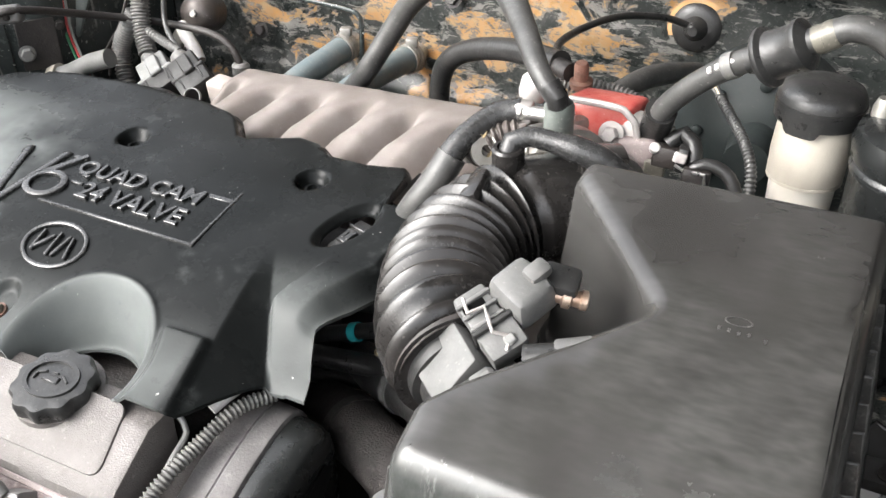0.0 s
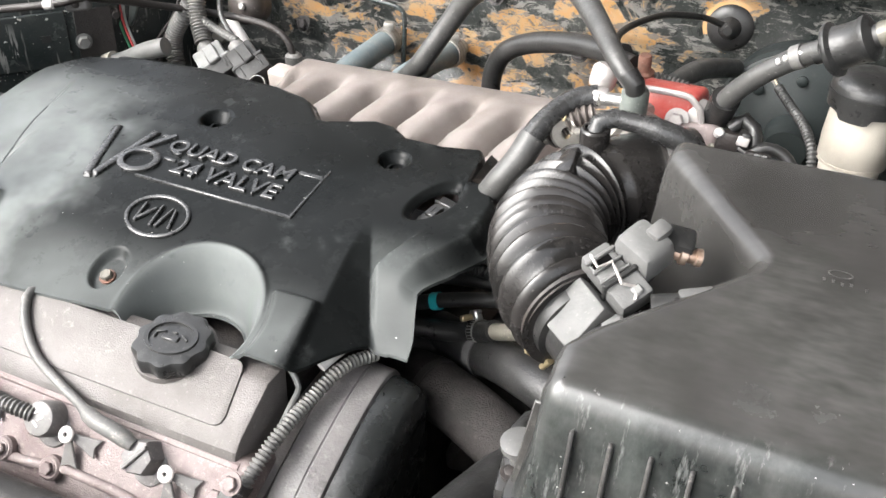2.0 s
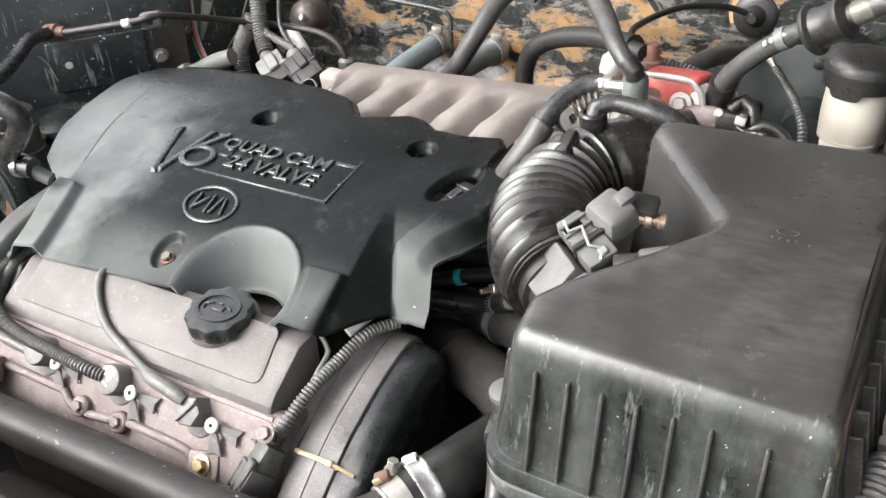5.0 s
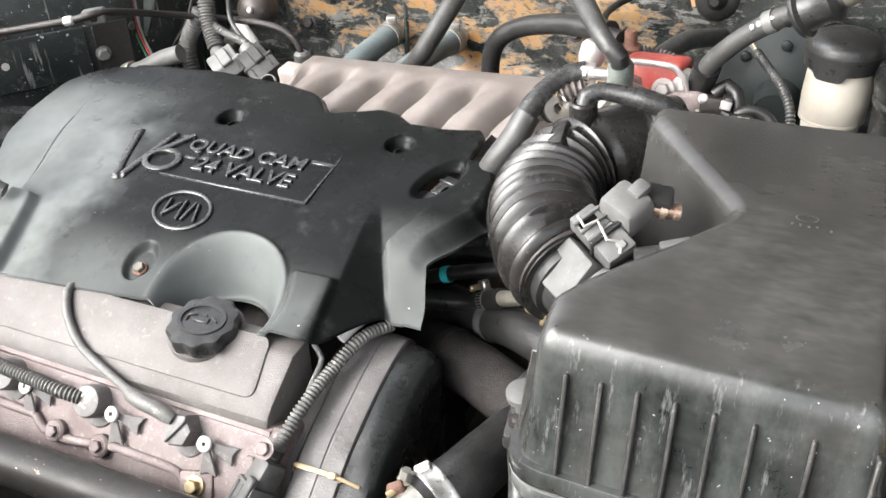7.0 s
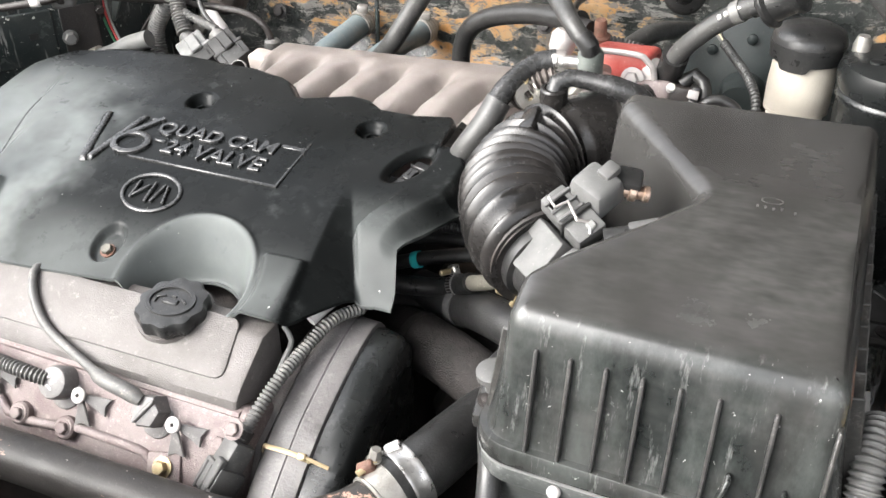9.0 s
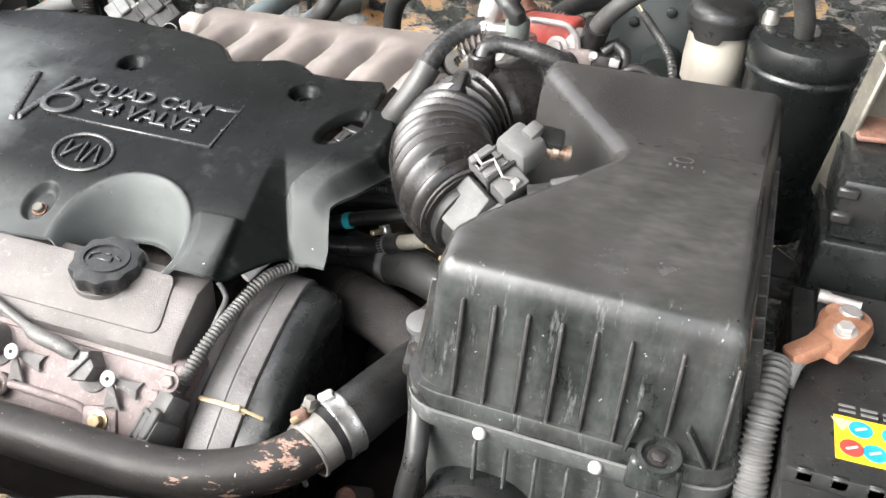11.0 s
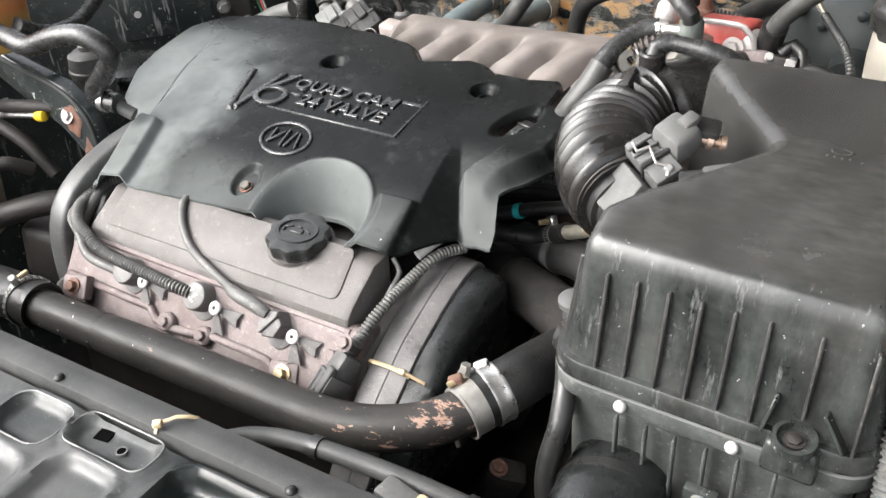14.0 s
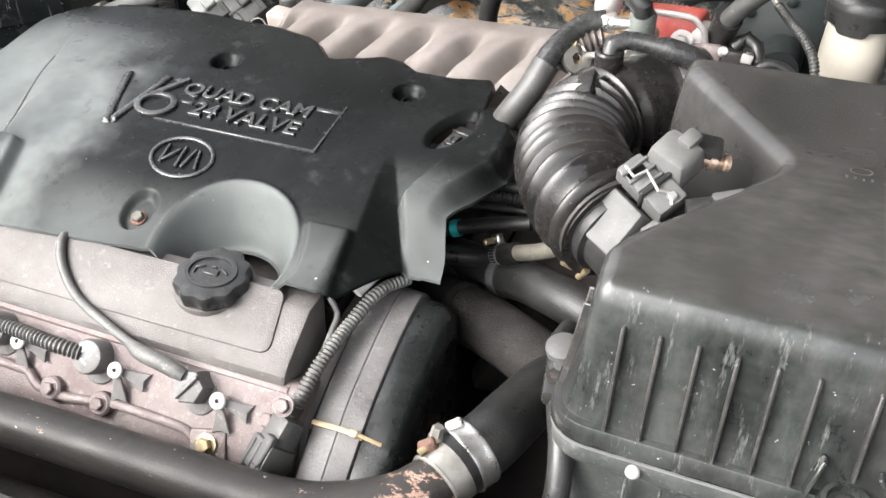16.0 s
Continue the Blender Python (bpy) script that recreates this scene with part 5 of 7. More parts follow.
part("pipe", tube([(-0.915, 0.240, 0.722), (-0.80, 0.239, 0.722), (-0.66, 0.239, 0.725), (-0.52, 0.239, 0.727), (-0.43, 0.240, 0.728), (-0.375, 0.250, 0.732), (-0.325, 0.275, 0.739), (-0.295, 0.310, 0.748), (-0.284, 0.330, 0.752)],
                  0.0235, 24, radii=[(0, 0.965), (0.27, 0.965), (0.285, 1.0), (1, 1.0)]), M_PIPE, pp)
part("weld", ring((-0.745, 0.239, 0.7225), (-0.735, 0.239, 0.7225), 0.0222, 0.004, 0.0012), M_PIPE, pp)
for nm, pts, r in (("black rubber radiator hose running under the air filter box", [(-0.290, 0.318, 0.750), (-0.272, 0.350, 0.756), (-0.260, 0.400, 0.748), (-0.246, 0.450, 0.738), (-0.22, 0.50, 0.72), (-0.17, 0.53, 0.69)], 0.0285),
                   ("black rubber radiator hose bending down beside the engine", [(-0.853, 0.240, 0.722), (-0.905, 0.241, 0.721), (-0.975, 0.247, 0.708), (-1.05, 0.256, 0.678), (-1.13, 0.268, 0.632), (-1.22, 0.28, 0.56)], 0.030)):
    rh_ = thing("radiator_hose", pts[2], nm, "hose", "radiator hoses")
    part("hose", tube(pts, r, 24), M_RUBBER, rh_)
    part("end_cuff", ring(pts[0], pts[1], r - 0.002, 0.008, 0.0025, 28), M_RUBBER, rh_, "rubber hose end")
wb = thing("hose_clamp", (-0.281, 0.336, 0.753), "wide bright zinc band clamp on the radiator hose", "clamp", "hose clamps")
part("band", lathe([(0.0295, -0.0090), (0.0318, -0.0090), (0.0324, -0.007), (0.0316, -0.005), (0.0316, 0.005), (0.0324, 0.007), (0.0318, 0.0090), (0.0295, 0.0090), (0.0295, -0.0090)], 36, along((-0.2845, 0.3305, 0.7515), (-0.2715, 0.3525, 0.7555)), cap=False), M_STEEL, wb)
part("screw_housing", rbox(0.016, 0.010, 0.010, 0.0025, 2, tilt((-0.298, 0.333, 0.780), 15, -25, 30)), M_STEEL, wb)
cl = thing("spring_clamp", (-0.290, 0.318, 0.7495), "dull steel band clamp with a rusty lug on the pipe end", "clamp")
a0, a1 = Vector((-0.295, 0.308, 0.7475)), Vector((-0.284, 0.330, 0.752))
part("band", lathe([(0.0262, -0.014), (0.0285, -0.014), (0.0288, -0.0115), (0.0272, -0.0105), (0.0280, 0.0), (0.0284, 0.012), (0.0262, 0.012), (0.0262, -0.014)], 36, along(a0, a1), cap=False), M_ZINC, cl)
part("rim_drip", tube([(-0.300, 0.285, 0.7265), (-0.301, 0.284, 0.720), (-0.300, 0.286, 0.712)], 0.0026, 8), M_SILVER, cl, "bright bent rim")
part("lug", rbox(0.016, 0.010, 0.014, 0.002, 1, tilt((-0.313, 0.310, 0.772), 10, -30, 20)), M_RUST, cl, "rusty clamp lug")
part("screw", hexbolt(tilt((-0.310, 0.318, 0.776), -10, 10, 0), 0.0055, 0.012, 1.2), M_ZINC, cl)
part("screw_tip", lathe([(0.003, 0), (0.003, 0.02)], 10, along((-0.318, 0.30, 0.772), (-0.295, 0.335, 0.782))), M_BRASS, cl)
hose_clamp((-0.873, 0.2405, 0.7215), (-0.893, 0.2465, 0.7200), 0.0312, "hose clamps", 75)

# ---- air filter box ----
BOX = [(-0.198, 0.326), (0.040, 0.318), (0.044, 0.647), (-0.184, 0.642), (-0.184, 0.612), (-0.086, 0.478), (-0.180, 0.388), (-0.198, 0.368)]


def shifted(pts, d):
    """The outline moved outwards by d (it runs anticlockwise)."""
    out = []
    n = len(pts)
    for i in range(n):
        t = (pts[(i + 1) % n] - pts[i - 1]).normalized()
        out.append(pts[i] + Vector((t.y, -t.x)) * d)
    return out


def lid_top(x, y):
    return 0.947 + 0.059 * smoothstep(0.24, 0.50, y) + 0.006 * smoothstep(0.45, 0.65, y) + 0.004 * smoothstep(-0.2, 0.05, x) * smoothstep(0.45, 0.33, y)


core = rounded(BOX, 0.015, 6)
lid_rings = [[(*p, 0.850) for p in shifted(core, 0.015)]]
for d, dz in ((0.0045, -0.060), (0.0014, -0.024), (0.0002, -0.0135), (-0.0018, -0.0080), (-0.0048, -0.0036), (-0.0088, -0.0011), (-0.0125, -0.0001)):
    q = shifted(core, d)
    lid_rings.append([(p.x, p.y, lid_top(p.x, p.y) + dz) for p in q])
b, V = shell_from(lid_rings)
f = b.faces.new(V[-1])
f.material_index = 1
cuts = [((0, 0.345 + 0.022 * k, 0), (0, 1, 0)) for k in range(14)] + [((-0.17 + 0.024 * k, 0, 0), (1, 0, 0)) for k in range(9)]
for at_, no_ in cuts:
    fs = [f for f in b.faces if f.material_index == 1]
    ed = list({e for f in fs for e in f.edges})
    vs = list({v for f in fs for v in f.verts})
    bmesh.ops.bisect_plane(b, geom=fs + ed + vs, plane_co=at_, plane_no=no_)
for v in b.verts:
    if any(f.material_index == 1 for f in v.link_faces):
        v.co.z = lid_top(v.co.x, v.co.y)
big = [f for f in b.faces if len(f.verts) > 4]
bmesh.ops.triangulate(b, faces=big)
for f in b.faces:
    f.material_index = 0
ab = thing("air_filter_box", (-0.07, 0.48, 0.50), "dusty black plastic air filter box with ribbed sides", "air filter box")
lid = part("lid", b, M_BOX, ab, "dusty black lid with rounded edges", angle=60)
for x in (-0.172, -0.146, -0.1195, -0.093, -0.0665, -0.040, -0.002, 0.0375):
    y0, up = 0.326 - (x + 0.198) * 0.033, 0.009 if x == -0.002 else 0.0
    part("rib", rbox(0.0030, 0.0135, 0.090 - 2 * up, 0.0010, 1, tilt((x, y0 - 0.0070 + 0.17 * up, 0.8925 + up), -9.5, 0, -2)), M_RIB, lid)
for k in range(11):
    part("rib", rbox(0.012, 0.0028, 0.090, 0.001, 1, tilt((0.052, 0.350 + 0.026 * k, 0.896 + 0.002 * k), 0, -9, 0)), M_RIB, lid)
for y in (0.345, 0.365):
    part("rib", rbox(0.014, 0.0028, 0.085, 0.001, 1, tilt((-0.2045, y, 0.890), 0, 8, 0)), M_RIB, lid)
# small worn mark on the lid: a flat oval with plain dots
wk = part("mark", place(lathe([(0.0085, 0), (0.0085, 0.0006), (0.0075, 0.0006), (0.0075, 0)], 28, cap=False), tilt((-0.034, 0.482, lid_top(-0.034, 0.482)), 10, 0, 3) @ Matrix.Diagonal((1, 0.45, 1, 1))), M_RIB, lid, "worn raised mark")
for dx, dy in ((-0.010, -0.009), (-0.004, -0.009), (0.002, -0.010), (0.008, -0.009), (0.018, -0.011)):
    part("dot", rbox(0.0018, 0.0032, 0.0006, 0.0002, 1, tilt((-0.034 + dx, 0.482 + dy, lid_top(-0.034 + dx, 0.482 + dy) + 0.0002), 8, 0, 3)), M_RIB, wk)
fl = [[(*p, z) for p in shifted(core, d)] for d, z in ((0.014, 0.829), (0.021, 0.830), (0.022, 0.833), (0.022, 0.846), (0.0205, 0.849), (0.012, 0.8505))]
b, V = shell_from(fl)
b.faces.new(V[0][::-1])
b.faces.new(V[-1])
part("lid_flange", b, M_BOX, lid)
low = [[(*p, z) for p in shifted(core, d)] for d, z in ((-0.004, 0.50), (0.006, 0.798), (0.008, 0.806), (0.018, 0.808), (0.0195, 0.811), (0.0195, 0.825), (0.018, 0.828))]
b, V = shell_from(low)
b.faces.new(V[0][::-1])
b.faces.new(V[-1])
base = part("base", b, M_BASE, ab, "ribbed black lower half")
lip = [[(*p, z) for p in shifted(core, d)] for d, z in ((0.016, 0.8262), (0.0212, 0.8265), (0.0212, 0.8282), (0.016, 0.8285))]
b, V = shell_from(lip)
b.faces.new(V[0][::-1])
b.faces.new(V[-1])
part("seal_lip", b, M_LTGREY, base, "pale worn sealing lip")
for x in (-0.150, -0.123, -0.097, -0.070, -0.043, -0.012):
    part("rib", rbox(0.0028, 0.008, 0.20, 0.001, 1, tilt((x, 0.3135 - (x + 0.198) * 0.033, 0.700), 2, 0, -2)), M_BASE, base)
for k in range(11):
    part("rib", rbox(0.008, 0.0028, 0.20, 0.001, 1, tilt((0.049, 0.350 + 0.026 * k, 0.700), 0, 2, 0)), M_RIB, base)
for x, y, z in ((-0.146, 0.3005, 0.818), (-0.049, 0.2975, 0.818)):
    part("bolt", lathe([(0.0056, 0), (0.0058, 0.002), (0.0048, 0.004), (0.0025, 0.005)], 18, along((x, y + 0.003, z), (x, y - 1, z + 0.35))), M_BUSH, ab, "pale grey bolt head")
# front latch boss
lb = part("latch_boss", rbox(0.044, 0.026, 0.032, 0.005, 3, tilt((-0.004, 0.298, 0.834), 0, 0, -2), taper=0.92), M_BOX, ab)
part("cup", lathe([(0.017, 0.0), (0.017, 0.009), (0.0135, 0.009), (0.0125, 0.003), (0.004, 0.003)], 28, tilt((-0.004, 0.293, 0.850), 10)), M_BOX, lb)
part("bolt", hexbolt(tilt((-0.004, 0.293, 0.853), 10), 0.006, 0.004, 1.4), M_DARK, lb)
for dx, rz in ((-0.023, 12), (0.026, -35)):
    part("gusset", rbox(0.0035, 0.012, 0.034, 0.001, 1, tilt((-0.004 + dx, 0.302, 0.865), -10, rz, 0)), M_BOX, lb)
# side lug
sg = part("side_lug", rbox(0.040, 0.030, 0.012, 0.004, 2, tilt((0.080, 0.566, 0.845), 0, 0, 0)), M_BOX, ab)
part("lug_bolt", hexbolt(tilt((0.084, 0.562, 0.851)), 0.006, 0.004), M_DARK, sg)
part("gusset", rbox(0.030, 0.004, 0.03, 0.001, 1, tilt((0.072, 0.580, 0.862), 0, 30, 0)), M_BOX, sg)
# corner lug with a knob on the engine side
part("knob", lathe([(0.009, 0), (0.009, 0.014), (0.0145, 0.016), (0.0145, 0.022), (0.010, 0.024)], 22, tilt((-0.219, 0.374, 0.842), 8, -6)), M_MIDGREY, ab, "grey plastic mounting knob")
part("corner_lug", rbox(0.034, 0.040, 0.016, 0.004, 2, tilt((-0.216, 0.365, 0.828), 0, 0, 10)), M_BOX, ab)
part("lug_bolt", hexbolt(tilt((-0.222, 0.362, 0.837)), 0.006, 0.004), M_DARK, ab)
part("drain_lug", rbox(0.030, 0.010, 0.022, 0.003, 2, tilt((-0.066, 0.295, 0.755), 8)), M_BOX, ab)
part("drain_bolt", lathe([(0.007, 0), (0.007, 0.004), (0.005, 0.006)], 16, along((-0.066, 0.291, 0.756), (-0.066, 0, 0.80))), M_LTGREY, ab)
# air intake mouth below
sn = thing("intake_snorkel", (-0.15, 0.22, 0.62), "black plastic air intake snorkel below the filter box", "air duct")
part("elbow", tube([(-0.145, 0.32, 0.705), (-0.142, 0.275, 0.710), (-0.146, 0.235, 0.693), (-0.155, 0.205, 0.655), (-0.16, 0.19, 0.60)], 0.050, 28, power=2.6), M_BLACKPAINT, sn)
part("collar", ring((-0.143, 0.285, 0.709), (-0.142, 0.275, 0.710), 0.0505, 0.010, 0.004), M_PLASTIC, sn)
part("scratch", tube([(-0.186, 0.221, 0.724), (-0.170, 0.211, 0.714), (-0.158, 0.200, 0.701)], 0.0009, 5), M_WHITE, sn, "pale scratch")
solid("drain_hose", tube([(-0.228, 0.43, 0.83), (-0.229, 0.40, 0.835), (-0.216, 0.350, 0.822), (-0.206, 0.325, 0.803), (-0.200, 0.300, 0.775), (-0.203, 0.283, 0.738), (-0.198, 0.272, 0.705), (-0.180, 0.262, 0.675), (-0.16, 0.255, 0.62)], 0.0105, 14),
      M_PLASTIC, "black plastic hose running down beside the filter box", "hose")

# ---- intake bellows and air-flow meter ----
be = thing("intake_bellows", (-0.25, 0.56, 0.86), "black ribbed rubber intake bellows with dusty sheen", "intake hose")
BEL = [(-0.205, 0.705, 0.925), (-0.238, 0.680, 0.926), (-0.268, 0.635, 0.922), (-0.272, 0.575, 0.922), (-0.252, 0.518, 0.927), (-0.228, 0.474, 0.932), (-0.206, 0.449, 0.930)]
part("bellows", tube(BEL, 0.0475, 52, rib=0.0066, pitch=0.0190, soft_rib=True, plain=0.20, radii=[(0, 1.10), (0.17, 1.08), (0.20, 1.0), (0.85, 0.98), (1, 0.90)]), M_BELLOWS, be)
part("cuff", tube([(-0.176, 0.722, 0.924), (-0.200, 0.708, 0.925), (-0.212, 0.700, 0.925)], 0.058, 40), M_BELLOWS, be)
for p, ang, ln in (((-0.303, 0.577, 0.948), 8, 0.030), ((-0.273, 0.622, 0.970), 0, 0.040), ((-0.287, 0.512, 0.898), 25, 0.016)):
    part("moulded_lug", rbox(0.020, ln, 0.014, 0.005, 2, tilt(p, 12, -30, ang)), M_BELLOWS, be, "moulded lug bridging the ribs")
part("clamp_band", ring((-0.207, 0.703, 0.925), (-0.198, 0.710, 0.925), 0.0585, 0.010, 0.0014, 40), M_STEEL, be, "worn steel clamp band")
prt = part("port", lathe([(0.0145, -0.030), (0.0145, 0.004), (0.0125, 0.006), (0.010, 0.006), (0.010, -0.004)], 26, tilt((-0.263, 0.668, 0.985), 6, 0)), M_BELLOWS, be, "short upright rubber port")
part("port_flange", lathe([(0.020, -0.030), (0.022, -0.024), (0.018, -0.018), (0.0145, -0.016)], 26, tilt((-0.263, 0.668, 0.985), 6, 0)), M_BELLOWS, prt)
gc = thing("hose_clamp", (-0.214, 0.462, 0.90), "brassy hose clamp round the bellows end", "clamp", "hose clamps")
part("band", ring((-0.212, 0.456, 0.931), (-0.204, 0.449, 0.929), 0.0440, 0.007, 0.0010), M_DARK, gc, "dark worn band")
part("screw_housing", rbox(0.014, 0.012, 0.018, 0.002, 1, tilt((-0.236, 0.446, 0.895), 20, 30, 20)), M_BRASS, gc)
part("screw", hexbolt(tilt((-0.243, 0.444, 0.905), 10, -50, 0), 0.006, 0.012, 1.2), M_BRASS, gc)
part("screw_tip", lathe([(0.003, 0), (0.003, 0.016)], 10, tilt((-0.228, 0.440, 0.882), 20, 30, 0)), M_BRASS, gc)
mf = thing("air_flow_meter", (-0.19, 0.43, 0.88), "grey plastic air-flow meter body with plug and sensor", "air-flow meter")
ax0, ax1 = Vector((-0.218, 0.461, 0.931)), Vector((-0.157, 0.411, 0.917))
part("barrel", lathe([(0.039, 0.004), (0.039, 0.02), (0.034, 0.022), (0.034, 0.075), (0.030, 0.08)], 36, along(ax0, ax1)), M_PLASTIC, mf)
C4 = [Vector(p) for p in ((-0.210, 0.448, 0.973), (-0.180, 0.423, 0.966), (-0.199, 0.402, 0.935), (-0.230, 0.428, 0.938))]
ctr = sum(C4, Vector()) / 4
nrm = (C4[2] - C4[0]).cross(C4[3] - C4[1]).normalized()
if nrm.dot(Vector((0, -0.2, 1.35)) - ctr) < 0:
    nrm = -nrm
b = bmesh.new()
lo_, hi_ = [b.verts.new(p - nrm * 0.018) for p in C4], [b.verts.new(p + nrm * 0.004) for p in C4]
b.faces.new(hi_)
b.faces.new(lo_[::-1])
for k in range(4):
    b.faces.new((lo_[k], lo_[(k + 1) % 4], hi_[(k + 1) % 4], hi_[k]))
bmesh.ops.recalc_face_normals(b, faces=b.faces)
part("cover_plate", bevelled(b, 0.003, 2), M_MAF, mf, "flat grey cover plate")
pc = part("plug", rbox(0.044, 0.024, 0.020, 0.003, 2, tilt((-0.186, 0.446, 0.980), 25, 22, -30)), M_MAF, mf, "grey wiring plug with wire latch")
part("plug_body", rbox(0.024, 0.028, 0.022, 0.003, 2, tilt((-0.170, 0.437, 0.975), 25, 22, -30)), M_MAF, pc)
part("latch_wire", tube([(-0.203, 0.446, 0.993), (-0.194, 0.434, 0.992), (-0.186, 0.442, 0.995), (-0.174, 0.428, 0.988), (-0.164, 0.432, 0.986), (-0.162, 0.424, 0.980)], 0.0014, 6), M_SILVER, pc)
for k in (-0.014, -0.005, 0.004, 0.013):
    part("plug_ridge", rbox(0.0030, 0.026, 0.004, 0.0008, 1, tilt((-0.186, 0.446, 0.980), 25, 22, -30) @ pose(k, 0, 0.0105)), M_MAF, pc)
for k in (-0.0095, 0.0085):
    part("plug_slot", rbox(0.0050, 0.016, 0.002, 0.0005, 1, tilt((-0.186, 0.446, 0.980), 25, 22, -30) @ pose(k, -0.002, 0.0098)), M_HOLE, pc)
part("latch_tab", rbox(0.008, 0.008, 0.005, 0.0015, 1, tilt((-0.163, 0.431, 0.984), 25, 22, -30)), M_LTGREY, pc, "pale latch tab")
part("wedge", rbox(0.028, 0.018, 0.030, 0.003, 1, tilt((-0.166, 0.412, 0.952), 30, 25, -30)), M_MAF, mf)
part("plug_rib", rbox(0.004, 0.030, 0.026, 0.001, 1, tilt((-0.178, 0.440, 0.980), 25, 22, -30)), M_PLASTIC, pc)
sb = part("sensor", rbox(0.040, 0.036, 0.026, 0.0060, 2, tilt((-0.168, 0.462, 1.000), 22, 14, -25), taper=0.82), M_MAF, mf, "grey sensor block")
part("sensor_plug", rbox(0.026, 0.022, 0.018, 0.004, 2, tilt((-0.148, 0.478, 1.002), 18, 8, 10)), M_PLASTIC, sb)
part("sensor_step", rbox(0.014, 0.018, 0.010, 0.004, 2, tilt((-0.160, 0.466, 1.015), 22, 14, -25)), M_MIDGREY, sb)
part("fitting", lathe([(0.0052, 0), (0.0052, 0.006), (0.0078, 0.007), (0.0078, 0.012), (0.0056, 0.013), (0.0056, 0.018), (0.0068, 0.019), (0.0068, 0.023), (0.004, 0.024)], 12, along((-0.150, 0.470, 0.998), (-0.118, 0.480, 0.993))), M_FITTING, sb)
solid("sensor_lead", tube([(-0.150, 0.425, 0.975), (-0.125, 0.432, 0.980), (-0.112, 0.438, 0.978), (-0.105, 0.43, 0.955)], 0.011, 12), M_PLASTIC, "black wiring lead from the air-flow meter", "wiring lead")
solid("lead_clip", rbox(0.026, 0.012, 0.010, 0.003, 2, tilt((-0.122, 0.436, 0.988), 0, -12, 20)), M_MIDGREY, "grey plastic clip on the wiring lead", "clip")

# hoses between engine and filter box
solid("coolant_hose", tube([(-0.45, 0.60, 0.745), (-0.40, 0.600, 0.752), (-0.365, 0.600, 0.758), (-0.345, 0.595, 0.768), (-0.318, 0.58, 0.790)], 0.0115, 14), M_RUBBER, "black rubber coolant hose under the bellows", "hose", "coolant hoses")
hose_clamp((-0.340, 0.594, 0.772), (-0.325, 0.586, 0.783), 0.012, "hose clamps", 80)
solid("coolant_stub", tube([(-0.325, 0.584, 0.785), (-0.300, 0.572, 0.800), (-0.272, 0.560, 0.822), (-0.250, 0.55, 0.85)], 0.0088, 14), M_DIRTYMETAL, "dull metal coolant pipe stub under the bellows", "pipe")
th = thing("vacuum_hose", (-0.38, 0.62, 0.76), "thin black vacuum hose with a teal clip", "hose", "vacuum hoses")
part("hose", tube([(-0.46, 0.622, 0.748), (-0.425, 0.620, 0.765), (-0.375, 0.620, 0.785), (-0.315, 0.62, 0.803)], 0.0085, 12), M_RUBBER, th)
part("clip", ring((-0.400, 0.620, 0.775), (-0.390, 0.620, 0.779), 0.0085, 0.009, 0.0015), M_TEAL, th, "teal plastic clip")
for k, (y, z, r) in enumerate(((0.64, 0.815, 0.008), (0.655, 0.79, 0.009), (0.63, 0.835, 0.007), (0.61, 0.725, 0.010))):
    solid("vacuum_hose", tube([(-0.47, y, z - 0.02), (-0.42, y, z - 0.008), (-0.36, y - 0.005, z + 0.005), (-0.30, y - 0.01, z + 0.008)], r, 10, rib=0.0008 if k == 0 else 0, pitch=0.004), M_RUBBER,
          "thin black hose in the gap under the bellows", "hose", "vacuum hoses")
wv = thing("coolant_hose", (-0.32, 0.53, 0.70), "woven black coolant hose with a band clamp", "hose", "coolant hoses")
part("hose", tube([(-0.42, 0.585, 0.690), (-0.381, 0.560, 0.712), (-0.325, 0.530, 0.722), (-0.255, 0.49, 0.722), (-0.20, 0.46, 0.70)], 0.032, 22), M_WOVEN, wv)
part("band", ring((-0.366, 0.552, 0.716), (-0.35, 0.543, 0.719), 0.0322, 0.010, 0.0015), M_DARK, wv)
uh = thing("coolant_hose", (-0.30, 0.57, 0.74), "smooth black coolant hose with a grey band", "hose", "coolant hoses")
part("hose", tube([(-0.40, 0.63, 0.728), (-0.346, 0.600, 0.742), (-0.300, 0.572, 0.760), (-0.25, 0.54, 0.772), (-0.18, 0.505, 0.776), (-0.10, 0.47, 0.772)], 0.023, 20), M_RUBBER, uh)
part("band", ring((-0.332, 0.592, 0.747), (-0.318, 0.583, 0.752), 0.0232, 0.012, 0.0015), M_MIDGREY, uh)

# ---- intake manifold ----
mn = thing("intake_manifold", (-0.58, 0.90, 0.78), "dusty pinkish cast intake manifold with curved runners", "intake manifold")
MAN = [(0.755, 0.775), (0.775, 0.815), (0.800, 0.848), (0.835, 0.870), (0.870, 0.8795), (0.905, 0.882), (0.935, 0.881), (0.948, 0.876), (0.955, 0.865), (0.958, 0.830)]
b = bmesh.new()
NX, NY = 190, 70
rows_ = []
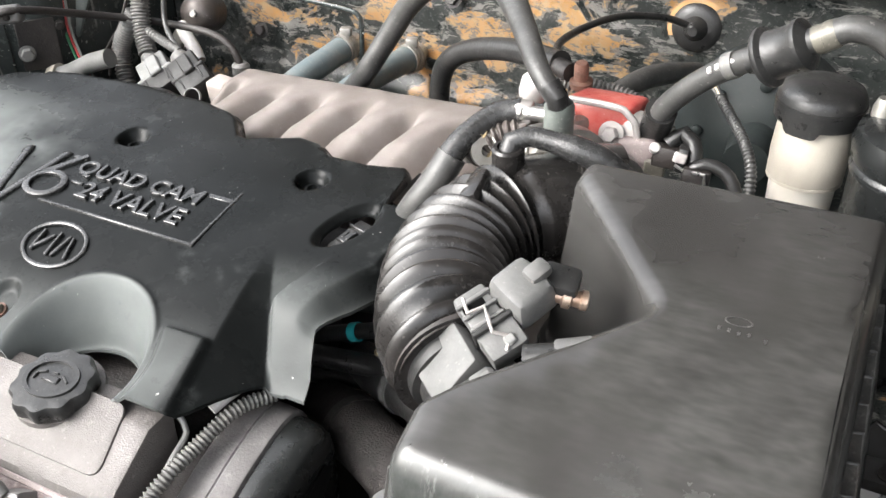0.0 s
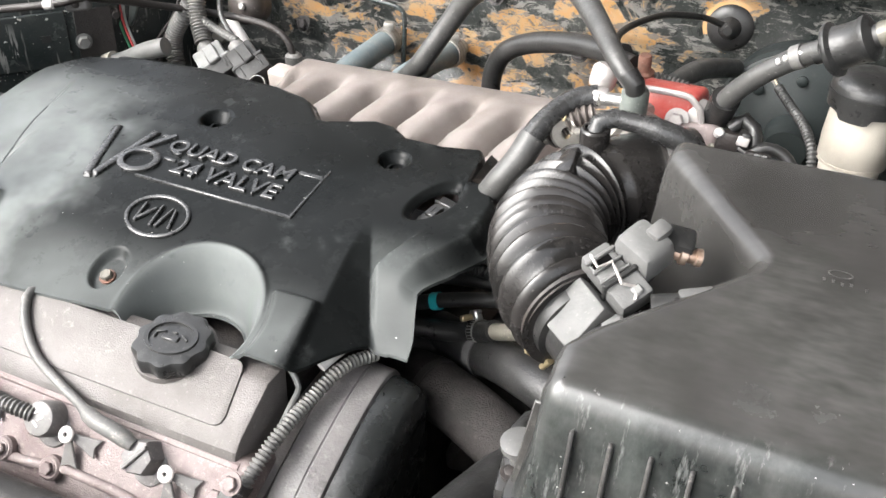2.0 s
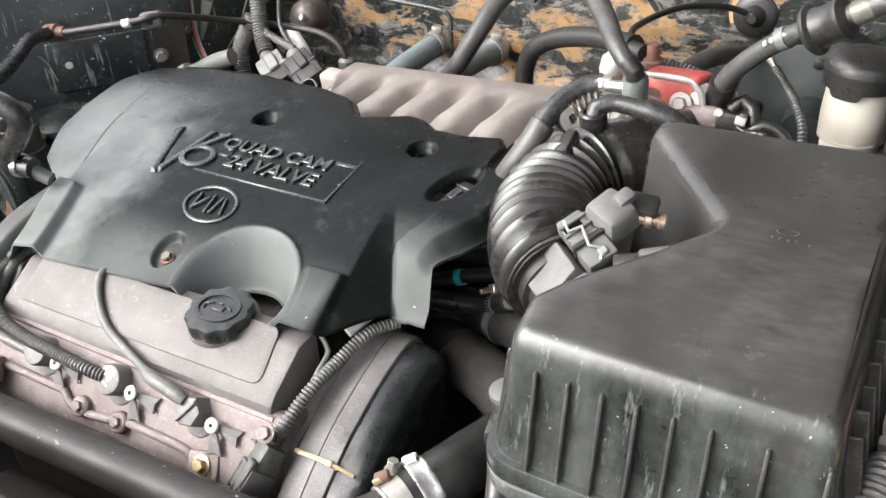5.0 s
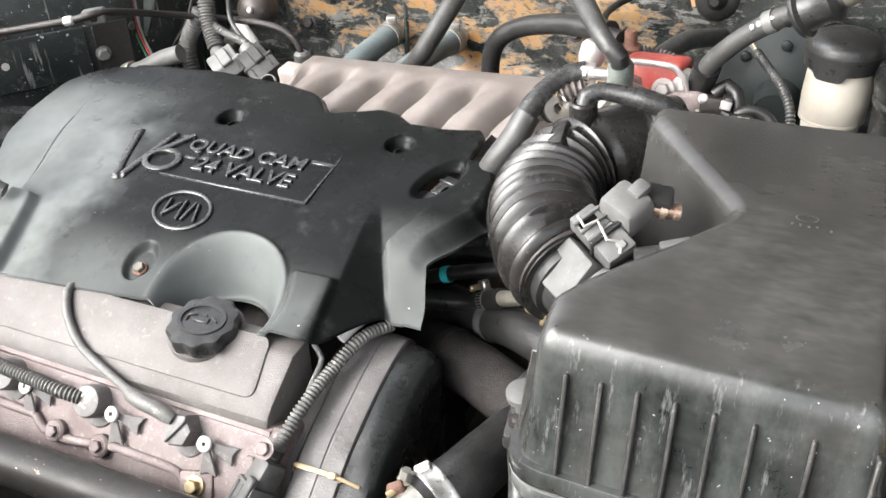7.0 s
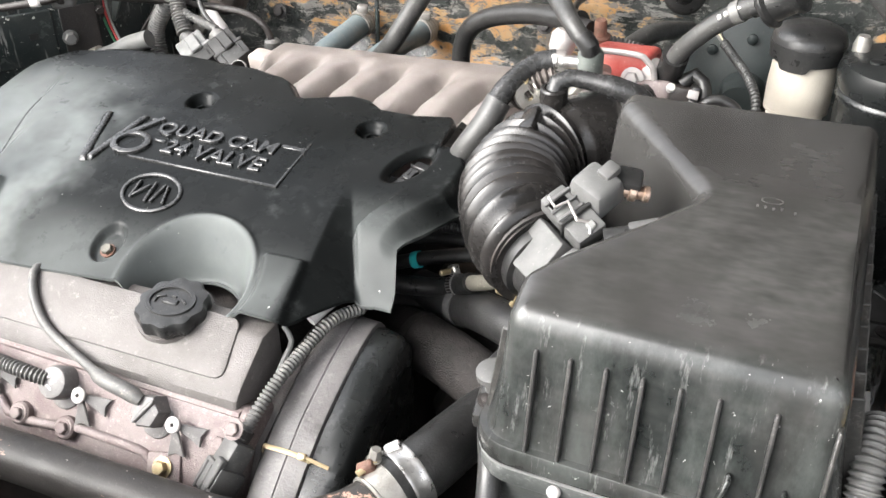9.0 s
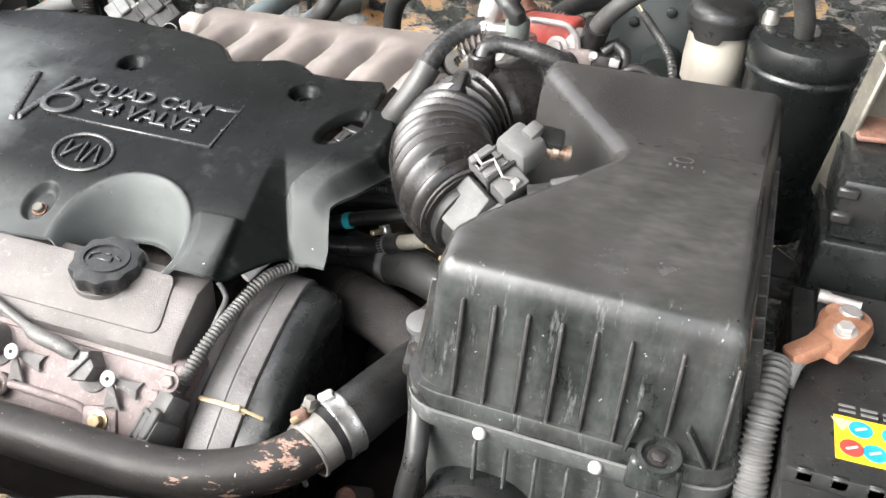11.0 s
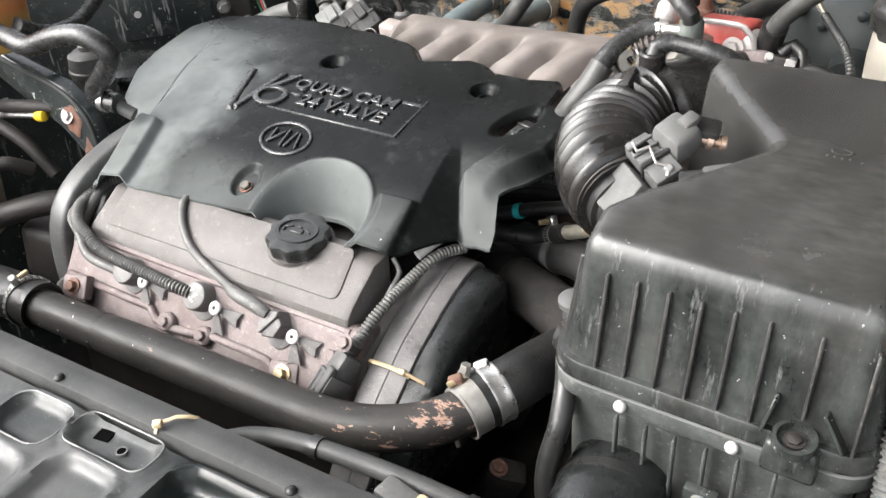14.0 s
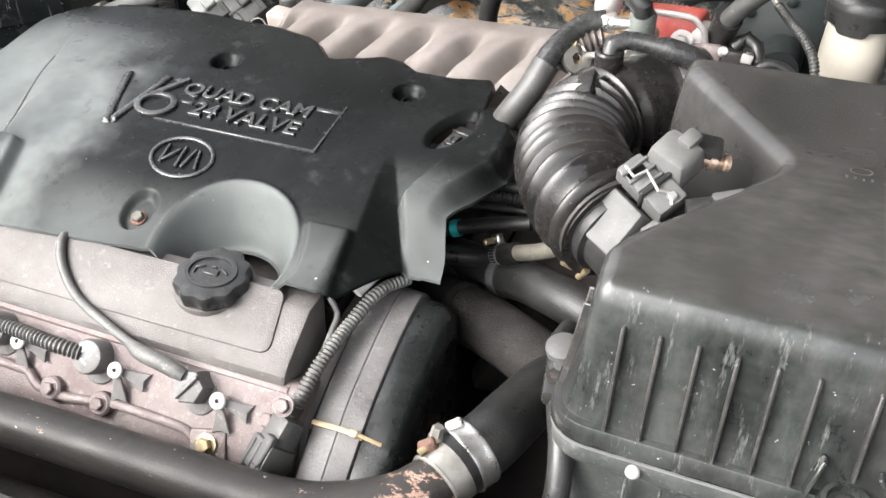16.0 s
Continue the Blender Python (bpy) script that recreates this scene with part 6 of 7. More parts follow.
for j in range(NY + 1):
    v = 0.755 + 0.203 * j / NY
    rr_ = []
    for i in range(NX + 1):
        x = -0.765 + 0.435 * i / NX
        y = v - 0.06 * (x + 0.69)
        z = lerp_table(MAN, v) + 0.062 * (x + 0.69)
        c = (x + 0.670 - 0.46 * (v - 0.89)) / 0.0680
        c -= math.floor(c)
        side = 1.0 - c / 0.62 if c < 0.62 else (c - 0.62) / 0.38
        z -= 0.030 * side ** 2.4 * smoothstep(0.918, 0.84, v)
        # pocket where a runner dips under the flat top
        z -= 0.011 * math.exp(-((min(c, 1.0 - c)) / 0.17) ** 2) * math.exp(-((v - 0.878) / 0.020) ** 2)
        z -= 0.020 * smoothstep(0.020, 0.0, x + 0.765) ** 2
        z += 0.0010 * noise.noise(Vector((x * 30, y * 30, 0)))
        rr_.append(b.verts.new((x, y, z)))
    rows_.append(rr_)
for j in range(NY):
    for i in range(NX):
        b.faces.new((rows_[j][i], rows_[j][i + 1], rows_[j + 1][i + 1], rows_[j + 1][i]))
bmesh.ops.solidify(b, geom=b.faces[:], thickness=0.006)
part("runner_casting", b, M_MANIFOLD, mn, angle=70)
part("boss", rbox(0.034, 0.030, 0.042, 0.006, 3, tilt((-0.768, 0.905, 0.852), 8, 0, -8)), M_MANIFOLD, mn, "pale squared boss")
part("web", rbox(0.030, 0.012, 0.030, 0.004, 2, tilt((-0.748, 0.915, 0.846), 8, 12, -8)), M_MANIFOLD, mn)
part("end_bolt", hexbolt(tilt((-0.475, 0.934, 0.879), 0, 0), 0.008, 0.003, 1.6), M_MANIFOLD, mn)

# ---- throttle body and valves ----
tb = thing("throttle_unit", (-0.24, 0.78, 0.86), "worn zinc throttle unit with red painted cover", "throttle")
part("body", lathe([(0.050, 0), (0.052, 0.01), (0.046, 0.012), (0.044, 0.06), (0.050, 0.062), (0.050, 0.075)], 32, along((-0.190, 0.722, 0.922), (-0.255, 0.775, 0.920))), M_ZINC, tb)
part("flange", rbox(0.016, 0.105, 0.095, 0.006, 2, tilt((-0.262, 0.785, 0.918), 0, 0, -38)), M_ZINC, tb)
for dy, dz in ((-0.045, 0.04), (0.03, 0.042), (-0.045, -0.03)):
    part("bolt", hexbolt(along((-0.268 + 0.5 * dy, 0.778 + dy * 0.8, 0.922 + dz), (-0.30 + 0.5 * dy, 0.74 + dy * 0.8, 0.95 + dz)), 0.006, 0.007), M_STEEL, tb)
rd = part("red_cover", rbox(0.074, 0.050, 0.036, 0.008, 3, tilt((-0.224, 0.832, 0.962), -6, -4, -8)), M_RED, tb, "worn red painted cover")
part("metal_cap", rbox(0.048, 0.030, 0.052, 0.010, 3, tilt((-0.200, 0.816, 0.950), -10, -4, -8)), M_SILVER, rd, "worn silver bracket plate")
part("rim_band", tube([(-0.254, 0.802, 0.984), (-0.222, 0.799, 0.986), (-0.198, 0.797, 0.985), (-0.187, 0.797, 0.975), (-0.182, 0.798, 0.955), (-0.180, 0.798, 0.932)], 0.0035, 8), M_SILVER, rd, "bright bent rim")
part("bolt", hexbolt(along((-0.208, 0.797, 0.958), (-0.212, 0.70, 0.985)), 0.008, 0.009, 1.6), M_SILVER, rd)
part("rusty_stub", lathe([(0.012, -0.012), (0.012, -0.006), (0.0075, -0.004), (0.0075, 0.012), (0.006, 0.015)], 16, tilt((-0.262, 0.86, 0.985), 10)), M_RUST, tb)
part("support_arm", rbox(0.085, 0.050, 0.020, 0.006, 2, tilt((-0.222, 0.815, 0.935), -6, 0, -8)), M_ZINC, tb)
vl = part("valve_block", lathe([(0.014, -0.034), (0.014, 0.002), (0.012, 0.006), (0.006, 0.007)], 22, tilt((-0.246, 0.748, 0.998), 4)), M_GREENISH, tb, "grey-green vacuum valve")
part("spigot", lathe([(0.007, 0), (0.007, 0.03), (0.009, 0.032), (0.009, 0.036)], 14, along((-0.250, 0.750, 0.988), (-0.300, 0.752, 0.983))), M_STEEL, vl)
part("clip", rbox(0.018, 0.018, 0.020, 0.004, 2, tilt((-0.283, 0.755, 0.984), 0, 0, 10)), M_SILVER, vl, "white hose clip")
part("white_valve", lathe([(0.013, 0), (0.015, 0.006), (0.015, 0.020), (0.010, 0.026)], 20, tilt((-0.297, 0.812, 0.972), -10, 10)), M_SILVER, tb, "white plastic valve")
part("linkage", rbox(0.05, 0.02, 0.012, 0.003, 2, tilt((-0.315, 0.745, 0.945), 0, -30, 20)), M_ZINC, tb)
for k in range(5):
    part("spring", ring((-0.322 + 0.006 * k, 0.737, 0.940 + 0.005 * k), (-0.316 + 0.006 * k, 0.737, 0.945 + 0.005 * k), 0.010, 0.002, 0.002, 16), M_STEEL, tb)
part("quadrant", lathe([(0.016, -0.003), (0.016, 0.003), (0.006, 0.003), (0.006, -0.003)], 24, tilt((-0.306, 0.722, 0.952), 60, 0, 40)), M_ZINC, tb)
for dx, dz in ((0.0, 0.0), (-0.012, 0.008), (0.014, -0.006), (0.004, 0.016)):
    part("small_bolt", hexbolt(tilt((-0.318 + dx, 0.728, 0.950 + dz), 40, -30), 0.005, 0.006, 1.3), M_BRASS if dx > 0 else M_STEEL, tb)
mc = part("sensor_arm", rbox(0.054, 0.030, 0.028, 0.006, 3, tilt((-0.188, 0.803, 0.943), -12, -8, -4)), M_ALU_PINK, tb, "cast grey arm under the red cover")
part("arm_web", rbox(0.030, 0.034, 0.020, 0.004, 2, tilt((-0.176, 0.802, 0.931), -12, 10, -4)), M_ALU_PINK, mc)
part("arm_screw", lathe([(0.0055, 0), (0.0055, 0.004), (0.004, 0.006)], 14, tilt((-0.1624, 0.787, 0.957), 50, 20)), M_BUSH, mc)
sp_ = part("sensor_plug", rbox(0.030, 0.022, 0.020, 0.003, 2, tilt((-0.150, 0.794, 0.948), -12, 6, 8)), M_DARK, tb, "black sensor plug")
part("plug_collar", rbox(0.010, 0.026, 0.024, 0.003, 2, tilt((-0.137, 0.792, 0.950), -12, 6, 8)), M_PLASTIC, sp_)
part("bright_tab", rbox(0.012, 0.004, 0.010, 0.001, 1, tilt((-0.1364, 0.778, 0.957), -20, 10, 8)), M_SILVER, sp_)
part("clip_wire", tube([(-0.140, 0.776, 0.950), (-0.1302, 0.774, 0.9465), (-0.122, 0.772, 0.9480), (-0.1109, 0.769, 0.9493), (-0.110, 0.770, 0.940)], 0.0017, 6), M_STEEL, sp_)
part("lower_plug", rbox(0.026, 0.020, 0.016, 0.003, 2, tilt((-0.120, 0.780, 0.941), -10, 4, 10)), M_DARK, tb, "black wiring plug")
part("bracket_leg", rbox(0.020, 0.010, 0.026, 0.002, 1, tilt((-0.160, 0.786, 0.932), -8, 0, 0)), M_DIRTYMETAL, tb)
part("crumpled_sleeve", tube([(-0.326, 0.727, 0.940), (-0.3106, 0.735, 0.956), (-0.2967, 0.742, 0.964), (-0.284, 0.748, 0.967)], 0.0125, 16, rib=0.0016, pitch=0.0062), M_MOTOR, tb, "crumpled worn metal sleeve")
part("cable_bracket", tube([(-0.30, 0.735, 0.95), (-0.285, 0.715, 0.962), (-0.262, 0.715, 0.966)], 0.004, 8), M_ZINC, tb)
for p in ((-0.235, 0.88, 0.958), (-0.21, 0.90, 0.95)):
    part("ribbed_lead", tube([(p[0] - 0.06, p[1], p[2] + 0.01), p, (p[0] + 0.05, p[1] - 0.03, p[2] - 0.02)], 0.008, 10, rib=0.001, pitch=0.005), M_CONDUIT, tb)

# hoses round the throttle
bh = thing("breather_hose", (-0.50, 0.95, 0.82), "grey dusty rubber hose arching over the manifold", "hose", "engine hoses")
part("hose", tube([(-0.640, 1.02, 0.835), (-0.598, 0.992, 0.880), (-0.560, 1.000, 0.941), (-0.534, 1.000, 0.979), (-0.486, 0.980, 1.018), (-0.424, 0.940, 1.046), (-0.359, 0.880, 1.056), (-0.313, 0.820, 1.043), (-0.273, 0.760, 1.027), (-0.250, 0.744, 1.010)], 0.0142, 18, radii=[(0, 1), (0.74, 1), (0.95, 0.72), (1, 0.70)]), M_GREYHOSE, bh)
part("end_sleeve", tube([(-0.256, 0.746, 1.018), (-0.247, 0.742, 1.010), (-0.246, 0.745, 1.000)], 0.0108, 16), M_RUBBER, bh)
solid("vacuum_hose", tube([(-0.492, 1.000, 0.83), (-0.492, 1.000, 0.880), (-0.474, 0.990, 0.919), (-0.431, 0.970, 0.947), (-0.364, 0.930, 0.971), (-0.290, 0.875, 0.988)], 0.0135, 16), M_RUBBER,
      "black rubber hose bending down behind the manifold", "hose", "engine hoses")
eh = thing("bypass_hose", (-0.33, 0.72, 0.85), "grey rubber bypass hose curving from the valve", "hose", "engine hoses")
part("upper", tube([(-0.285, 0.757, 0.984), (-0.308, 0.748, 0.978), (-0.328, 0.720, 0.962), (-0.338, 0.700, 0.945)], 0.0125, 16), M_GLOSSHOSE, eh)
part("lower", tube([(-0.334, 0.704, 0.950), (-0.345, 0.690, 0.925), (-0.364, 0.682, 0.895), (-0.390, 0.690, 0.850)], 0.0150, 16), M_GREYHOSE, eh)
solid("idle_air_hose", tube([(-0.263, 0.668, 0.984), (-0.262, 0.672, 0.994), (-0.250, 0.680, 0.998), (-0.219, 0.681, 0.996), (-0.185, 0.684, 0.988), (-0.160, 0.69, 0.968)], 0.0105, 14, radii=[(0, 0.9), (0.45, 0.9), (0.5, 1.12), (1, 1.12)]), M_GLOSSHOSE,
      "glossy black rubber hose from the bellows port", "hose", "engine hoses")
solid("servo_hose", tube([(-0.240, 0.90, 0.948), (-0.222, 0.955, 0.952), (-0.205, 1.005, 0.944), (-0.185, 1.07, 0.925)], 0.0125, 14), M_GREYHOSE, "grey rubber hose behind the red cover", "hose", "engine hoses")

# heater hoses through the firewall
for nm, pts, cp in (("a", [(-0.765, 1.00, 0.800), (-0.750, 1.060, 0.820), (-0.741, 1.125, 0.829), (-0.737, 1.175, 0.834)], 1), ("b", [(-0.660, 0.98, 0.815), (-0.642, 1.040, 0.834), (-0.632, 1.110, 0.837), (-0.622, 1.175, 0.834)], 1)):
    hh = thing("heater_hose", pts[1], "blue-grey rubber heater hose pushed onto the firewall pipe", "hose", "heater hoses")
    part("hose", tube(pts, 0.0195, 20), M_BLUEHOSE, hh)
    part("pipe_stub", tube([pts[-1], (pts[-1][0], 1.20, pts[-1][2])], 0.015, 16), M_STEEL, hh)
    end, back = Vector(pts[-1]), (Vector(pts[-2]) - Vector(pts[-1])).normalized()
    hc = thing("hose_clamp", end, "broad ribbed bright clamp on the heater hose end", "clamp", "hose clamps")
    for k in range(3):
        part("band", ring(end + back * (0.004 + 0.007 * k), end + back * (0.010 + 0.007 * k), 0.0205, 0.0055, 0.0022, 30), M_ZINC, hc)
    part("screw_housing", rbox(0.018, 0.014, 0.014, 0.003, 2, tilt(tuple(end + back * 0.010 + Vector((0.004, 0, 0.026))), 0, 0, 20)), M_ZINC, hc)
gr = thing("firewall_grommet", (-0.212, 1.18, 0.941), "black rubber cable grommet in the firewall", "grommet")
part("disc", lathe([(0.030, 0), (0.032, 0.006), (0.026, 0.012), (0.016, 0.013), (0.010, 0.026), (0.006, 0.030)], 28, along((-0.212, 1.186, 0.941), (-0.212, 1.0, 0.955))), M_RUBBER, gr)
part("primer_ring", ring((-0.212, 1.1835, 0.941), (-0.212, 1.0, 0.941), 0.031, 0.003, 0.007, 32), M_PRIMER, gr, "bare orange primer round the hole")
solid("throttle_cable", tube([(-0.290, 0.87, 0.985), (-0.310, 0.920, 0.988), (-0.318, 1.000, 0.976), (-0.303, 1.050, 0.976), (-0.283, 1.100, 0.971), (-0.245, 1.145, 0.960), (-0.212, 1.172, 0.943)], 0.0045, 10), M_RUBBER,
      "thin black throttle cable running to the firewall", "cable")
part("cable_end", lathe([(0.010, 0), (0.010, 0.03)], 14, along((-0.300, 0.878, 0.985), (-0.27, 0.86, 0.985))), M_DARK, [o for o in bpy.data.objects if o.name == "throttle_cable"][0])
for x, z in ((-0.335, 0.975), (-0.56, 0.93), (-0.905, 0.83), (-0.42, 0.865)):
    solid("panel_bolt", hexbolt(along((x, 1.180, z), (x, 1.0, z + 0.05)), 0.009, 0.008, 1.5), M_DARK, "dark bolt in the firewall panel", "bolt", "firewall bolts")
solid("brake_line", tube([(-0.93, 1.165, 0.905), (-0.83, 1.165, 0.900), (-0.735, 1.168, 0.893), (-0.712, 1.168, 0.886), (-0.708, 1.168, 0.868), (-0.708, 1.165, 0.80)], 0.004, 8), M_BODY, "thin painted pipe along the firewall", "pipe")

# ---- brake servo, check valve, fluid tank, drier ----
sv = thing("brake_servo", (-0.10, 1.06, 0.76), "large dull black round brake servo on the firewall", "brake servo")
SV = (-0.100, 1.04, 0.860)
part("drum", lathe([(0.038, 0.0), (0.05, 0.010), (0.086, 0.018), (0.100, 0.026), (0.102, 0.040), (0.098, 0.046), (0.098, 0.09), (0.07, 0.14)], 48, along(SV, (SV[0], 1.3, SV[2]))), M_SERVO, sv)
part("hub", lathe([(0.026, -0.05), (0.030, 0.0), (0.038, 0.004)], 28, along(SV, (SV[0], 1.3, SV[2]))), M_SERVO, sv)
for a in range(8):
    p = (SV[0] + 0.070 * math.cos(a * 0.785), SV[1] + 0.013, SV[2] + 0.070 * math.sin(a * 0.785))
    part("dimple", lathe([(0.007, 0), (0.007, 0.004), (0.004, 0.006)], 12, along(p, (p[0], 0.8, p[2]))), M_SERVO, sv)
ck = thing("check_valve", (-0.06, 0.755, 1.08), "black plastic vacuum check valve between two hoses", "check valve")
v0, v1 = Vector((-0.080, 0.760, 1.069)), Vector((-0.042, 0.750, 1.094))
part("valve", lathe([(0.009, -0.012), (0.009, 0.0), (0.024, 0.002), (0.0255, 0.004), (0.0255, 0.007), (0.0205, 0.010), (0.0195, 0.020), (0.0200, 0.033), (0.0215, 0.035), (0.0215, 0.039), (0.016, 0.042), (0.011, 0.044), (0.010, 0.056)], 32, along(v0, v1)), M_PLASTIC, ck)
part("hose", tube([(-0.172, 0.815, 0.960), (-0.160, 0.792, 0.996), (-0.134, 0.780, 1.029), (-0.102, 0.770, 1.057), (-0.084, 0.762, 1.069)], 0.0105, 14), M_GREYHOSE, ck)
part("elbow", tube([(-0.178, 0.825, 0.930), (-0.170, 0.812, 0.965), (-0.163, 0.796, 0.992)], 0.0150, 16), M_RUBBER, ck, "black rubber elbow")
part("out_pipe", tube([tuple(v1), (-0.033, 0.749, 1.101), (-0.020, 0.748, 1.108), (0.000, 0.748, 1.107), (0.020, 0.750, 1.094), (0.040, 0.757, 1.072), (0.052, 0.77, 1.04), (0.056, 0.79, 1.015)], 0.0105, 16), M_GREYHOSE, ck, "dusty grey pipe")
part("dirty_neck", lathe([(0.0112, 0), (0.0120, 0.004), (0.0112, 0.008), (0.0118, 0.014), (0.0108, 0.018)], 18, along(v1, (-0.022, 0.748, 1.107))), M_DIRTYMETAL, ck, "dirty grey neck")
part("clamp", ring((-0.104, 0.770, 1.056), (-0.094, 0.767, 1.062), 0.0108, 0.010, 0.001), M_CONDUIT, ck)
for k in range(4):
    part("white_mark", rbox(0.004, 0.006, 0.003, 0.0005, 1, tilt((-0.121 + 0.006 * k, 0.765 - 0.001 * k, 1.050 + 0.0045 * k), 30, -35, 0)), M_WHITE, ck, "white paint marks")
sl_ = thing("servo_wiring", (-0.10, 0.80, 0.95), "grey corrugated wiring with bare ends beside the servo", "wiring")
part("conduit", tube([(-0.118, 0.832, 1.000), (-0.102, 0.810, 0.992), (-0.084, 0.780, 0.985), (-0.070, 0.755, 0.968), (-0.066, 0.74, 0.93)], 0.0046, 10, rib=0.0007, pitch=0.004), M_GREYHOSE, sl_)
for k in range(3):
    part("wire", tube([(-0.140 + 0.004 * k, 0.850, 1.015), (-0.130 + 0.003 * k, 0.840, 1.008), (-0.116, 0.830, 0.998)], 0.0018, 6), (M_CONDUIT, M_TIE, M_DARK)[k], sl_)
part("lead", tube([(-0.153, 0.800, 0.958), (-0.141, 0.806, 0.9695), (-0.1295, 0.801, 0.963), (-0.1254, 0.790, 0.950), (-0.126, 0.783, 0.940)], 0.0075, 12), M_RUBBER, sl_)
part("lead", tube([(-0.128, 0.781, 0.943), (-0.114, 0.785, 0.952), (-0.0971, 0.785, 0.949), (-0.0854, 0.780, 0.939), (-0.075, 0.775, 0.915)], 0.0065, 12), M_RUBBER, sl_)

RC = Vector((-0.031, 0.842, 0.0))
rs = thing("fluid_reservoir", (RC.x, RC.y, 0.84), "cream plastic fluid reservoir with a black screw cap", "fluid reservoir")
part("tank", lathe([(0.029, 0.930), (0.0315, 0.931), (0.0345, 0.936), (0.0350, 0.960), (0.0335, 0.985), (0.030, 1.008)], 40, pose(RC.x, RC.y, 0)), M_CREAM, rs)
part("lower_tank", lathe([(0.027, 0.84), (0.0295, 0.90), (0.0305, 0.9305), (0.0290, 0.9315)], 40, pose(RC.x, RC.y, 0)), M_PALETANK, rs, "paler lower tank")
part("seam", ring((RC.x, RC.y, 0.934), (RC.x, RC.y, 1.0), 0.0338, 0.003, 0.0008, 40), M_CREAM, rs)
b = bmesh.new()
CAPP = [(0.0362, 0.0), (0.0385, 0.001), (0.0392, 0.014), (0.0385, 0.024), (0.0350, 0.031), (0.026, 0.0355), (0.012, 0.0375)]
rows_ = [[b.verts.new((RC.x + r * math.cos(a), RC.y + r * math.sin(a), 0.992 + h - (0.007 * smoothstep(0.1, 0.5, math.sin(3 * a + 0.9)) if h < 0.005 else 0.0))) for a in (2 * math.pi * k / 72 for k in range(72))] for r, h in CAPP]
for A, B in zip(rows_, rows_[1:]):
    for k in range(72):
        b.faces.new((A[k], A[(k + 1) % 72], B[(k + 1) % 72], B[k]))
b.faces.new(rows_[0][::-1])
b.faces.new(rows_[-1])
cp_ = part("cap", b, M_PLASTIC, rs, "domed black cap with a wavy skirt")
part("cap_rim", ring((RC.x, RC.y, 1.009), (RC.x, RC.y, 2.0), 0.0388, 0.003, 0.0010, 56), M_PLASTIC, cp_)
dr = thing("receiver_drier", (0.064, 0.800, 0.80), "black painted round drier canister with a rolled rim", "canister")
part("canister", lathe([(0.055, 0.78), (0.058, 0.80), (0.058, 0.972), (0.0605, 0.975), (0.0605, 0.980), (0.058, 0.983), (0.061, 0.988), (0.063, 1.000), (0.060, 1.012), (0.050, 1.017), (0.012, 1.017)], 44, pose(0.064, 0.800, 0)), M_BLACKPAINT, dr)
for dx, dy in ((0.030, -0.022), (-0.028, -0.018), (0.0, -0.038), (0.032, 0.02)):
    part("cap_bolt", lathe([(0.007, 0), (0.007, 0.003), (0.004, 0.004)], 14, tilt((0.064 + dx, 0.800 + dy, 1.016))), M_BLACKPAINT, dr)
part("fitting", lathe([(0.013, 0), (0.013, 0.006), (0.009, 0.010)], 16, tilt((0.060, 0.80, 1.015))), M_SILVER, dr, "dull metal fitting")
part("fitting", lathe([(0.009, 0), (0.009, 0.012), (0.006, 0.02)], 16, tilt((0.020, 0.815, 1.012))), M_ZINC, dr)

# ---- battery corner ----
bt = thing("car_battery", (0.17, 0.40, 0.62), "black car battery with a yellow warning sticker", "battery")
part("case", bevelled(plate([(0.083, 0.262), (0.262, 0.262), (0.262, 0.512), (0.083, 0.512)], 0.62, 0.868), 0.004, 2), M_PLASTIC, bt)
part("lid", bevelled(plate([(0.081, 0.285), (0.264, 0.285), (0.264, 0.514), (0.081, 0.514)], 0.866, 0.886), 0.003, 2), M_PLASTIC, bt)
part("ledge", bevelled(plate([(0.081, 0.258), (0.264, 0.258), (0.264, 0.286), (0.081, 0.286)], 0.856, 0.872), 0.003, 2), M_PLASTIC, bt)
for k in range(6):
    part("notch", rbox(0.014, 0.006, 0.012, 0.002, 1, tilt((0.095 + 0.024 * k, 0.288, 0.880))), M_PLASTIC, bt)
part("raised_back", bevelled(plate([(0.100, 0.425), (0.262, 0.425), (0.262, 0.512), (0.100, 0.512)], 0.884, 0.891), 0.002, 1), M_PLASTIC, bt)
st = part("sticker", rbox(0.075, 0.046, 0.0008, 0.0, 1, tilt((0.152, 0.329, 0.8866), 0, 0, 1)), M_YELLOW, bt, "yellow warning sticker with round signs")
for k, (dx, dy, mm) in enumerate(((0.133, 0.340, M_CYAN), (0.156, 0.340, M_CYAN), (0.178, 0.340, M_CYAN), (0.126, 0.318, M_SIGNRED), (0.142, 0.318, M_CYAN), (0.164, 0.318, M_SIGNRED))):
    part("round_sign", lathe([(0.0085, 0), (0.0085, 0.0006)], 20, tilt((dx, dy, 0.8871))), mm, st)
    part("sign_bar", rbox(0.009, 0.002, 0.0004, 0.0, 1, tilt((dx, dy, 0.8879), 0, 0, 30)), M_WHITE, st)
b = bmesh.new()
vs = [b.verts.new((0.120 + 0.008 * c, 0.341 + 0.008 * s, h)) for h in (0.8871, 0.8877) for c, s in ((-1, 0.8), (1, 0.8), (0, -0.8))]
b.faces.new(vs[:3])
b.faces.new(vs[3:][::-1])
for k in range(3):
    b.faces.new((vs[k], vs[(k + 1) % 3], vs[3 + (k + 1) % 3], vs[3 + k]))
part("triangle_sign", b, M_TIE, st)
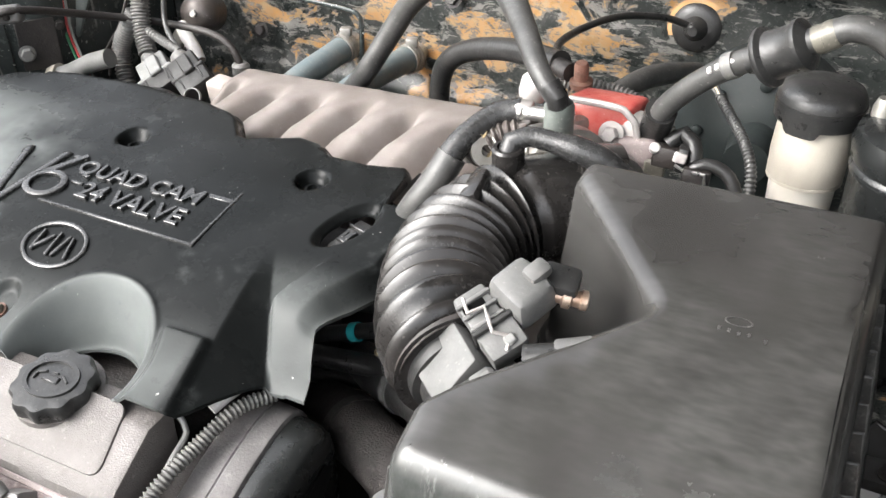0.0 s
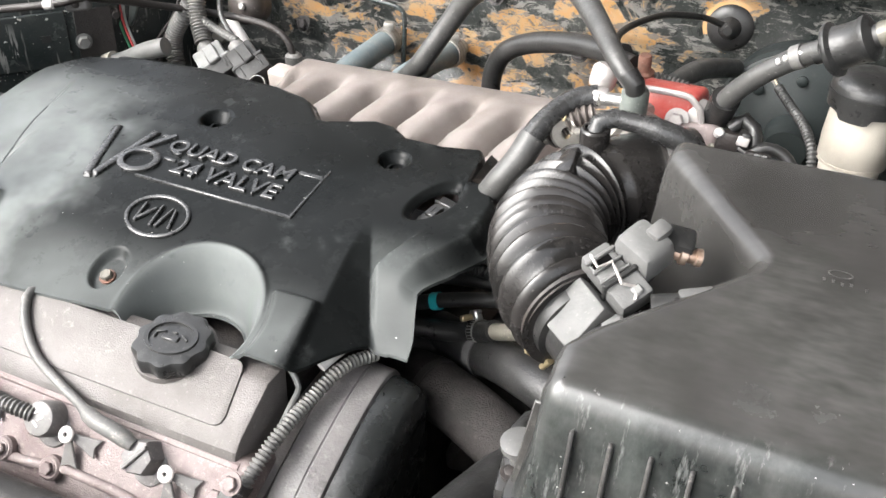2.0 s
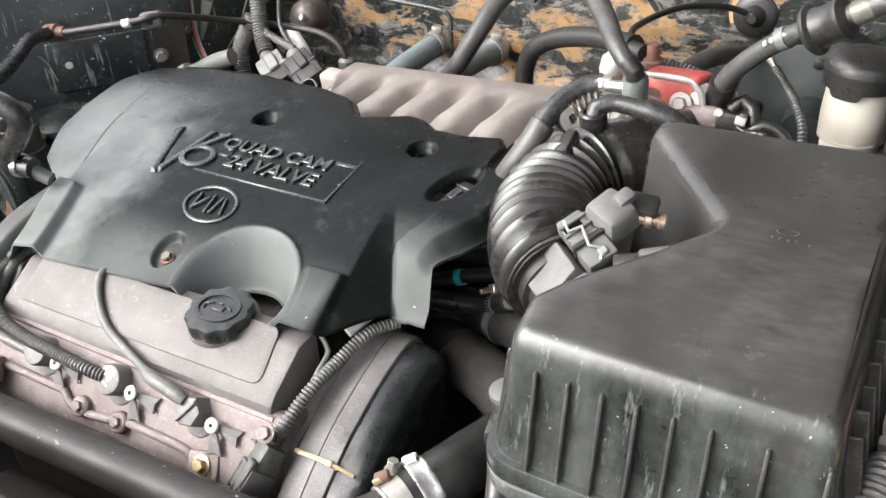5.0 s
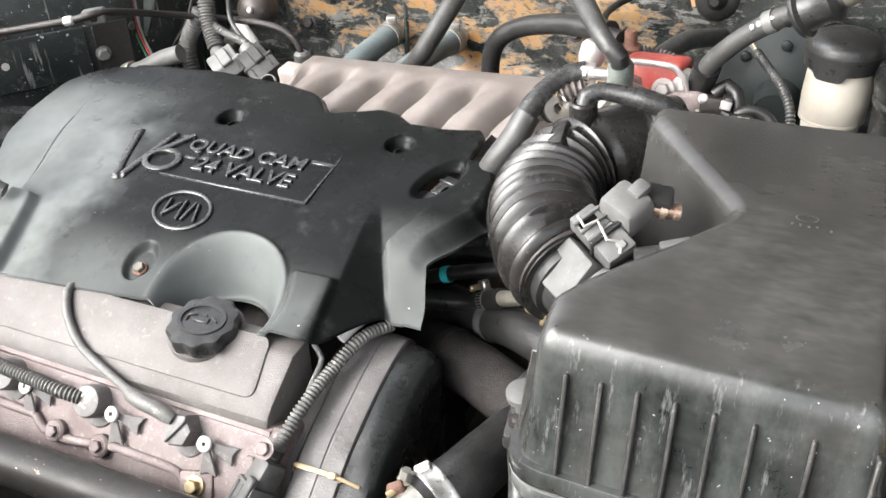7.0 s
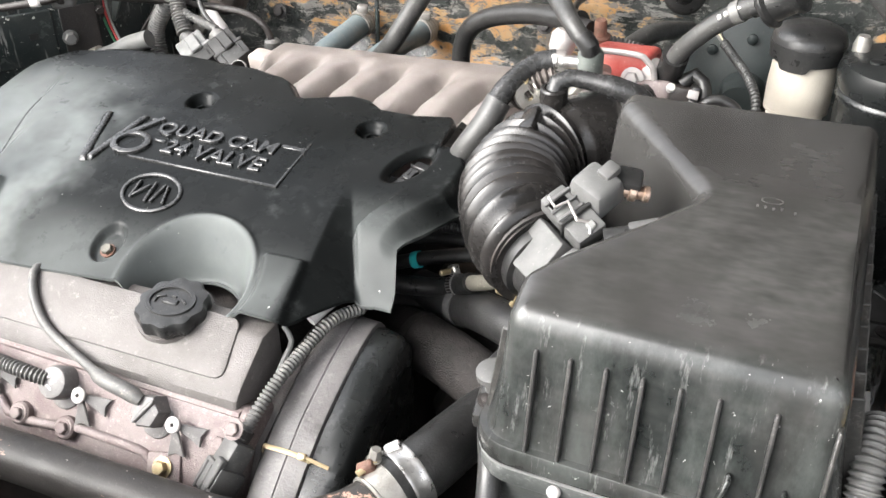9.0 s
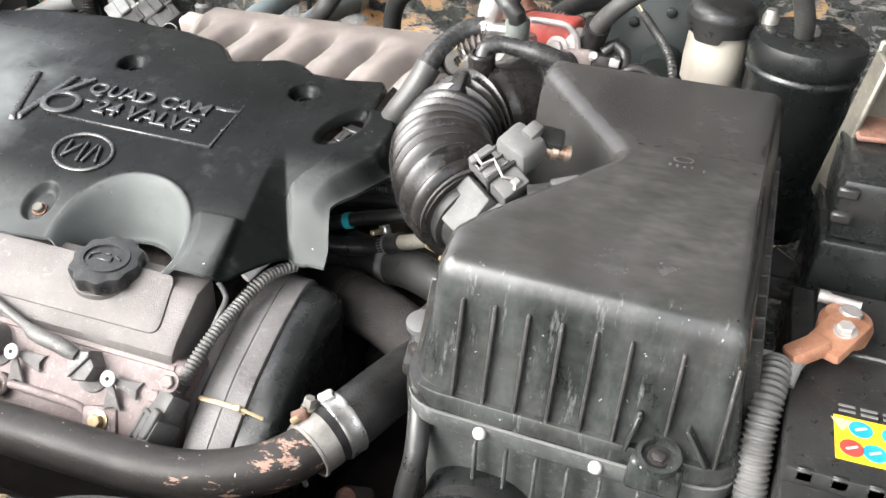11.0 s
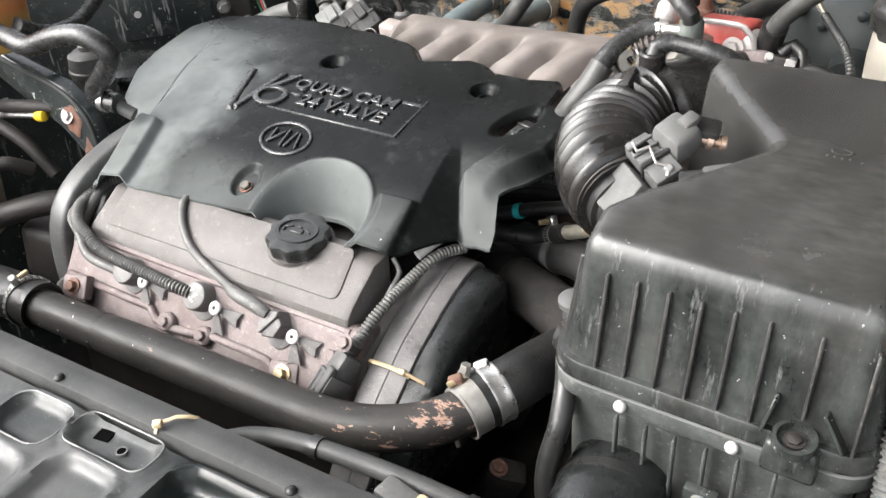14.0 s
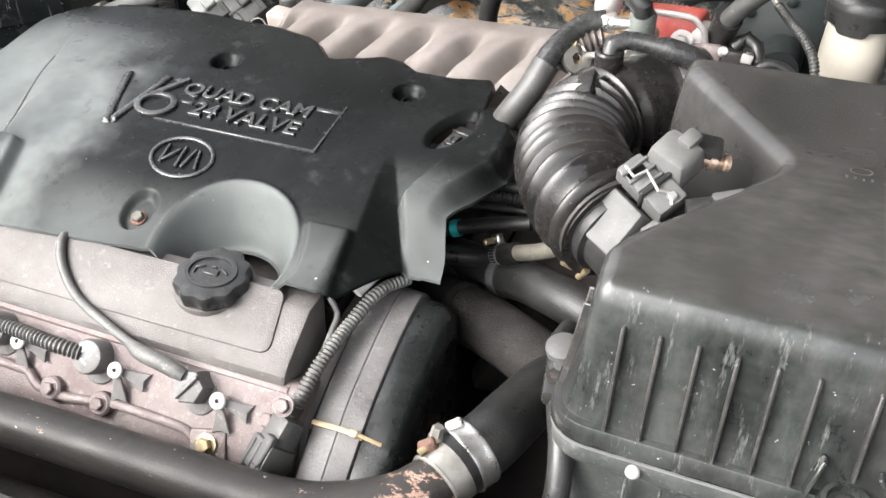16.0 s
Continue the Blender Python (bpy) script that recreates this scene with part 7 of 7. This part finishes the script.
for k in range(4):
    for r in range(2):
        part("print_bar", rbox(0.012, 0.0025, 0.0006, 0.0, 1, tilt((0.124 + 0.016 * k, 0.358 + 0.006 * r, 0.8866), 0, 0, 1)), M_LTGREY, bt, "small unreadable print")
tm = thing("battery_terminal", (0.115, 0.425, 0.886), "coppery battery terminal clamp with a bright bolt", "battery terminal")
part("clamp", lathe([(0.010, 0.0), (0.021, 0.001), (0.022, 0.014), (0.019, 0.020), (0.011, 0.021)], 26, tilt((0.120, 0.447, 0.890), -4, 4)), M_COPPER, tm)
part("strap", rbox(0.034, 0.052, 0.010, 0.004, 2, tilt((0.112, 0.420, 0.908), 10, -6, -32)), M_COPPER, tm)
part("ear", rbox(0.020, 0.034, 0.014, 0.004, 2, tilt((0.090, 0.398, 0.905), 18, -10, -60)), M_COPPER, tm)
part("post", lathe([(0.0105, 0), (0.0095, 0.010), (0.0085, 0.012)], 20, tilt((0.121, 0.447, 0.905), -4, 4)), M_SILVER, tm, "lead post")
part("bolt", hexbolt(tilt((0.117, 0.421, 0.914), 8, -6), 0.0072, 0.007, 1.3), M_SILVER, tm, "bright bolt")
part("cross_bolt", lathe([(0.0055, 0), (0.0055, 0.008), (0.004, 0.010), (0.004, 0.034)], 12, along((0.098, 0.470, 0.910), (0.14, 0.462, 0.912))), M_SILVER, tm)
part("wire_end", tube([(0.090, 0.398, 0.903), (0.083, 0.385, 0.897), (0.079, 0.370, 0.888)], 0.006, 10), M_LTGREY, tm)
solid("battery_conduit", tube([(0.070, 0.386, 0.893), (0.068, 0.368, 0.892), (0.066, 0.345, 0.880), (0.066, 0.322, 0.851), (0.070, 0.300, 0.808), (0.074, 0.280, 0.75), (0.074, 0.270, 0.68)], 0.0118, 16, rib=0.0012, pitch=0.0050), M_CONDUIT_LT,
      "pale grey corrugated conduit running down beside the battery", "conduit", "corrugated conduits")
fb = thing("fuse_box", (0.15, 0.56, 0.75), "black plastic fuse box behind the battery", "fuse box")
part("box", bevelled(plate([(0.095, 0.535), (0.245, 0.535), (0.245, 0.655), (0.095, 0.655)], 0.74, 0.925), 0.004, 2), M_BLACKPAINT, fb)
part("lid", bevelled(plate([(0.100, 0.540), (0.243, 0.540), (0.243, 0.655), (0.100, 0.655)], 0.926, 0.985), 0.005, 2), M_BLACKPAINT, fb)
for z in (0.975, 0.950):
    part("catch", rbox(0.018, 0.008, 0.010, 0.002, 1, tilt((0.106, 0.537, z))), M_PLASTIC, fb)
bk = thing("metal_bracket", (0.12, 0.67, 0.85), "worn bare-metal bracket with rusty face beside the canister", "bracket")
part("leg", rbox(0.006, 0.026, 0.16, 0.002, 1, tilt((0.106, 0.640, 0.985), 8, 4, 20)), M_DIRTYMETAL, bk)
part("web", rbox(0.06, 0.006, 0.09, 0.002, 1, tilt((0.138, 0.655, 1.03), 8, 0, 10)), M_DIRTYMETAL, bk)
part("foot", rbox(0.06, 0.04, 0.006, 0.002, 1, tilt((0.138, 0.642, 0.992), 10, 0, 10)), M_RUST, bk)

# ---- beyond the engine: tanks, hoses, loom ----
tk = thing("steering_fluid_tank", (-1.135, 0.46, 0.90), "translucent amber fluid tank with a black cap", "fluid tank")
TX, TY = -1.145, 0.470
TP = pose(TX, TY, 0.142) @ Matrix.Diagonal((0.95, 0.95, 0.87, 1))
part("tank", lathe([(0.050, 0.900), (0.055, 0.905), (0.0575, 0.940), (0.060, 0.985), (0.061, 1.000), (0.0655, 1.002), (0.067, 1.007), (0.0655, 1.013), (0.060, 1.014)], 52, TP), M_AMBER, tk)
part("lid", lathe([(0.0605, 1.012), (0.0615, 1.018), (0.058, 1.024), (0.040, 1.030), (0.020, 1.033)], 52, TP), M_AMBERLID, tk, "pale amber domed lid")
part("band", ring((TX, TY, 1.018), (TX, TY, 2.0), 0.0622, 0.010, 0.0022, 52), M_AMBERLID, tk)
part("cap", lathe([(0.023, 1.028), (0.026, 1.030), (0.026, 1.053), (0.023, 1.059), (0.008, 1.060)], 60, pose(0.006, 0, 0) @ TP, lobes=18, depth=0.0006), M_PLASTIC, tk)
for k in range(3):
    part("level_mark", rbox(0.008, 0.004, 0.003, 0.001, 1, tilt((TX - 0.040, TY - 0.043, 0.957 + 0.017 * k), 0, 0, 45)), M_AMBER, tk)
part("spout", lathe([(0.009, 0), (0.009, 0.03), (0.011, 0.032)], 16, along((TX + 0.03, TY - 0.035, 0.970), (TX + 0.09, TY - 0.055, 0.968))), M_AMBER, tk)
sh = thing("steering_hose", (-1.0, 0.44, 0.90), "glossy black rubber hose from the amber tank to the engine", "hose", "tank hoses")
part("hose", tube([(-1.072, 0.418, 0.976), (-1.040, 0.424, 0.968), (-1.005, 0.426, 0.961), (-0.952, 0.430, 0.980), (-0.905, 0.437, 0.986), (-0.877, 0.445, 0.964), (-0.902, 0.449, 0.932), (-0.932, 0.453, 0.905), (-0.930, 0.458, 0.889), (-0.905, 0.462, 0.886)], 0.0134, 18), M_GLOSSHOSE, sh)
part("spring_clip", ring((-0.925, 0.459, 0.888), (-0.91, 0.461, 0.887), 0.0136, 0.008, 0.0015), M_STEEL, sh)
part("clip_ear", rbox(0.004, 0.012, 0.012, 0.001, 1, tilt((-1.058, 0.418, 0.996), 0, 0, 20)), M_STEEL, sh)
part("nipple", lathe([(0.0085, 0), (0.0085, 0.034)], 14, along((-0.918, 0.461, 0.886), (-0.875, 0.475, 0.862))), M_MIDGREY, sh)
rh = thing("return_hose", (-1.13, 0.60, 0.90), "black rubber return hose joined to a steel pipe", "hose", "tank hoses")
part("hose", tube([(-1.085, 0.470, 0.963), (-1.095, 0.515, 0.936), (-1.115, 0.580, 0.922), (-1.166, 0.660, 0.919), (-1.188, 0.710, 0.930), (-1.205, 0.767, 0.920)], 0.0108, 14), M_GLOSSHOSE, rh)
part("pipe", tube([(-1.205, 0.767, 0.920), (-1.171, 0.767, 0.926), (-1.065, 0.800, 0.944), (-1.028, 0.830, 0.950), (-1.012, 0.940, 0.912), (-0.960, 1.000, 0.892), (-0.865, 1.000, 0.891), (-0.824, 1.000, 0.875), (-0.811, 1.000, 0.845), (-0.811, 1.0, 0.80)], 0.0055, 10), M_DARK, rh)
part("union", lathe([(0.013, -0.014), (0.014, -0.012), (0.014, 0.010), (0.010, 0.012), (0.009, 0.026)], 18, along((-1.203, 0.766, 0.921), (-1.16, 0.77, 0.927))), M_RUST, rh, "corroded union")
part("white_tip", lathe([(0.007, 0), (0.007, 0.012), (0.003, 0.016)], 10, along((-1.075, 0.795, 0.942), (-1.055, 0.803, 0.946))), M_WHITE, rh)
pc_ = part("pipe_clip", rbox(0.036, 0.018, 0.024, 0.006, 3, tilt((-1.043, 0.824, 0.944), 0, -8, 20)), M_MIDGREY, rh, "grey plastic pipe clip")
part("clip_slot", rbox(0.012, 0.020, 0.014, 0.003, 1, tilt((-1.043, 0.822, 0.945), 0, -8, 20)), M_DARK, pc_)
part("fitting", lathe([(0.013, 0), (0.013, 0.012), (0.009, 0.016)], 18, tilt((-0.811, 1.0, 0.838))), M_CONDUIT, rh)

def on_wall(s, z, out=0.0):
    """A place along the slanting wing wall, s from 0 to 1."""
    p, q = Vector((-1.215, 0.782)), Vector((-1.10, 0.93))
    n_ = Vector((0.148, -0.115)).normalized()
    c = p + (q - p) * s + n_ * out
    return pose(c.x, c.y, z, 90, 0, math.degrees(math.atan2(0.148, 0.115)))


wp = thing("wing_plate", (-1.16, 0.85, 0.83), "dark painted plate with holes on the inner wing", "panel plate")
b = bevelled(rbox(0.155, 0.085, 0.006, 0.002, 1, on_wall(0.28, 0.858, 0.004)), 0.0005)
part("plate", b, M_BODY, wp)
part("hole", lathe([(0.006, 0), (0.006, 0.001)], 16, on_wall(0.02, 0.861, 0.0075)), M_WHITE, wp, "bright round hole")
part("slot", rbox(0.014, 0.010, 0.001, 0.0, 1, on_wall(0.52, 0.862, 0.0078)), M_INK, wp)
part("slot", rbox(0.010, 0.006, 0.001, 0.0, 1, on_wall(0.40, 0.905, 0.0015)), M_INK, wp)
part("drip_mark", tube([tuple(on_wall(-0.20, 0.885, 0.008).translation), tuple(on_wall(-0.14, 0.868, 0.008).translation), tuple(on_wall(-0.10, 0.838, 0.008).translation)], 0.0015, 6), M_LTGREY, wp, "dried white drip")
solid("bracket_plate", rbox(0.055, 0.075, 0.004, 0.001, 1, on_wall(0.90, 0.862, 0.004)), M_DARK, "dark dirty bracket plate on the inner wing", "bracket")
solid("panel_bolt", hexbolt(on_wall(0.80, 0.851, 0.006), 0.0095, 0.010, 1.3), M_LTGREY, "pale flange bolt on the inner wing", "bolt", "wing bolts")
solid("panel_bolt", hexbolt(on_wall(1.08, 0.886, 0.003), 0.006, 0.006, 1.3), M_DARK, "small dark bolt on the inner wing", "bolt", "wing bolts")

# washer tank and arm at the corner
wt = thing("washer_tank", (-1.20, 0.36, 0.55), "aged beige plastic washer tank", "washer tank")
part("upper_tank", rbox(0.13, 0.13, 0.19, 0.030, 4, tilt((-1.290, 0.395, 0.850), 0, 0, 10)), M_BEIGE, wt)
part("lower_tank", rbox(0.16, 0.15, 0.22, 0.035, 4, tilt((-1.308, 0.400, 0.70), 0, 6, 10)), M_BEIGE, wt)
part("grey_plug", rbox(0.026, 0.020, 0.020, 0.003, 2, tilt((-1.116, 0.372, 0.764), 20, 35, 35)), M_LTGREY, wt, "grey plug on the side")
part("plug_lead", tube([(-1.15, 0.37, 0.73), (-1.128, 0.371, 0.753), (-1.104, 0.373, 0.776), (-1.085, 0.39, 0.79), (-1.07, 0.42, 0.77)], 0.010, 12), M_DARK, wt, "black taped lead")
am = thing("support_arm", (-1.08, 0.49, 0.75), "dark painted support arm with rusty scrapes", "support arm")
ARM = [(-1.217, 0.871), (-1.139, 0.830), (-1.075, 0.800), (-1.045, 0.77), (-1.035, 0.70), (-0.998, 0.70), (-1.001, 0.797), (-1.014, 0.841), (-1.055, 0.872), (-1.132, 0.889), (-1.196, 0.908)]
part("arm", bevelled(plate(ARM, 0.489, 0.515, "y"), 0.006, 3), M_BODY, am)
part("edge_bead", tube([(-1.205, 0.488, 0.902), (-1.132, 0.488, 0.885), (-1.058, 0.487, 0.867), (-1.018, 0.487, 0.838), (-1.005, 0.487, 0.795), (-1.001, 0.487, 0.72)], 0.003, 8), M_RAIL, am)
part("rust_patch", lathe([(0.021, 0), (0.019, 0.0012), (0.012, 0.0016)], 26, along((-1.046, 0.4888, 0.822), (-1.046, 0.2, 0.84)) @ Matrix.Diagonal((0.8, 1.2, 1, 1)), lobes=5, depth=0.0025), M_RUST, am, "scraped rusty patch")
part("arm_bolt", hexbolt(along((-1.054, 0.487, 0.828), (-1.056, 0.2, 0.95)), 0.008, 0.006, 1.5), M_SILVER, am, "pale flange bolt")
part("rust_patch", lathe([(0.018, 0), (0.016, 0.0012), (0.010, 0.0014)], 26, along((-1.026, 0.4888, 0.770), (-1.026, 0.2, 0.78)) @ Matrix.Diagonal((0.6, 1.5, 1, 1)), lobes=4, depth=0.003), M_RUST, am)
ro = thing("steel_rod", (-1.15, 0.47, 0.81), "thin bright rod with a yellow tip", "rod")
part("rod", tube([(-1.230, 0.455, 0.806), (-1.170, 0.468, 0.813), (-1.112, 0.480, 0.819)], 0.0045, 10), M_STEEL, ro)
part("tip", lathe([(0.007, 0), (0.008, 0.004), (0.008, 0.014), (0.005, 0.016)], 12, along((-1.114, 0.479, 0.818), (-1.09, 0.484, 0.821))), M_YELLOW, ro, "yellow plastic tip")
part("sleeve", tube([(-1.175, 0.470, 0.826), (-1.135, 0.478, 0.830), (-1.09, 0.50, 0.828)], 0.010, 12), M_DARK, ro)
solid("taped_loom", tube([(-1.33, 0.42, 0.76), (-1.25, 0.425, 0.785), (-1.20, 0.43, 0.800), (-1.175, 0.44, 0.815), (-1.12, 0.45, 0.79), (-1.08, 0.46, 0.74)], 0.010, 10), M_DARK, "taped dark wiring loom beside the washer tank", "wiring")
solid("lower_hose", tube([(-1.30, 0.36, 0.60), (-1.20, 0.37, 0.66), (-1.12, 0.38, 0.70), (-1.05, 0.42, 0.72), (-1.02, 0.46, 0.70)], 0.018, 14), M_DARK, "dark greasy hose below the washer tank", "hose")
lm = thing("engine_mount", (-1.03, 0.50, 0.55), "dark greasy engine mount beside the timing cover", "engine mount")
part("mount", rbox(0.16, 0.20, 0.10, 0.02, 3, tilt((-1.06, 0.50, 0.62), 0, 10, 10)), M_DARK, lm)
part("stud", hexbolt(tilt((-1.05, 0.46, 0.675), 5, 10), 0.012, 0.015), M_RUST, lm)
part("strut_top", lathe([(0.06, 0), (0.064, 0.02), (0.060, 0.026), (0.045, 0.020), (0.02, 0.032)], 40, tilt((-1.155, 0.70, 0.785), 0, 0)), M_BLACKPAINT, lm)
cn_ = thing("small_canister", (-1.125, 0.60, 0.78), "dusty grey ribbed canister beside the hoses", "canister")
part("body", lathe([(0.030, 0.78), (0.031, 0.80), (0.0335, 0.802), (0.0335, 0.808), (0.031, 0.810), (0.031, 0.838), (0.0335, 0.840), (0.0335, 0.846), (0.031, 0.848), (0.030, 0.868), (0.022, 0.874), (0.008, 0.876)], 32, pose(-1.125, 0.60, 0)), M_MIDGREY, cn_)
part("cap", lathe([(0.012, 0.874), (0.012, 0.882), (0.009, 0.885)], 20, pose(-1.125, 0.60, 0)), M_MIDGREY, cn_)
tc = thing("timing_cover", (-0.93, 0.44, 0.60), "grey rounded timing belt cover at the engine's end", "timing cover")
part("rim", tube([(-0.938, 0.352, 0.620), (-0.942, 0.352, 0.690), (-0.942, 0.364, 0.752), (-0.942, 0.398, 0.786), (-0.942, 0.462, 0.807), (-0.942, 0.55, 0.815)], 0.0165, 20, power=5), M_TIMING, tc)
part("face", bevelled(plate([(0.355, 0.60), (0.358, 0.69), (0.372, 0.748), (0.405, 0.780), (0.465, 0.798), (0.60, 0.80), (0.62, 0.60)], -0.950, -0.900, "x"), 0.006, 2), M_PLASTIC, tc)
part("inner_rim", tube([(-0.912, 0.345, 0.640), (-0.915, 0.350, 0.700), (-0.915, 0.366, 0.748), (-0.915, 0.396, 0.774), (-0.915, 0.445, 0.790)], 0.008, 14), M_MIDGREY, tc)
part("foot_bolt", hexbolt(along((-0.925, 0.322, 0.672), (-0.925, 0.1, 0.80)), 0.008, 0.008), M_DARK, tc)
part("foot", rbox(0.035, 0.022, 0.022, 0.005, 2, tilt((-0.930, 0.335, 0.665), 20)), M_TIMING, tc)

# loom behind the cover
def corr(pts, r, label):
    return solid("corrugated_conduit", tube(pts, r, 12, rib=r * 0.12, pitch=0.0052), M_CONDUIT, label, "conduit", "corrugated conduits")


corr([(-0.969, 0.99, 0.965), (-0.967, 0.985, 0.928), (-0.961, 0.975, 0.898), (-0.951, 0.965, 0.878), (-0.939, 0.955, 0.862)], 0.0125, "thick grey corrugated conduit behind the engine cover")
corr([(-0.985, 0.99, 0.905), (-0.995, 0.985, 0.886), (-1.018, 0.985, 0.852), (-1.018, 0.98, 0.822), (-1.007, 0.97, 0.796), (-1.000, 0.96, 0.750)], 0.0125, "thick grey corrugated conduit bending down")
corr([(-0.962, 0.975, 0.893), (-0.946, 0.970, 0.889), (-0.920, 0.965, 0.882), (-0.875, 0.950, 0.877)], 0.0062, "thin grey corrugated conduit to a plug")
solid("loom_wire", tube([(-0.931, 1.00, 0.950), (-0.930, 0.99, 0.906), (-0.912, 0.975, 0.888), (-0.880, 0.957, 0.874)], 0.0040, 10), M_GREYHOSE, "grey sleeved wire among the loom", "wire")
solid("taped_elbow", tube([(-0.845, 0.845, 0.845), (-0.835, 0.835, 0.862), (-0.815, 0.845, 0.858), (-0.800, 0.860, 0.838)], 0.013, 12), M_RUBBER, "black taped elbow at the cover's edge", "hose")
for p, q, w, mm, lb_ in (((-0.928, 0.948, 0.852), (-0.866, 0.905, 0.828), 0.046, M_LTGREY, "light grey square wiring plug"), ((-0.866, 0.942, 0.866), (-0.778, 0.888, 0.836), 0.042, M_PLUG, "dark grey square wiring plug")):
    cn = thing("wiring_plug", p, lb_ + " behind the engine cover", "wiring plug", "wiring plugs")
    P, Q = Vector(p), Vector(q)
    d = (Q - P).normalized()
    part("housing", rbox(w, 0.026, 0.040, 0.004, 2, along(P + d * 0.020, Q, 30)), mm, cn)
    part("socket", rbox(w * 1.15, 0.032, 0.034, 0.004, 2, along(P + d * 0.056, Q, 30)), M_PLUG, cn)
    part("collar", rbox(w * 1.22, 0.035, 0.008, 0.002, 1, along(P + d * 0.041, Q, 30)), mm, cn)
    for k in (-1, 1):
        part("ridge", rbox(0.003, 0.034, 0.030, 0.001, 1, along(P + d * 0.052, Q, 30) @ pose(k * w * 0.35, 0, 0)), M_PLUG, cn)
    part("latch", rbox(w * 0.4, 0.010, 0.036, 0.002, 1, along(P + d * 0.030 + Vector((0, -0.006, 0.016)), P + d * 2 + Vector((0, -0.006, 0.016)), 30)), mm, cn)
    part("boot", tube([tuple(P - d * 0.012), tuple(P + d * 0.006)], 0.013, 12), M_CONDUIT, cn)
solid("lifting_eye", ring((-0.774, 0.850, 0.866), (-0.770, 0.80, 0.892), 0.0115, 0.004, 0.0014, 24), M_CONDUIT, "small metal ring beside the wiring plug", "ring")
wm = thing("wiper_motor", (-0.98, 1.13, 0.84), "grey rounded wiper motor on the firewall", "motor")
part("dome", lathe([(0.031, 0.03), (0.031, 0.0), (0.028, -0.012), (0.016, -0.022), (0.006, -0.024)], 28, along((-0.967, 1.110, 0.870), (-0.985, 1.21, 0.845))), M_MOTOR, wm, "brown-grey domed housing")
part("dome_bolt", lathe([(0.006, 0), (0.006, 0.004), (0.004, 0.006)], 16, along((-0.960, 1.088, 0.877), (-0.955, 1.0, 0.90))), M_STEEL, wm)
part("arm", rbox(0.024, 0.02, 0.08, 0.006, 2, tilt((-1.000, 1.10, 0.835), 0, 40, 0)), M_ZINC, wm)
part("white_pipe", tube([(-0.985, 1.085, 0.855), (-0.966, 1.07, 0.845), (-0.946, 1.06, 0.833), (-0.930, 1.05, 0.818)], 0.0105, 14), M_WHITE, wm, "white plastic pipe")
wr = thing("relay_tag", (-1.12, 1.00, 0.84), "grey plastic tag with red and green wires", "wiring tag")
part("tag", rbox(0.040, 0.008, 0.070, 0.006, 2, tilt((-1.105, 0.985, 0.890), -15, 20, 20)), M_GREENISH, wr)
part("tag", rbox(0.032, 0.008, 0.045, 0.006, 2, tilt((-1.130, 0.985, 0.868), -15, -15, 20)), M_GREENISH, wr)
part("tag_bolt", hexbolt(tilt((-1.128, 0.972, 0.845), 70, 0, 20), 0.006, 0.006), M_RUST, wr)
for dx, mm in ((0.0, M_WIRE_RED), (-0.008, M_WIRE_GREEN), (0.006, M_LTGREY)):
    part("wire", tube([(-1.10 + dx, 0.968, 0.94), (-1.098 + dx, 0.962, 0.88), (-1.075 + dx, 0.95, 0.84), (-1.045 + dx, 0.94, 0.805), (-1.03 + dx, 0.935, 0.785)], 0.0020, 6), mm, wr)
wj = thing("hose_joint", (-1.09, 0.94, 0.79), "dusty white pipe joint with a yellowed tag", "pipe joint")
part("sleeve", tube([(-1.100, 0.92, 0.808), (-1.065, 0.925, 0.822), (-1.030, 0.93, 0.840), (-0.995, 0.935, 0.852)], 0.0140, 16), M_LTGREY, wj)
part("collar", ring((-1.092, 0.921, 0.811), (-1.077, 0.923, 0.817), 0.0150, 0.016, 0.004), M_CREAM, wj)
part("tag", rbox(0.020, 0.014, 0.014, 0.003, 1, tilt((-1.112, 0.905, 0.806), 0, 20, 10)), M_WHITE, wj)
part("clip_tag", rbox(0.012, 0.012, 0.010, 0.002, 1, tilt((-1.098, 0.900, 0.804), 0, 20, 10)), M_TIE, wj)
for k in range(3):
    solid("thin_wire", tube([(-1.0 + 0.02 * k, 1.0, 0.93), (-1.02 + 0.01 * k, 0.99, 0.88), (-1.05 + 0.01 * k, 0.985, 0.84), (-1.07 + 0.02 * k, 0.98, 0.80)], 0.003, 6), M_DARK, "thin black wire among the loom", "wire", "loom wires")
